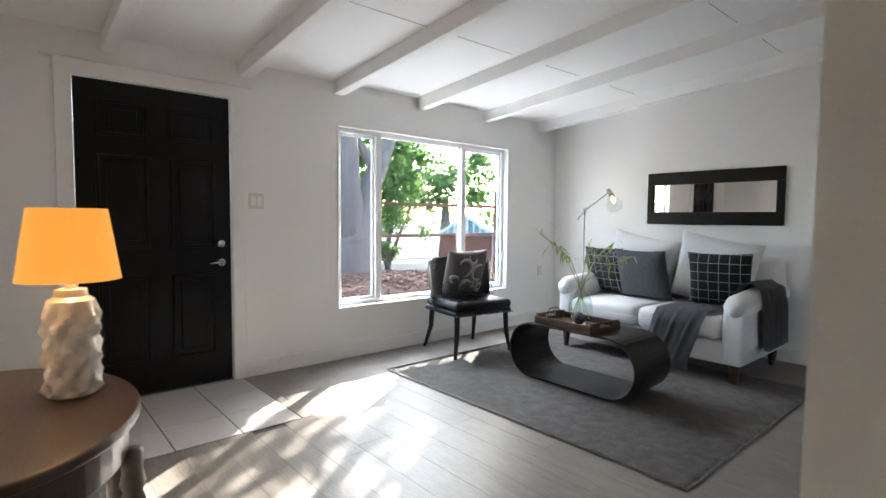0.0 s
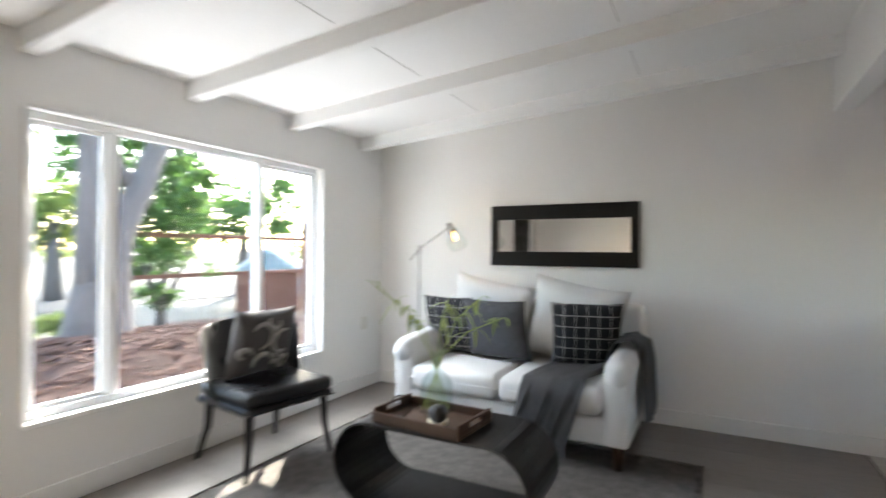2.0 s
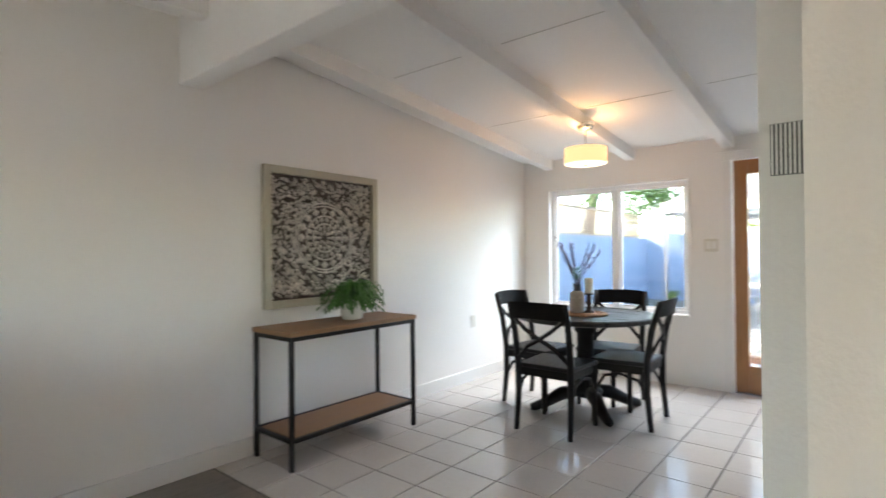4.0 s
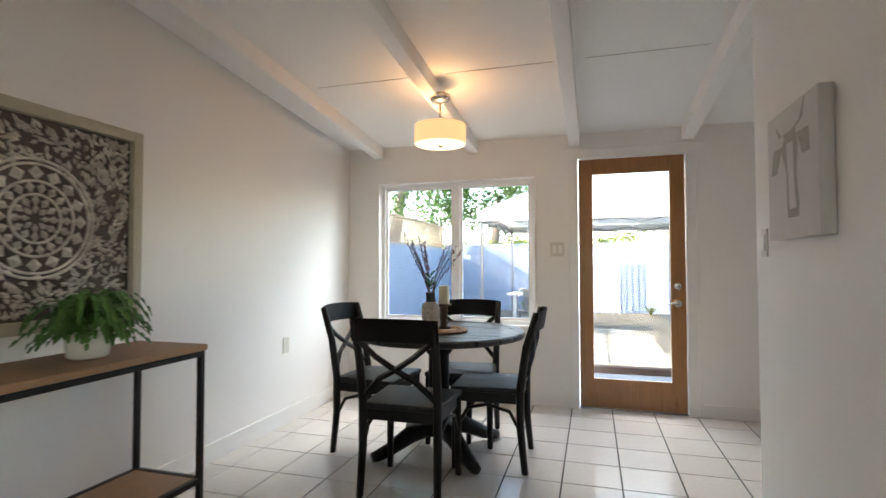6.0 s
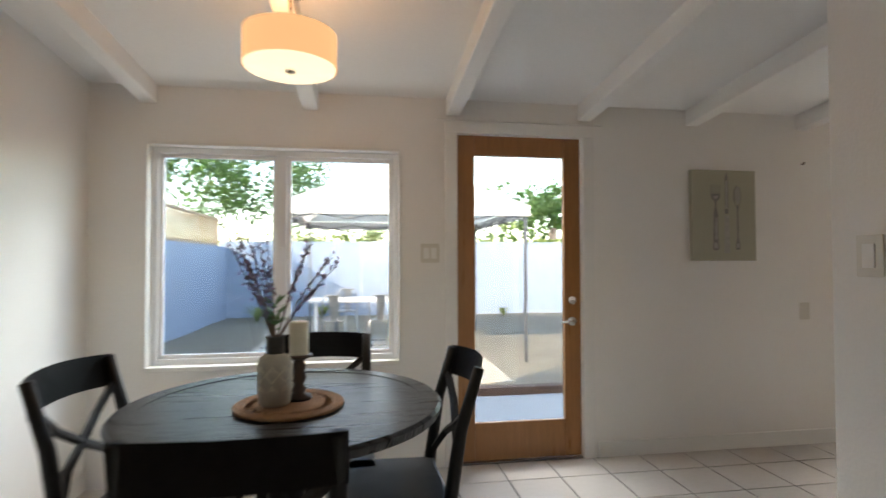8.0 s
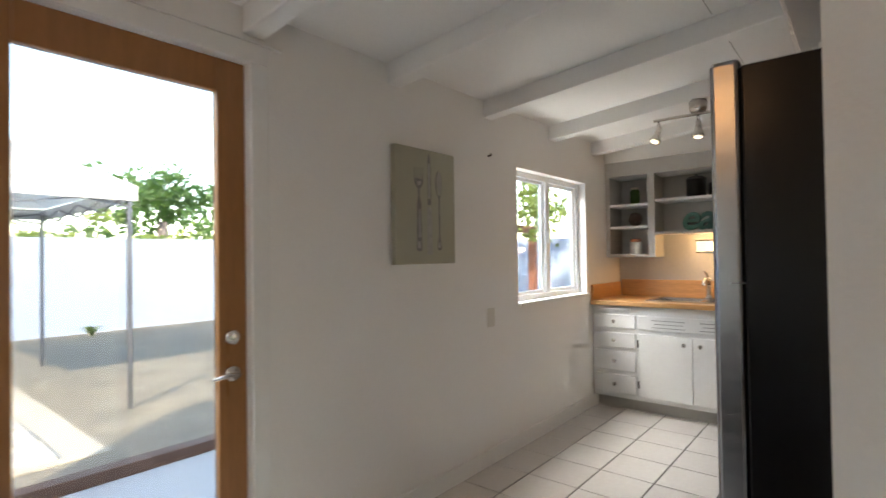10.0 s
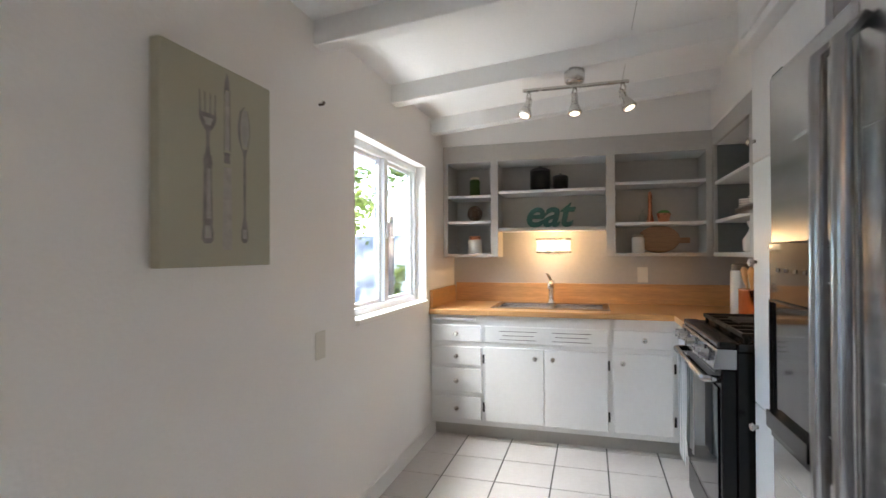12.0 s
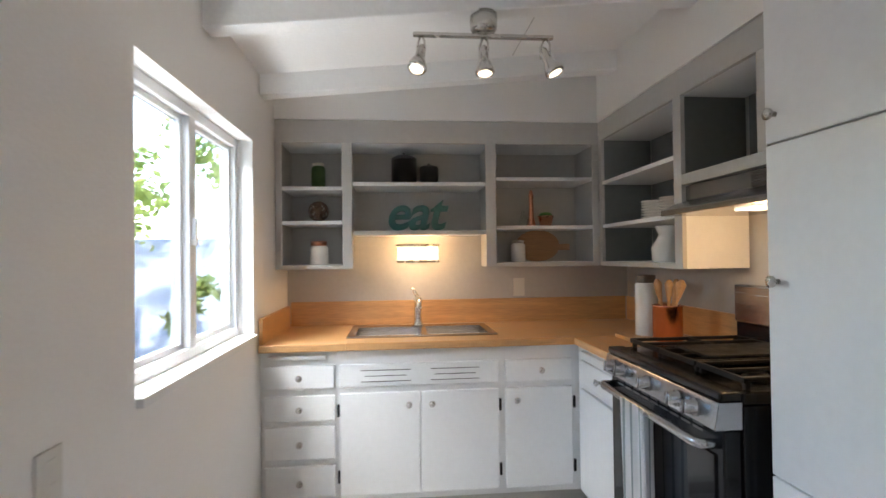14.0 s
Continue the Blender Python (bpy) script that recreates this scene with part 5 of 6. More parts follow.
def open_unit(name, label, along, a, b, front, back, z0, z1, rail, shelves, stiles, skirts=()):
    """An open wall cabinet; along says which axis it runs on."""
    u = thing(name, label, "cabinet", 0, 0)
    def bx(s, p0, q0, zz0, p1, q1, zz1):
        lo, hi = min(q0, q1), max(q0, q1)
        return s.box(lo, p0, zz0, hi, p1, zz1) if along == "y" else s.box(p0, lo, zz0, p1, hi, zz1)
    d = 1 if back > front else -1
    f = Shape()
    bx(f, a, front, z1 - rail, b, front + d * 0.02, z1)
    for p, w, zb in stiles:
        bx(f, p - w / 2, front, zb, p + w / 2, front + d * 0.02, z1 - rail)
    for p0, p1, z, h in shelves:
        if h > 0.02:
            bx(f, p0, front, z - h, p1, front + d * 0.02, z)
    f.put("face_frame", GREYCAB, u, 0.002)
    sh = Shape()
    for p0, p1, z, h in shelves:
        bx(sh, p0, front + d * (0.0205 if h > 0.02 else 0.006), z - 0.02, p1, back - d * 0.009, z)
    bx(sh, a, front + d * 0.021, z1 - rail, b, back - d * 0.009, z1 - rail + 0.018)
    sh.put("shelves", WHITECAB, u)
    bk = Shape()
    for p0, p1, z in skirts:
        bx(bk, p0, back - d * 0.0085, z, p1, back - d * 0.002, z1)
    for p, w, zb in stiles:
        bx(bk, p - 0.009, front + d * 0.021, zb, p + 0.009, back - d * 0.0087, z1 - rail - 0.001)
    # corner unit's sides take the dark tone for the shade inside
    bk.put("back_and_sides", GREYCAB if along == "y" else DARKRECESS, u)["kind"] = "stuff"
    return u


Z0, Z1 = 1.26, 2.11
open_unit("open_wall_cabinet", "greige open wall cabinet with shelves above the sink", "y", 5.49, YC - 0.003, 6.375, XD, Z0, Z1, 0.13,
          [(7.0, 7.335, 1.285, 0.025), (7.0, 7.335, 1.535, 0.018), (7.0, 7.335, 1.73, 0.018), (6.175, 6.94, 1.475, 0.025), (6.175, 6.94, 1.755, 0.018), (5.53, 6.11, 1.285, 0.025), (5.53, 6.11, 1.50, 0.018), (5.53, 6.11, 1.785, 0.018)],
          [(7.353, 0.036, Z0), (6.972, 0.056, Z0), (6.142, 0.062, Z0), (5.512, 0.036, Z0)],
          [(6.98, 7.37, Z0), (6.15, 6.97, 1.45), (5.50, 6.14, Z0)])
u = open_unit("open_corner_cabinet", "greige open wall cabinet beside the range hood", "x", 4.60, 6.374, 5.49, YE, Z0, Z1, 0.11,
          [(5.56, 6.34, 1.285, 0.025), (5.56, 6.34, 1.50, 0.018), (5.56, 6.34, 1.755, 0.018), (4.60, 5.50, 1.66, 0.045)],
          [(6.355, 0.036, Z0), (5.53, 0.06, Z0), (5.02, 0.05, 1.66), (4.62, 0.04, 1.66)], ())
Shape().box(4.60, YE + 0.002, 1.62, 5.50, YE + 0.008, Z1).box(5.55, YE + 0.002, Z0, 6.34, YE + 0.008, Z1).put("dark_back", DARKRECESS, u, label="cabinet inside coloured dark for its shade")
Shape().box(5.512, YE + 0.01, Z0, 5.52, 5.468, 1.62).put("end_panel", WHITECAB, u)
built("soffit_end", Shape().box(6.365, YE + 0.001, Z1 + 0.001, XD - 0.001, YC - 0.001, 2.6), WALL, "white painted soffit above the wall cabinets", "soffit")
built("soffit_side", Shape().box(3.03, YE + 0.001, Z1 + 0.001, 6.364, 5.50, 2.6), WALL, "white painted soffit above the wall cabinets", "soffit")
pt = thing("pantry_cabinet", "tall white painted pantry cabinet with three doors", "cabinet", 0, 0)
Shape().box(4.115, YE + 0.002, 0.0, 4.745, 5.68, 2.03).put("body", WHITECAB, pt, 0.003)
for za, zb, kz in ((0.09, 0.729, 0.65), (0.733, 1.612, 1.25), (1.616, 2.02, 1.69)):
    Shape().box(4.12, 5.681, za, 4.738, 5.70, zb).put("door", WHITECAB, pt, 0.004)
    knob(pt, (4.70, 5.70, kz), (0, 1, 0))
ov = thing("over_fridge_cabinet", "white painted cabinet above the fridge and pantry", "cabinet", 0, 0)
Shape().box(3.03, 5.501, 2.032, 4.75, 5.74, 2.55).put("body", WHITECAB, ov, 0.004)
s = Shape()
for a, b in ((3.08, 3.52), (3.56, 4.02), (4.06, 4.68)):
    s.box(a, 5.741, 2.06, b, 5.755, 2.36)
s.put("doors", WHITECAB, ov, 0.004)

fg = thing("refrigerator", "stainless side-by-side fridge with a black dispenser", "refrigerator", 0.09, -0.025)
Shape().box(3.09, YE + 0.05, 0.03, 4.0, 5.80, 1.71).put("body", BLACKENAMEL, fg, 0.006)
Shape().box(3.095, 5.801, 0.09, 3.545, 5.865, 1.73).put("fridge_door", STEEL, fg, 0.012, seg=4)
s = Shape().box(3.555, 5.801, 0.09, 3.995, 5.865, 1.73)
s.put("freezer_door", STEEL, fg, 0.012, seg=4)
Shape().box(3.09, 5.78, 0.0, 4.0, 5.805, 0.085).put("kick_plate", BLACKENAMEL, fg)
for x in (3.505, 3.595):
    Shape().tube([(x, 5.866, 0.50), (x, 5.905, 0.53), (x, 5.91, 1.0), (x, 5.905, 1.64), (x, 5.866, 1.67)], 0.015, 10).put("handle", STEEL, fg, 0, True)
Shape().box(3.68, 5.8655, 0.83, 3.965, 5.877, 1.31).put("dispenser", BLACKGLASS, fg, 0.004)
s = Shape().box(3.70, 5.8775, 0.90, 3.705, 5.885, 1.17).box(3.94, 5.8775, 0.90, 3.945, 5.885, 1.17).box(3.705, 5.8775, 1.165, 3.94, 5.885, 1.17).box(3.70, 5.8775, 0.86, 3.945, 5.893, 0.90)
s.put("dispenser_trim", BLACKENAMEL, fg, 0.001)
for k in range(4):
    Shape().box(3.735 + k * 0.052, 5.8775, 1.238, 3.752 + k * 0.052, 5.879, 1.247).put("dispenser_button", CHARCOAL, fg)
Shape().box(3.92, 5.72, 1.711, 3.99, 5.86, 1.735).put("hinge_cover", BLACKENAMEL, fg, 0.004)

sv = thing("gas_stove", "stainless and black freestanding gas stove", "stove", 0, -0.055)
A, B = 4.785, 5.528
Shape().box(A, YE + 0.09, 0.03, B, 5.80, 0.90).put("body", BLACKENAMEL, sv, 0.004)
Shape().box(A, YE + 0.09, 0.901, B, 5.80, 0.935).box(A, 5.80, 0.913, B, 5.868, 0.94).put("cooktop", BLACKENAMEL, sv, 0.008, seg=3)
Shape().prism([(5.801, 0.835), (5.885, 0.835), (5.872, 0.912), (5.801, 0.912)], A, B, Matrix(((0, 0, 1, 0), (1, 0, 0, 0), (0, 1, 0, 0), (0, 0, 0, 1)))).put("control_panel", STEEL, sv, 0.003)
for k in range(5):
    x = A + 0.10 + (0.0, 0.09, 0.28, 0.47, 0.56)[k]
    s = Shape().lathe([(0.026, 0), (0.026, 0.01), (0.021, 0.014), (0.019, 0.038), (0.012, 0.04)], 20)
    s.box(-0.004, -0.019, 0.036, 0.004, 0.019, 0.044)
    bmesh.ops.transform(s.bm, matrix=Matrix.Translation((x, 5.877, 0.874)) @ pose(0, 0, 0, -86, 0, 0), verts=s.bm.verts[:])
    s.put("control_knob", STEEL, sv, 0, True)
Shape().box(A + 0.005, 5.801, 0.22, B - 0.005, 5.855, 0.83).put("oven_door", BLACKENAMEL, sv, 0.006)
Shape().box(A + 0.04, 5.8555, 0.26, B - 0.04, 5.862, 0.755).put("oven_window", BLACKGLASS, sv, 0.002)
s = Shape()
for k in range(9):
    s.box(A + 0.10 + k * 0.065, 5.8555, 0.815, A + 0.15 + k * 0.065, 5.857, 0.822).box(A + 0.10 + k * 0.065, 5.8555, 0.80, A + 0.15 + k * 0.065, 5.857, 0.807)
s.put("oven_slots", SCREED, sv)
Shape().tube([(A + 0.03, 5.856, 0.79), (A + 0.035, 5.905, 0.79), (A + 0.06, 5.912, 0.79), (B - 0.06, 5.912, 0.79), (B - 0.035, 5.905, 0.79), (B - 0.03, 5.856, 0.79)], 0.015, 10).put("oven_handle", STEEL, sv, 0, True)
Shape().box(A + 0.005, 5.801, 0.06, B - 0.005, 5.85, 0.21).put("drawer", BLACKENAMEL, sv, 0.005)
s = Shape()
for k in range(3):
    x0 = A + 0.03 + k * 0.236
    x1 = x0 + 0.228
    for y in (5.30, 5.52, 5.77):
        s.bar((x0, y, 0.963), (x1, y, 0.963), 0.013, 0.018)
    for x in (x0 + 0.008, (x0 + x1) / 2, x1 - 0.008):
        s.bar((x, 5.295, 0.966), (x, 5.775, 0.966), 0.018, 0.013)
    for x in (x0 + 0.01, x1 - 0.01):
        for y in (5.31, 5.76):
            s.box(x - 0.008, y - 0.008, 0.935, x + 0.008, y + 0.008, 0.97)
s.put("grates", IRON, sv, 0.003)
Shape().box(A + 0.275, 5.34, 0.974, A + 0.485, 5.72, 0.985).put("griddle", IRON, sv, 0.004)
for x, y in ((A + 0.14, 5.41), (A + 0.14, 5.65), (B - 0.14, 5.41), (B - 0.14, 5.65)):
    Shape().lathe([(0.045, 0.935), (0.045, 0.945), (0.03, 0.95), (0.03, 0.956)], 18, (x, y, 0)).put("burner", IRON, sv, 0, True)
Shape().box(A, YE + 0.082, 0.936, B, 5.29, 1.03).put("back_riser", BLACKENAMEL, sv, 0.004)
Shape().box(A, YE + 0.08, 1.031, B, 5.30, 1.19).put("back_panel", STEEL, sv, 0.008, seg=3)
tw = thing("tea_towel", "white and green striped tea towel over the oven handle", "towel", 5.17, 5.861, 0.802)
Shape().sheet(lambda u, v: ((u - 0.5) * 0.17 + 0.008 * math.sin(v * 5), 0.02 - (0.036 if v < 0.45 else 0.0) + 0.006 * math.sin(u * 14) * (1 - v), 0.006 - 0.42 * (1 - v / 0.45) if v < 0.45 else 0.006 - 0.47 * (v - 0.45) / 0.55), 20, 22, 0.004).put("cloth", TOWEL, tw, 0, True)
hd = thing("range_hood", "stainless under-cabinet range hood with a lit lamp", "range hood", 0, 0)
Shape().prism([(YE + 0.011, 1.485), (5.565, 1.485), (5.565, 1.508), (5.47, 1.55), (5.47, 1.612), (YE + 0.011, 1.612)], A + 0.01, B + 0.008, Matrix(((0, 0, 1, 0), (1, 0, 0, 0), (0, 1, 0, 0), (0, 0, 0, 1)))).put("shell", STEEL, hd, 0.003)
Shape().box(5.0, 5.38, 1.477, 5.18, 5.48, 1.484).put("lamp_cover", DIFFUSER, hd)
s = Shape()
for k in range(6):
    s.box(4.85, 5.471, 1.555 + k * 0.009, 5.1, 5.474, 1.559 + k * 0.009)
s.put("louvres", SCREED, hd)

sc = thing("wall_sconce", "lit rectangular glass wall lamp above the sink", "wall lamp", XD, 6.56, 1.345)
Shape().box(-0.02, -0.055, -0.06, -0.001, 0.055, 0.06).put("back_plate", CHROME, sc, 0.003)
Shape().sheet(lambda u, v: (-0.03 - 0.05 * math.sin(math.pi * u), (u - 0.5) * 0.26, (v - 0.5) * 0.085), 16, 1, 0.003).put("glass", DIFFUSER, sc).visible_shadow = False
s = Shape()
for z in (-0.052, 0.052):
    s.sheet(lambda u, v: (-0.03 - 0.055 * math.sin(math.pi * u), (u - 0.5) * 0.275, z + (v - 0.5) * 0.012), 16, 1, 0.004)
s.put("bands", CHROME, sc)

tk = thing("track_light", "brushed nickel three-spot ceiling track light", "ceiling lamp", 5.36, 6.355, 0)
Shape().lathe([(0.042, 2.18), (0.05, 2.19), (0.052, 2.20), (0.052, 2.25)], 28).put("canopy", CHROME, tk, 0, True)
Shape().bar((0, -0.27, 2.165), (0, 0.27, 2.165), 0.022, 0.014).box(-0.012, -0.012, 2.165, 0.012, 0.012, 2.187).put("rail", CHROME, tk, 0.002)
for y, tx, ty in ((0.24, -0.10, 0.06), (0.0, -0.05, 0.0), (-0.24, -0.06, -0.10)):
    ax = Vector((tx, ty, -0.24)).normalized()
    p = Vector((0, y, 2.10))
    Shape().tube([p - ax * 0.03, p - ax * 0.022, p, p + ax * 0.03, p + ax * 0.045, p + ax * 0.066, p + ax * 0.082, p + ax * 0.086], [0.009, 0.015, 0.018, 0.019, 0.026, 0.034, 0.037, 0.034], 20).put("spot_head", CHROME, tk, 0, True)
    q = p + ax * 0.087
    s = Shape().lathe([(0.027, 0), (0.024, 0.002), (0.008, 0.003)], 18)
    bmesh.ops.transform(s.bm, matrix=Matrix.Translation(q) @ ax.to_track_quat("Z", "Y").to_matrix().to_4x4(), verts=s.bm.verts[:])
    s.put("lens", SPOTGLOW, tk)
    Shape().tube([(0, y, 2.165), (0.02, y + 0.012, 2.135), (0.022, y + 0.012, 2.09)], 0.004, 6).tube([(0, y, 2.165), (-0.02, y - 0.012, 2.135), (-0.022, y - 0.012, 2.09)], 0.004, 6).put("bracket", CHROME, tk, 0, True)

# things on the shelves and counter


def jar(name, label, cat, at, prof, m, lid=None, lm=None):
    t = thing(name, label, cat, *at)
    Shape().lathe(prof, 22).put("body", m, t, 0, True)
    if lid:
        Shape().lathe(lid, 22).put("lid", lm, t, 0, True)
    return t


jar("canister", "dark brown lidded canister on a shelf", "canister", (6.52, 6.645, 1.755), [(0.072, 0), (0.076, 0.005), (0.076, 0.15)], DARKBROWN, [(0.077, 0.151), (0.077, 0.163), (0.05, 0.178), (0.01, 0.184), (0.01, 0.195)], CHARCOAL)
jar("canister", "small dark brown lidded canister on a shelf", "canister", (6.52, 6.495, 1.755), [(0.055, 0), (0.058, 0.005), (0.058, 0.105)], DARKBROWN, [(0.054, 0.101), (0.054, 0.112), (0.03, 0.12), (0.008, 0.123), (0.008, 0.132)], CHARCOAL)
jar("glass_jar", "glass jar of green and brown pieces on a shelf", "jar", (6.50, 7.15, 1.73), [(0.036, 0), (0.04, 0.005), (0.04, 0.12), (0.03, 0.135)], FOLIAGE, [(0.034, 0.136), (0.034, 0.15), (0.02, 0.155)], WAX)
jar("spice_jar", "glass jar with a copper lid on a shelf", "jar", (6.50, 7.15, 1.285), [(0.05, 0), (0.054, 0.006), (0.054, 0.10), (0.045, 0.11)], CERAMIC, [(0.047, 0.111), (0.047, 0.135), (0.04, 0.138)], COPPER)
jar("white_canister", "white lidded canister on a shelf", "canister", (6.52, 5.95, 1.285), [(0.04, 0), (0.044, 0.005), (0.044, 0.105), (0.035, 0.115)], CERAMIC, [(0.036, 0.116), (0.036, 0.13), (0.02, 0.135)], STONEWARE)
jar("copper_pepper_mill", "tall copper pepper mill on a shelf", "pepper mill", (6.50, 5.87, 1.50), [(0.024, 0), (0.026, 0.01), (0.016, 0.06), (0.013, 0.15), (0.015, 0.19), (0.01, 0.215), (0.004, 0.225)], COPPER)
jar("copper_pot", "small copper pot with greenery on a shelf", "plant pot", (6.50, 5.78, 1.50), [(0.034, 0), (0.048, 0.06), (0.05, 0.065), (0.044, 0.065), (0.03, 0.05)], COPPER, [(0.02, 0.05), (0.042, 0.07), (0.03, 0.085), (0.01, 0.088)], LEAF)
jar("white_pitcher", "white ceramic pitcher on a shelf", "pitcher", (5.80, 5.38, 1.285), [(0.065, 0), (0.078, 0.01), (0.082, 0.07), (0.055, 0.115), (0.048, 0.135), (0.066, 0.175), (0.055, 0.175), (0.04, 0.135)], CERAMIC)
jar("glass_bottle", "small clear glass bottle on a shelf", "bottle", (6.50, 5.92, 1.50), [(0.028, 0), (0.03, 0.005), (0.026, 0.05), (0.01, 0.075), (0.012, 0.1)], VASEGLASS)
wbl = thing("wicker_ball", "brown woven twig ball on a shelf", "ornament", 6.50, 7.15, 1.537 + 0.062)
s = Shape()
random.seed(9)
for k in range(14):
    m = pose(0, 0, 0, random.uniform(0, 180), random.uniform(0, 180), 0)
    s.tube([m @ Vector((0.057 * math.cos(i * 0.3142), 0.057 * math.sin(i * 0.3142), 0)) for i in range(20)], 0.004, 5, True)
s.put("twigs", TWIG, wbl, 0, True)
for i in range(2):
    pl = thing("plate_stack", "stack of white plates on a shelf", "plates", 5.93 - i * 0.18, 5.37, 1.502)
    for k in range(7):
        Shape().lathe([(0.05, 0), (0.075, 0.008), (0.078, 0.011), (0.05, 0.006)], 22, (0, 0, k * 0.0135)).put("plate", CERAMIC, pl, 0, True)
cbd = thing("cutting_board", "round wooden cutting board leaning on a shelf", "cutting board", 6.62, 5.80, 1.285)
o = [(0.12 * math.cos(i * 0.2618) * 1.2, 0.10 + 0.10 * math.sin(i * 0.2618)) for i in range(24)]
Shape().prism(o, -0.008, 0.008, Matrix(((0, 0, 1, 0), (1, 0, 0, 0), (0, 1, 0, 0), (0, 0, 0, 1)))).box(-0.008, -0.21, 0.07, 0.008, -0.13, 0.11).put("board", SHELFWOOD, cbd, 0.004)
eat = thing("word_sign", "teal wooden sign reading eat on the shelf", "sign", 6.46, 6.76, 1.476)
cu = bpy.data.curves.new("eat_text", "FONT")
cu.body, cu.size, cu.extrude, cu.shear, cu.offset, cu.bevel_depth, cu.space_character = "eat", 0.29, 0.012, 0.25, 0.004, 0.002, 0.95
tmp = new("text_tmp", cu)
me = bpy.data.meshes.new_from_object(tmp.evaluated_get(bpy.context.evaluated_depsgraph_get()))
bpy.data.objects.remove(tmp)
me.materials.clear()
me.materials.append(TEAL)
tx = new("letters", me)
tx.parent = eat
tx.matrix_basis = Matrix(((0, 0, -1, 0), (-1, 0, 0, 0), (0, 1, 0, 0.014), (0, 0, 0, 1)))
cb2 = thing("chopping_board", "pale wooden chopping board on the counter", "cutting board", 5.76, 5.45, 0.90)
Shape().box(-0.20, -0.13, 0.001, 0.22, 0.13, 0.02).put("board", BUTCHER_X, cb2, 0.004)
jar("paper_towel_jar", "tall white canister with a brown ribbed lid", "canister", (5.90, 5.45, 0.921), [(0.052, 0), (0.054, 0.004), (0.054, 0.255), (0.04, 0.26)], CERAMIC, [(0.045, 0.261), (0.047, 0.265), (0.045, 0.272), (0.047, 0.28), (0.045, 0.288), (0.047, 0.296), (0.03, 0.30)], TABLELEG)
cr = jar("copper_crock", "copper crock with wooden utensils on the counter", "utensil holder", (5.72, 5.44, 0.921), [(0.063, 0), (0.066, 0.004), (0.066, 0.16), (0.070, 0.165), (0.062, 0.165), (0.060, 0.02)], COPPER)
for k, (dx, dy, w) in enumerate(((0.02, 0.02, 0.024), (-0.03, 0.01, 0.026), (-0.045, -0.02, 0.03), (0.0, -0.03, 0.022))):
    Shape().tube([(dx * 0.3, dy * 0.3, 0.03), (dx, dy, 0.18), (dx * 1.3, dy * 1.3, 0.22), (dx * 1.5, dy * 1.5, 0.265), (dx * 1.6, dy * 1.6, 0.285)], [0.006, 0.007, 0.014, w * 0.8, 0.008], 8).put("wooden_utensil", BUTCHER_X, cr, 0, True)

# ---- back yard ----
built("ground", Shape().box(-900, -900, -0.9, 900, 900, -0.43), GROUND, "dry earth reaching to the horizon", "ground")
built("ground_yard", Shape().sheet(lambda u, v: (-3 + 15 * u, YC + WT + 0.002 + 10.2 * v, -0.12 + 0.015 * noise.noise(Vector((u * 9, v * 9, 0)))), 50, 50, 0.3), GRAVEL, "tan gravel yard", "ground")
built("pavement_patio", Shape().box(1.6, YC + WT + 0.003, -0.3, 5.2, 9.2, -0.075), CONCRETE, "pale grey concrete patio slab", "pavement", 0.01)
built("trim_patio_edge", Shape().box(1.5, 9.201, -0.3, 5.2, 9.32, 0.0), BROWNTIMBER, "brown timber patio edging", "kerb", 0.008)
built("wall_yard_back", Shape().box(-2.0, 17.4, -0.4, 12, 17.6, 1.76), FENCE, "pale painted block yard wall, coloured blue for its shade", "wall", 0.01)
built("wall_yard_side", Shape().box(-2.0, YC + 0.3, -0.4, -1.82, 17.39, 1.62), FENCE, "pale painted block yard wall, coloured blue for its shade", "wall", 0.01)
built("wall_yard_end", Shape().box(11.0, YC + 0.3, -0.4, 11.2, 17.39, 1.62), FENCE, "pale painted block yard wall, coloured blue for its shade", "wall", 0.01)
la = thing("lattice_panel", "tan wooden lattice above the yard wall", "lattice", -1.9, 8.0, 1.625)
s = Shape().box(-0.02, 0, 0, 0.02, 8.8, 0.05).box(-0.02, 0, 0.60, 0.02, 8.8, 0.65).box(-0.02, -0.05, 0, 0.02, 0, 0.65).box(-0.02, 8.8, 0, 0.02, 8.85, 0.65)
for k in range(84):
    y = k * 0.105
    s.bar((0.006, y, 0.04), (0.006, min(y + 0.57, 8.8), 0.61 if y + 0.57 <= 8.8 else 0.04 + (8.8 - y)), 0.008, 0.03)
    s.bar((-0.006, y, 0.61), (-0.006, min(y + 0.57, 8.8), 0.04 if y + 0.57 <= 8.8 else 0.61 - (8.8 - y)), 0.008, 0.03)
s.put("slats", LATTICE, la)
sd = thing("neighbour_shed", "tan stucco neighbouring house with a flat roof", "house", -5.5, 12.0, -0.4)
Shape().box(-2, -3, 0, 2, 2, 3.1).put("wall", STUCCO, sd, 0.02)
Shape().box(-2.2, -3.2, 3.1, 2.25, 2.2, 3.3).put("roof", CONCRETE, sd, 0.02)

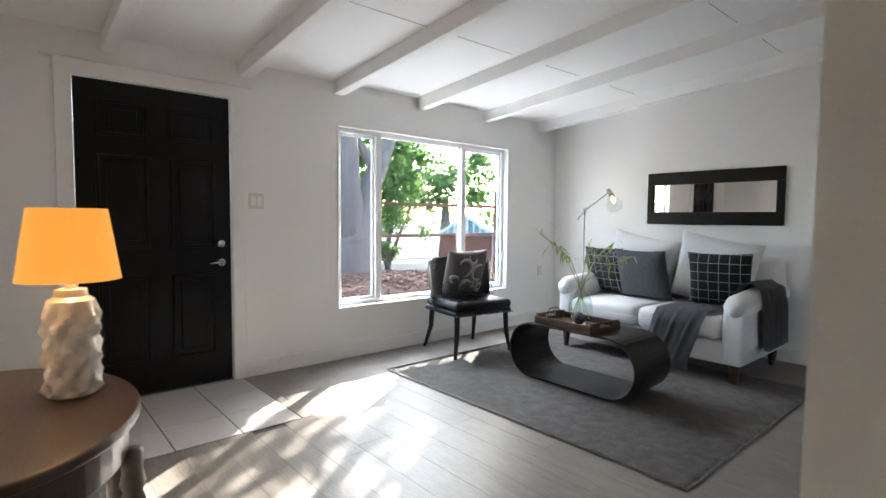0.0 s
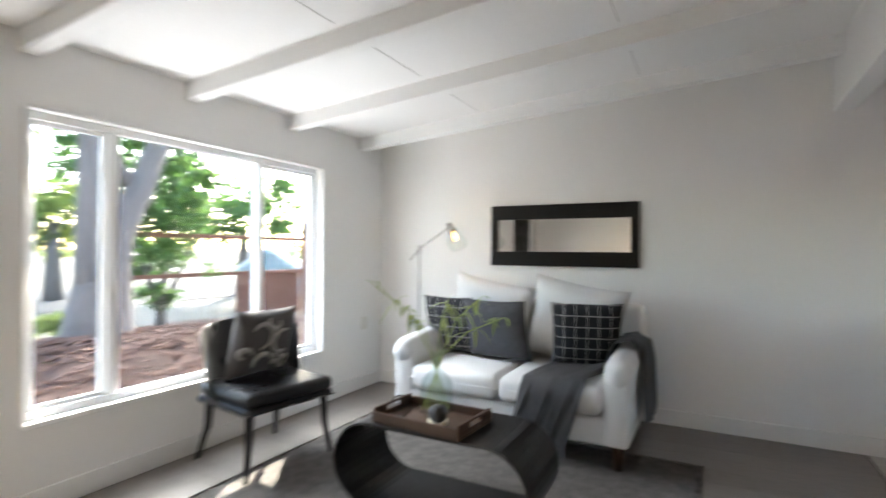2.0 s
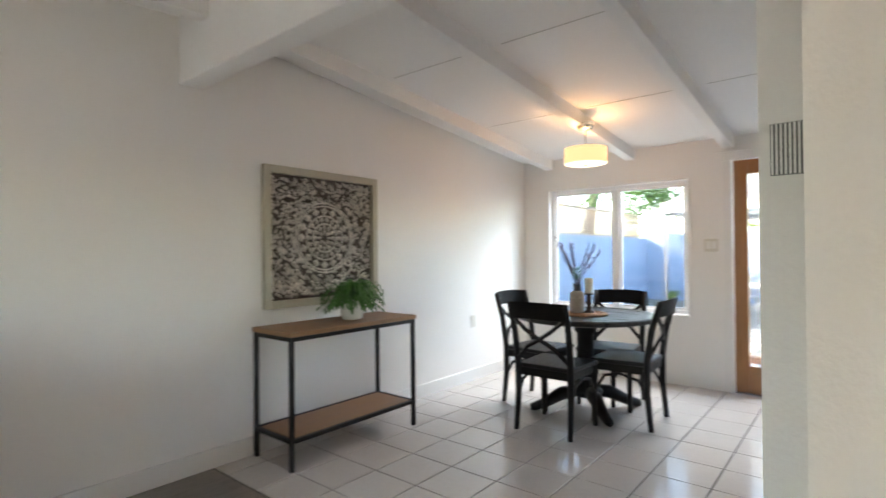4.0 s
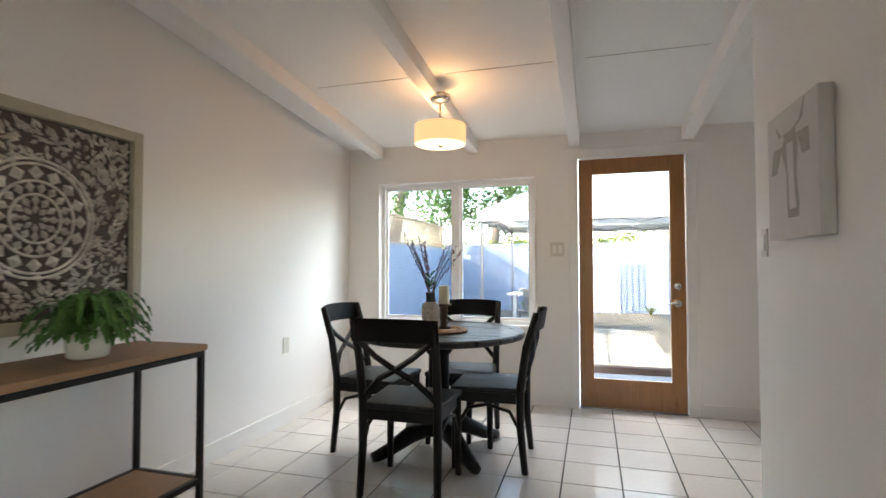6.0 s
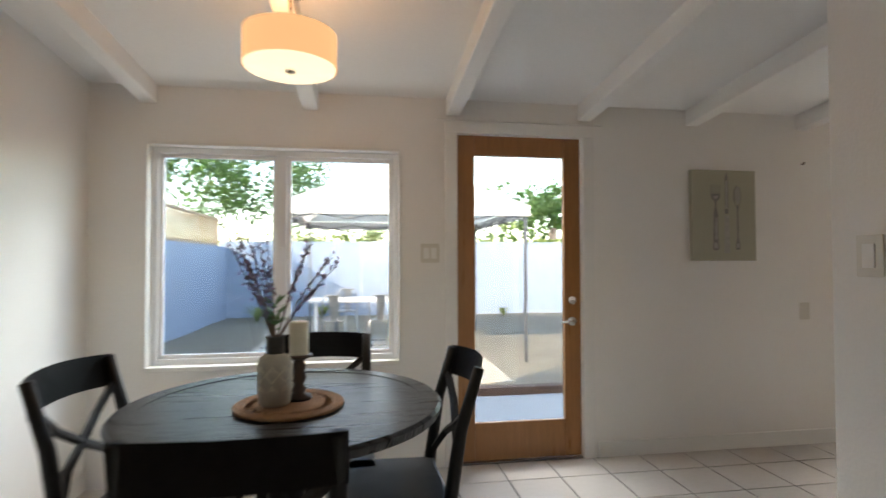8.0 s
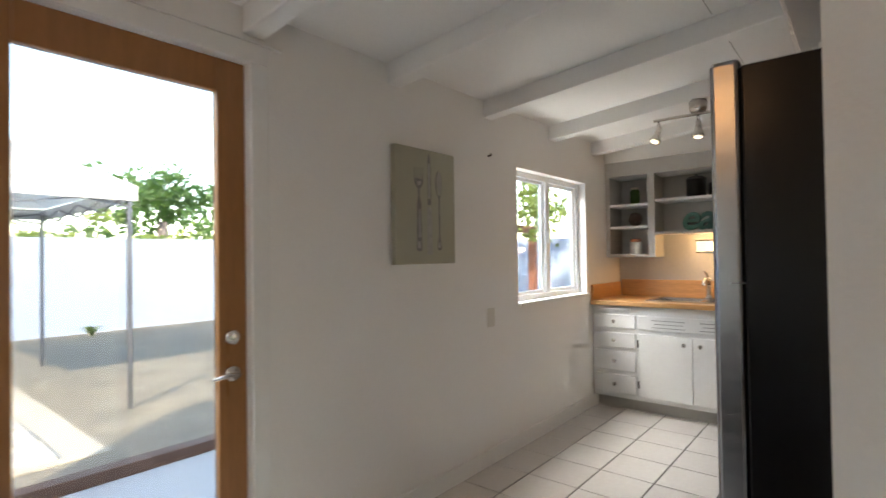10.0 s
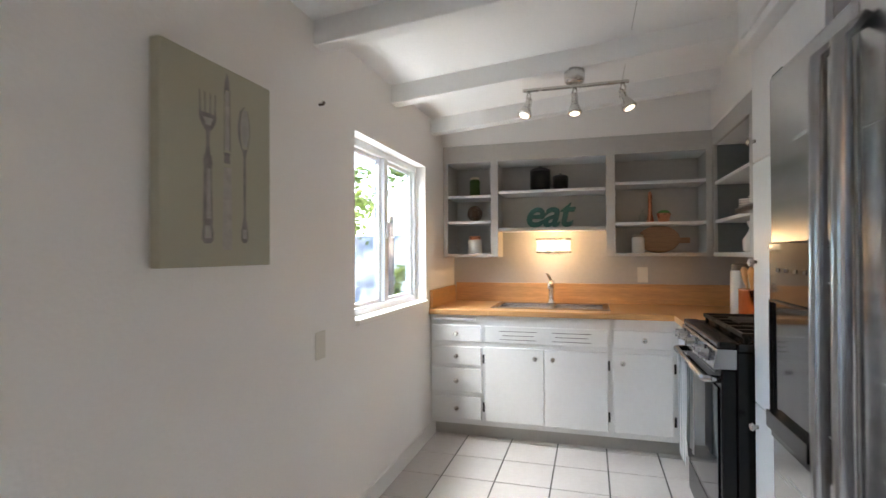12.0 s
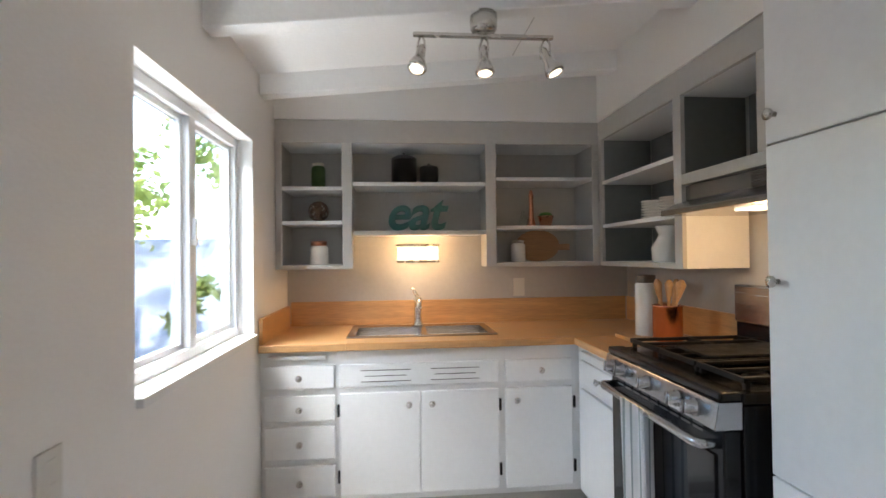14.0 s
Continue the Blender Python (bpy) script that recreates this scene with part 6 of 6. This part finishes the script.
tent = thing("canopy_tent", "white pop-up canopy tent with a grey metal frame", "canopy", 2.1, 12.6, -0.12)
W = 1.6
for x in (-W, W):
    for y in (-W, W):
        Shape().box(x - 0.02, y - 0.02, 0, x + 0.02, y + 0.02, 2.1).put("pole", TENTMETAL, tent)
s = Shape()
for a, b in (((-W, -W), (W, -W)), ((W, -W), (W, W)), ((W, W), (-W, W)), ((-W, W), (-W, -W))):
    A3, B3 = Vector((*a, 0)), Vector((*b, 0))
    for k in range(4):
        p, q = A3.lerp(B3, k / 4), A3.lerp(B3, (k + 1) / 4)
        s.bar(p + Vector((0, 0, 1.93)), q + Vector((0, 0, 2.07)), 0.015, 0.02).bar(p + Vector((0, 0, 2.07)), q + Vector((0, 0, 1.93)), 0.015, 0.02)
s.put("truss", TENTMETAL, tent)
s = Shape()
apex = (0, 0, 3.05)
cor = [(-W - .05, -W - .05, 2.14), (W + .05, -W - .05, 2.14), (W + .05, W + .05, 2.14), (-W - .05, W + .05, 2.14)]
fs = []
for k in range(4):
    a, b = cor[k], cor[(k + 1) % 4]
    fs.append(s.bm.faces.new([s.bm.verts.new(q) for q in (a, b, apex)]))
bmesh.ops.solidify(s.bm, geom=fs, thickness=0.006)
s.put("roof_cloth", TENT, tent)
V = W + 0.055
for x0, y0, x1, y1 in ((-V, -V, V, -V + 0.008), (-V, V - 0.008, V, V), (-V, -V + 0.009, -V + 0.008, V - 0.009), (V - 0.008, -V + 0.009, V, V - 0.009)):
    Shape().box(x0, y0, 1.99, x1, y1, 2.135).put("valance", TENT, tent)

ot = thing("patio_table", "white rectangular patio table", "table", 1.35, 13.2, -0.12)
Shape().box(-0.75, -0.4, 0.70, 0.75, 0.4, 0.74).put("top", WHITEPAINT, ot, 0.008)
for x in (-0.65, 0.65):
    Shape().box(x - 0.04, -0.3, 0, x + 0.04, 0.3, 0.05).box(x - 0.03, -0.03, 0.05, x + 0.03, 0.03, 0.70).put("leg", WHITEPAINT, ot)


def metal_chair(x, y, rz):
    c = thing("metal_patio_chair", "galvanised metal patio chair with a solid back slat", "chair", x, y, -0.12, rz, "patio chairs")
    Shape().box(-0.18, -0.18, 0.44, 0.18, 0.18, 0.46).put("seat", GALV, c, 0.008)
    for sx in (-1, 1):
        for sy in (-1, 1):
            Shape().bar((sx * 0.16, sy * 0.16, 0.45), (sx * 0.21, sy * 0.21, 0), 0.04, 0.02).put("leg", GALV, c)
    Shape().tube([(-0.17, -0.17, 0.46), (-0.18, -0.20, 0.75), (-0.12, -0.215, 0.85), (0.12, -0.215, 0.85), (0.18, -0.20, 0.75), (0.17, -0.17, 0.46)], 0.013, 8).put("back_hoop", GALV, c, 0, True)
    Shape().sheet(lambda u, v: ((u - 0.5) * (0.10 + 0.05 * v), -0.17 - 0.045 * v, 0.46 + 0.38 * v), 2, 4, 0.004).put("back_slat", GALV, c)
    return c


mc = metal_chair(1.05, 12.5, 0)
copy_thing(mc, pose(1.75, 12.5, -0.12, 0, 0, 5))
copy_thing(mc, pose(1.2, 13.95, -0.12, 0, 0, 178))
pv = built("pavement_pavers", Shape().box(-0.2, 9.9, -0.3, 3.2, 13.6, -0.113), GRAVEL, "gravel bed between pale square pavers", "pavement")
s = Shape().box(-0.2, -0.2, -0.05, 0.2, 0.2, 0.022)
pmesh = s.mesh("paver", PAVER)
for i in range(6):
    for j in range(7):
        ob = new("paver", pmesh)
        ob.parent = pv
        ob.matrix_basis = pose(0.1 + i * 0.52, 10.2 + j * 0.52, -0.11)
tr = thing("garden_trellis", "white metal garden trellis by the yard wall", "trellis", 2.55, 16.9, -0.12)
s = Shape()
for k in range(5):
    s.bar((-0.3 + k * 0.15, 0, 0), (-0.3 + k * 0.15, 0, 1.7), 0.02, 0.02)
for k in range(9):
    s.bar((-0.3, 0.012, 0.25 + k * 0.17), (0.3, 0.012, 0.25 + k * 0.17), 0.02, 0.02)
s.put("grid", WHITEPAINT, tr)


def leaves(shape, centre, spread, count, size, seed):
    """Many small leaf blades scattered in uneven clumps."""
    rnd = random.Random(seed)
    c, sp = Vector(centre), Vector(spread)
    hubs = [c + Vector((rnd.gauss(0, 0.45) * sp.x, rnd.gauss(0, 0.45) * sp.y, rnd.gauss(0, 0.45) * sp.z)) for _ in range(max(6, count // 90))]
    for _ in range(count):
        h = rnd.choice(hubs)
        p = h + Vector((rnd.gauss(0, 0.13) * sp.x, rnd.gauss(0, 0.13) * sp.y, rnd.gauss(0, 0.13) * sp.z))
        d = Vector((rnd.uniform(-1, 1), rnd.uniform(-1, 1), rnd.uniform(-1, 0.6))).normalized()
        e = d.cross(Vector((rnd.uniform(-1, 1), rnd.uniform(-1, 1), rnd.uniform(-1, 1)))).normalized()
        L = size * rnd.uniform(0.6, 1.4)
        shape.bm.faces.new([shape.bm.verts.new(q) for q in (p, p + d * L * 0.5 + e * L * 0.28, p + d * L, p + d * L * 0.5 - e * L * 0.28)])
    return shape


def tree(x, y, z, limbs, crowns, label, m=FOLIAGE, size=0.14, seed=1):
    t = thing("tree", label, "tree", x, y, z)
    s = Shape()
    for pts, rs in limbs:
        s.tube(pts, rs, 12)
    s.put("trunk", BARK, t, 0, True)
    f = Shape()
    for k, (c, sp, n) in enumerate(crowns):
        leaves(f, c, sp, n, size, seed * 50 + k)
    f.put("crown", m, t)["kind"] = "stuff"
    return t


tree(-1.2, 20.5, -0.4, [([(0, 0, 0), (0.1, 0, 2), (0.3, 0, 4)], [0.22, 0.17, 0.08])], [((0, 0, 4.3), (2.0, 1.6, 1.8), 3500), ((-1.6, 0, 3.5), (1.5, 1.2, 1.2), 1500)], "tall green tree beyond the yard wall", seed=2)
tree(-3.6, 17.0, -0.4, [([(0, 0, 0), (0.1, 0, 2), (0.5, 0, 4)], [0.25, 0.2, 0.1])], [((0.6, 0, 4.6), (1.8, 1.8, 1.6), 3500)], "dark leafy tree over the lattice fence", seed=3)
tree(9.0, 24, -0.4, [([(0, 0, 0), (0.1, 0, 3)], [0.3, 0.15])], [((0, 0, 3.6), (3.0, 2.0, 1.5), 2500)], "green tree far beyond the yard", size=0.25, seed=4)
tree(8.9, 8.9, -0.4, [([(0, 0, 0), (0.1, 0, 1.5), (0.2, 0, 2.2)], [0.10, 0.07, 0.03])], [((0.2, 0.3, 2.7), (0.9, 1.2, 0.7), 1300), ((1.0, 0.2, 1.3), (0.25, 0.3, 0.3), 260)], "bright leafy tree by the kitchen window", FOLIAGEL, 0.12, 5)
hg = thing("hedge", "bright green hedge behind the yard wall", "hedge", 2, 18.6, -0.4)
s = Shape()
for k in range(9):
    leaves(s, (-4 + k * 1.4, 0, 1.9), (1.3, 0.8, 0.65), 900, 0.13, 700 + k)
s.put("leaves", FOLIAGEL, hg)["kind"] = "stuff"
for k, (x, y) in enumerate(((-0.9, 16.4), (0.5, 16.9), (3.6, 16.9), (5.0, 16.8))):
    g = thing("grass_tuft", "dry green grass tuft by the yard wall", "plant", x, y, -0.12, 0, "tufts along the wall")
    s = Shape()
    rnd = random.Random(k)
    for _ in range(70):
        a, L = rnd.uniform(0, 6.28), rnd.uniform(0.25, 0.6) * (0.6 if k > 1 else 1)
        d = Vector((math.cos(a), math.sin(a), 0))
        e = d.cross(Vector((0, 0, 1))) * 0.012
        p = Vector((0, 0, 0))
        m_, q = d * L * 0.4 + Vector((0, 0, L * 0.6)), d * L + Vector((0, 0, L * 0.5))
        s.bm.faces.new([s.bm.verts.new(w) for w in (p - e, p + e, m_ + e, m_ - e)])
        s.bm.faces.new([s.bm.verts.new(w) for w in (m_ - e, m_ + e, q)])
    s.put("blades", FOLIAGEL, g)["kind"] = "stuff"
pf = thing("timber_pergola", "red-brown timber pergola seen through the kitchen window", "pergola", 9.0, 11.2, -0.4)
s = Shape()
for x in (-1, 1):
    for y in (-1, 1):
        s.box(x - 0.06, y - 0.06, 0, x + 0.06, y + 0.06, 2.1)
for k in range(7):
    s.box(-1.3, -1.2 + k * 0.4, 2.1, 1.3, -1.15 + k * 0.4, 2.2)
s.put("frame", REDWOOD, pf, 0.005)

# ---- front yard ----
random.seed(41)
built("ground_mulch", Shape().sheet(lambda u, v: (-7.5 + 13 * u, -0.17 - 7.0 * v, 0.12 + 0.30 * math.exp(-((v - 0.36) / 0.22) ** 2) * math.exp(-((u - 0.66) / 0.22) ** 2) - 0.38 * v * v - 0.28 * (1 - min(1, u / 0.35)) + 0.02 * noise.noise(Vector((u * 30, v * 20, 0)))), 80, 50, 0.3), MULCH, "red-brown bark mulch bed before the window", "ground")
mb = thing("bark_chips", "loose red-brown bark chips on the mulch bed", "mulch", 0, 0, 0)
s = Shape()
rnd = random.Random(5)
for _ in range(2600):
    u, v = rnd.uniform(0.42, 0.85), rnd.uniform(0.1, 0.62)
    x, y = -7.5 + 13 * u, -0.17 - 7.0 * v
    z = 0.12 + 0.30 * math.exp(-((v - 0.36) / 0.22) ** 2) * math.exp(-((u - 0.66) / 0.22) ** 2) - 0.38 * v * v - 0.28 * (1 - min(1, u / 0.35))
    L = rnd.uniform(0.03, 0.09)
    s.box(-L / 2, -L / 5, -0.008, L / 2, L / 5, 0.010, pose(x, y, z + 0.015, rnd.uniform(-35, 35), rnd.uniform(-35, 35), rnd.uniform(0, 180)))
ch_ = s.put("chips", CHIP, mb)
ch_["kind"] = mb["kind"] = "stuff"
# third crown clump is added out of view to break up the sun patch
tree(0.85, -3.0, 0.15, [([(0.2, 0, -0.3), (0.16, 0, 0.2), (0.13, 0, 0.6), (0.08, -0.02, 1.0), (-0.1, -0.08, 1.35), (-0.36, -0.12, 1.85), (-0.62, -0.2, 2.4), (-1.1, -0.3, 3.6)], [0.50, 0.35, 0.29, 0.25, 0.17, 0.15, 0.14, 0.09]),
                        ([(0.13, 0, 0.5), (0.17, 0, 1.0), (0.22, 0, 1.5), (0.24, 0, 2.3), (0.3, 0, 4.0)], [0.26, 0.22, 0.16, 0.13, 0.08]),
                        ([(-0.3, -0.1, 1.75), (-0.1, -0.3, 2.3), (0.0, -0.5, 3.2)], [0.08, 0.06, 0.03])],
     [((-0.6, -0.6, 3.9), (1.6, 1.6, 0.8), 2500), ((-1.2, -1.6, 2.3), (0.9, 0.7, 0.8), 1200), ((-3.6, -0.8, 3.9), (1.5, 1.3, 0.8), 480)], "thick forked grey tree with dark green leaves and an added unseen clump", seed=6)
tree(-1.4, -5.6, -0.2, [([(0, 0, 0), (0, 0, 0.8), (-0.2, 0, 1.6)], [0.08, 0.06, 0.03]), ([(0, 0, 0.3), (0.3, 0, 1.2), (0.5, 0.1, 2.0)], [0.06, 0.05, 0.02]), ([(0, 0, 0.3), (-0.3, 0, 1.0), (-0.6, 0.1, 1.7)], [0.05, 0.04, 0.02])],
     [((0.1, 0, 1.9), (1.0, 0.8, 0.8), 4200), ((0, 0, 0.8), (0.5, 0.5, 0.4), 500), ((0, 0, 2.7), (0.9, 0.7, 0.5), 2200)], "leafy green shrub tree in the front yard", FOLIAGE, 0.10, 7)
tree(-9.5, -13, -0.4, [([(0, 0, 0), (0, 0, 2.5)], [0.3, 0.15])], [((0, 0, 3.3), (2.6, 2.0, 1.4), 3000)], "large green tree across the street", FOLIAGE, 0.25, 8)
tree(-4.5, -16, -0.4, [([(0, 0, 0), (0, 0, 2.5)], [0.3, 0.15])], [((0, 0, 3.0), (2.6, 2.0, 1.3), 2500)], "large green tree across the street", FOLIAGEL, 0.25, 9)
sb = thing("low_shrub", "pale green low shrub behind the mulch", "shrub", 0.35, -4.5, -0.1)
s = Shape()
leaves(s, (0, 0, 0.35), (0.5, 0.4, 0.3), 900, 0.08, 77)
s.put("leaves", FOLIAGEL, sb)["kind"] = "stuff"
rf = thing("timber_fence", "red-brown timber post and rail fence", "fence", -2.6, -5.0, -0.4)
s = Shape()
for k in range(2):
    s.box(-1.72 + k * 3.8, -0.05, 0, -1.62 + k * 3.8, 0.05, 2.3)
for z in (1.2, 1.87):
    s.box(-1.62, -0.03, z, 2.08, 0.03, z + 0.07)
s.put("rails", REDWOOD, rf, 0.005)
ph = thing("playhouse", "brown timber playhouse with white windows and teal roof", "playhouse", -6.6, -8.4, -0.45, 40)
Shape().box(-1.1, -0.8, 0, 1.1, 0.8, 1.15).put("wall", REDWOOD, ph, 0.01)
s = Shape().prism([(-0.95, 1.12), (0.95, 1.12), (0.0, 1.75)], -1.2, 1.2, Matrix(((0, 0, 1, 0), (1, 0, 0, 0), (0, 1, 0, 0), (0, 0, 0, 1))))
s.put("roof", ROOFTEAL, ph, 0.01)
for a in (-0.7, 0.0, 0.7):
    Shape().box(a - 0.2, 0.80, 0.45, a + 0.2, 0.83, 0.95).put("window", WHITEPAINT, ph)
    s = Shape()
    for i in range(2):
        for j in range(2):
            s.box(a - 0.17 + i * 0.18, 0.831, 0.48 + j * 0.23, a - 0.01 + i * 0.18, 0.84, 0.69 + j * 0.23)
    s.put("window_panes", BLACKGLASS, ph)
s = Shape()
for k in range(8):
    s.bar((1.21, -0.75 + k * 0.2, 1.16), (1.21, -0.75 + k * 0.2, 1.2 + 0.5 * (1 - abs(-0.75 + k * 0.2) / 0.95)), 0.02, 0.06)
s.bar((1.21, -0.95, 1.12), (1.21, 0, 1.75), 0.03, 0.08).bar((1.21, 0.95, 1.12), (1.21, 0, 1.75), 0.03, 0.08)
s.put("gable_trim", WHITEPAINT, ph)
built("road", Shape().box(-60, -20, -0.43, 60, -12.5, -0.41), ASPHALT, "grey asphalt street beyond the front yard", "road")

# ---- floor pieces ----


def piece(name, mesh, parent, x, y, z=0.0, rz=0.0):
    ob = new(name, mesh)
    ob.parent = parent
    ob.matrix_basis = pose(x, y, z, 0, 0, rz)
    return ob


def slab(w, d, h, b=0.003):
    s = Shape()
    v = []
    for i, z in ((0, -h), (0, -b), (b, 0.0)):
        v.append([s.bm.verts.new((x, y, z)) for x, y in ((-w / 2 + i, -d / 2 + i), (w / 2 - i, -d / 2 + i), (w / 2 - i, d / 2 - i), (-w / 2 + i, d / 2 - i))])
    for a, c in zip(v, v[1:]):
        for k in range(4):
            s.bm.faces.new((a[k], a[(k + 1) % 4], c[(k + 1) % 4], c[k]))
    s.bm.faces.new(v[-1])
    return s


wood = bpy.data.objects["floor_base_wood"]
random.seed(3)
cache = {}
PW = 0.183
for i in range(28):
    x = i * PW + PW / 2
    if x > 5.1:
        break
    y = -random.uniform(0.1, 1.2)
    while y < 3.755:
        a, b = max(y, 0.001), min(y + 1.22, 3.754)
        if x > 3.72:
            a = max(a, 1.0)
        if b - a > 0.05:
            key = round(b - a, 3)
            if key not in cache:
                cache[key] = slab(PW - 0.0008, key - 0.0008, 0.007, 0.0006).mesh("plank", PLANK)
            piece("plank", cache[key], wood, x, (a + b) / 2)
        y += 1.22
piece("plank", slab(0.058, 0.998, 0.007, 0.0006).mesh("plank", PLANK), wood, 3.69, 0.5)
hall = bpy.data.objects["floor_base_hall"]
pm2 = slab(PW - 0.0015, 1.14, 0.007, 0.001).mesh("plank", PLANK)
for i in range(5):
    piece("plank", pm2, hall, 4.09 + PW * (i + 0.6), 4.33)

tb = built("floor_base_tile", Shape().box(0, 3.757, -0.1, XB + 1.06, YC, -0.003).box(XB + 1.06, 5.05, -0.1, XD, YC, -0.003), GROUT, "dark grout bed under pale floor tiles", "floor")
P = 0.3105
full = slab(P - 0.008, P - 0.008, 0.02, 0.0015).mesh("tile", TILE)
cut = {}
kx0, ky0 = 0.161 - P, 6.190 - 9 * P
for i in range(24):
    for j in range(16):
        xa, xb = kx0 + i * P, kx0 + (i + 1) * P
        ya, yb = ky0 + j * P, ky0 + (j + 1) * P
        xa, xb, ya, yb = max(xa, 0.002), min(xb, 6.2), max(ya, 3.762), min(yb, YC - 0.002)
        if xa > XB - 0.05 and yb < 5.3:
            continue
        w, d = round(xb - xa - 0.008, 3), round(yb - ya - 0.008, 3)
        if w < 0.02 or d < 0.02:
            continue
        if (w, d) not in cut:
            cut[(w, d)] = full if abs(w - P + 0.008) < 0.002 and abs(d - P + 0.008) < 0.002 else slab(w, d, 0.02, 0.0015).mesh("tile", TILE)
        piece("tile", cut[(w, d)], tb, (xa + xb) / 2, (ya + yb) / 2, 0.002)
eb = built("floor_base_entry", Shape().box(3.72, 0.001, -0.0075, 5.103, 0.995, -0.003), GROUT, "dark grout bed under the entry tiles", "floor")
em = slab(0.335, 0.325, 0.004, 0.0015).mesh("tile", TILE)
for i in range(4):
    for j in range(3):
        piece("tile", em, eb, 3.896 + i * 0.342, 0.165 + j * 0.331, 0.001)
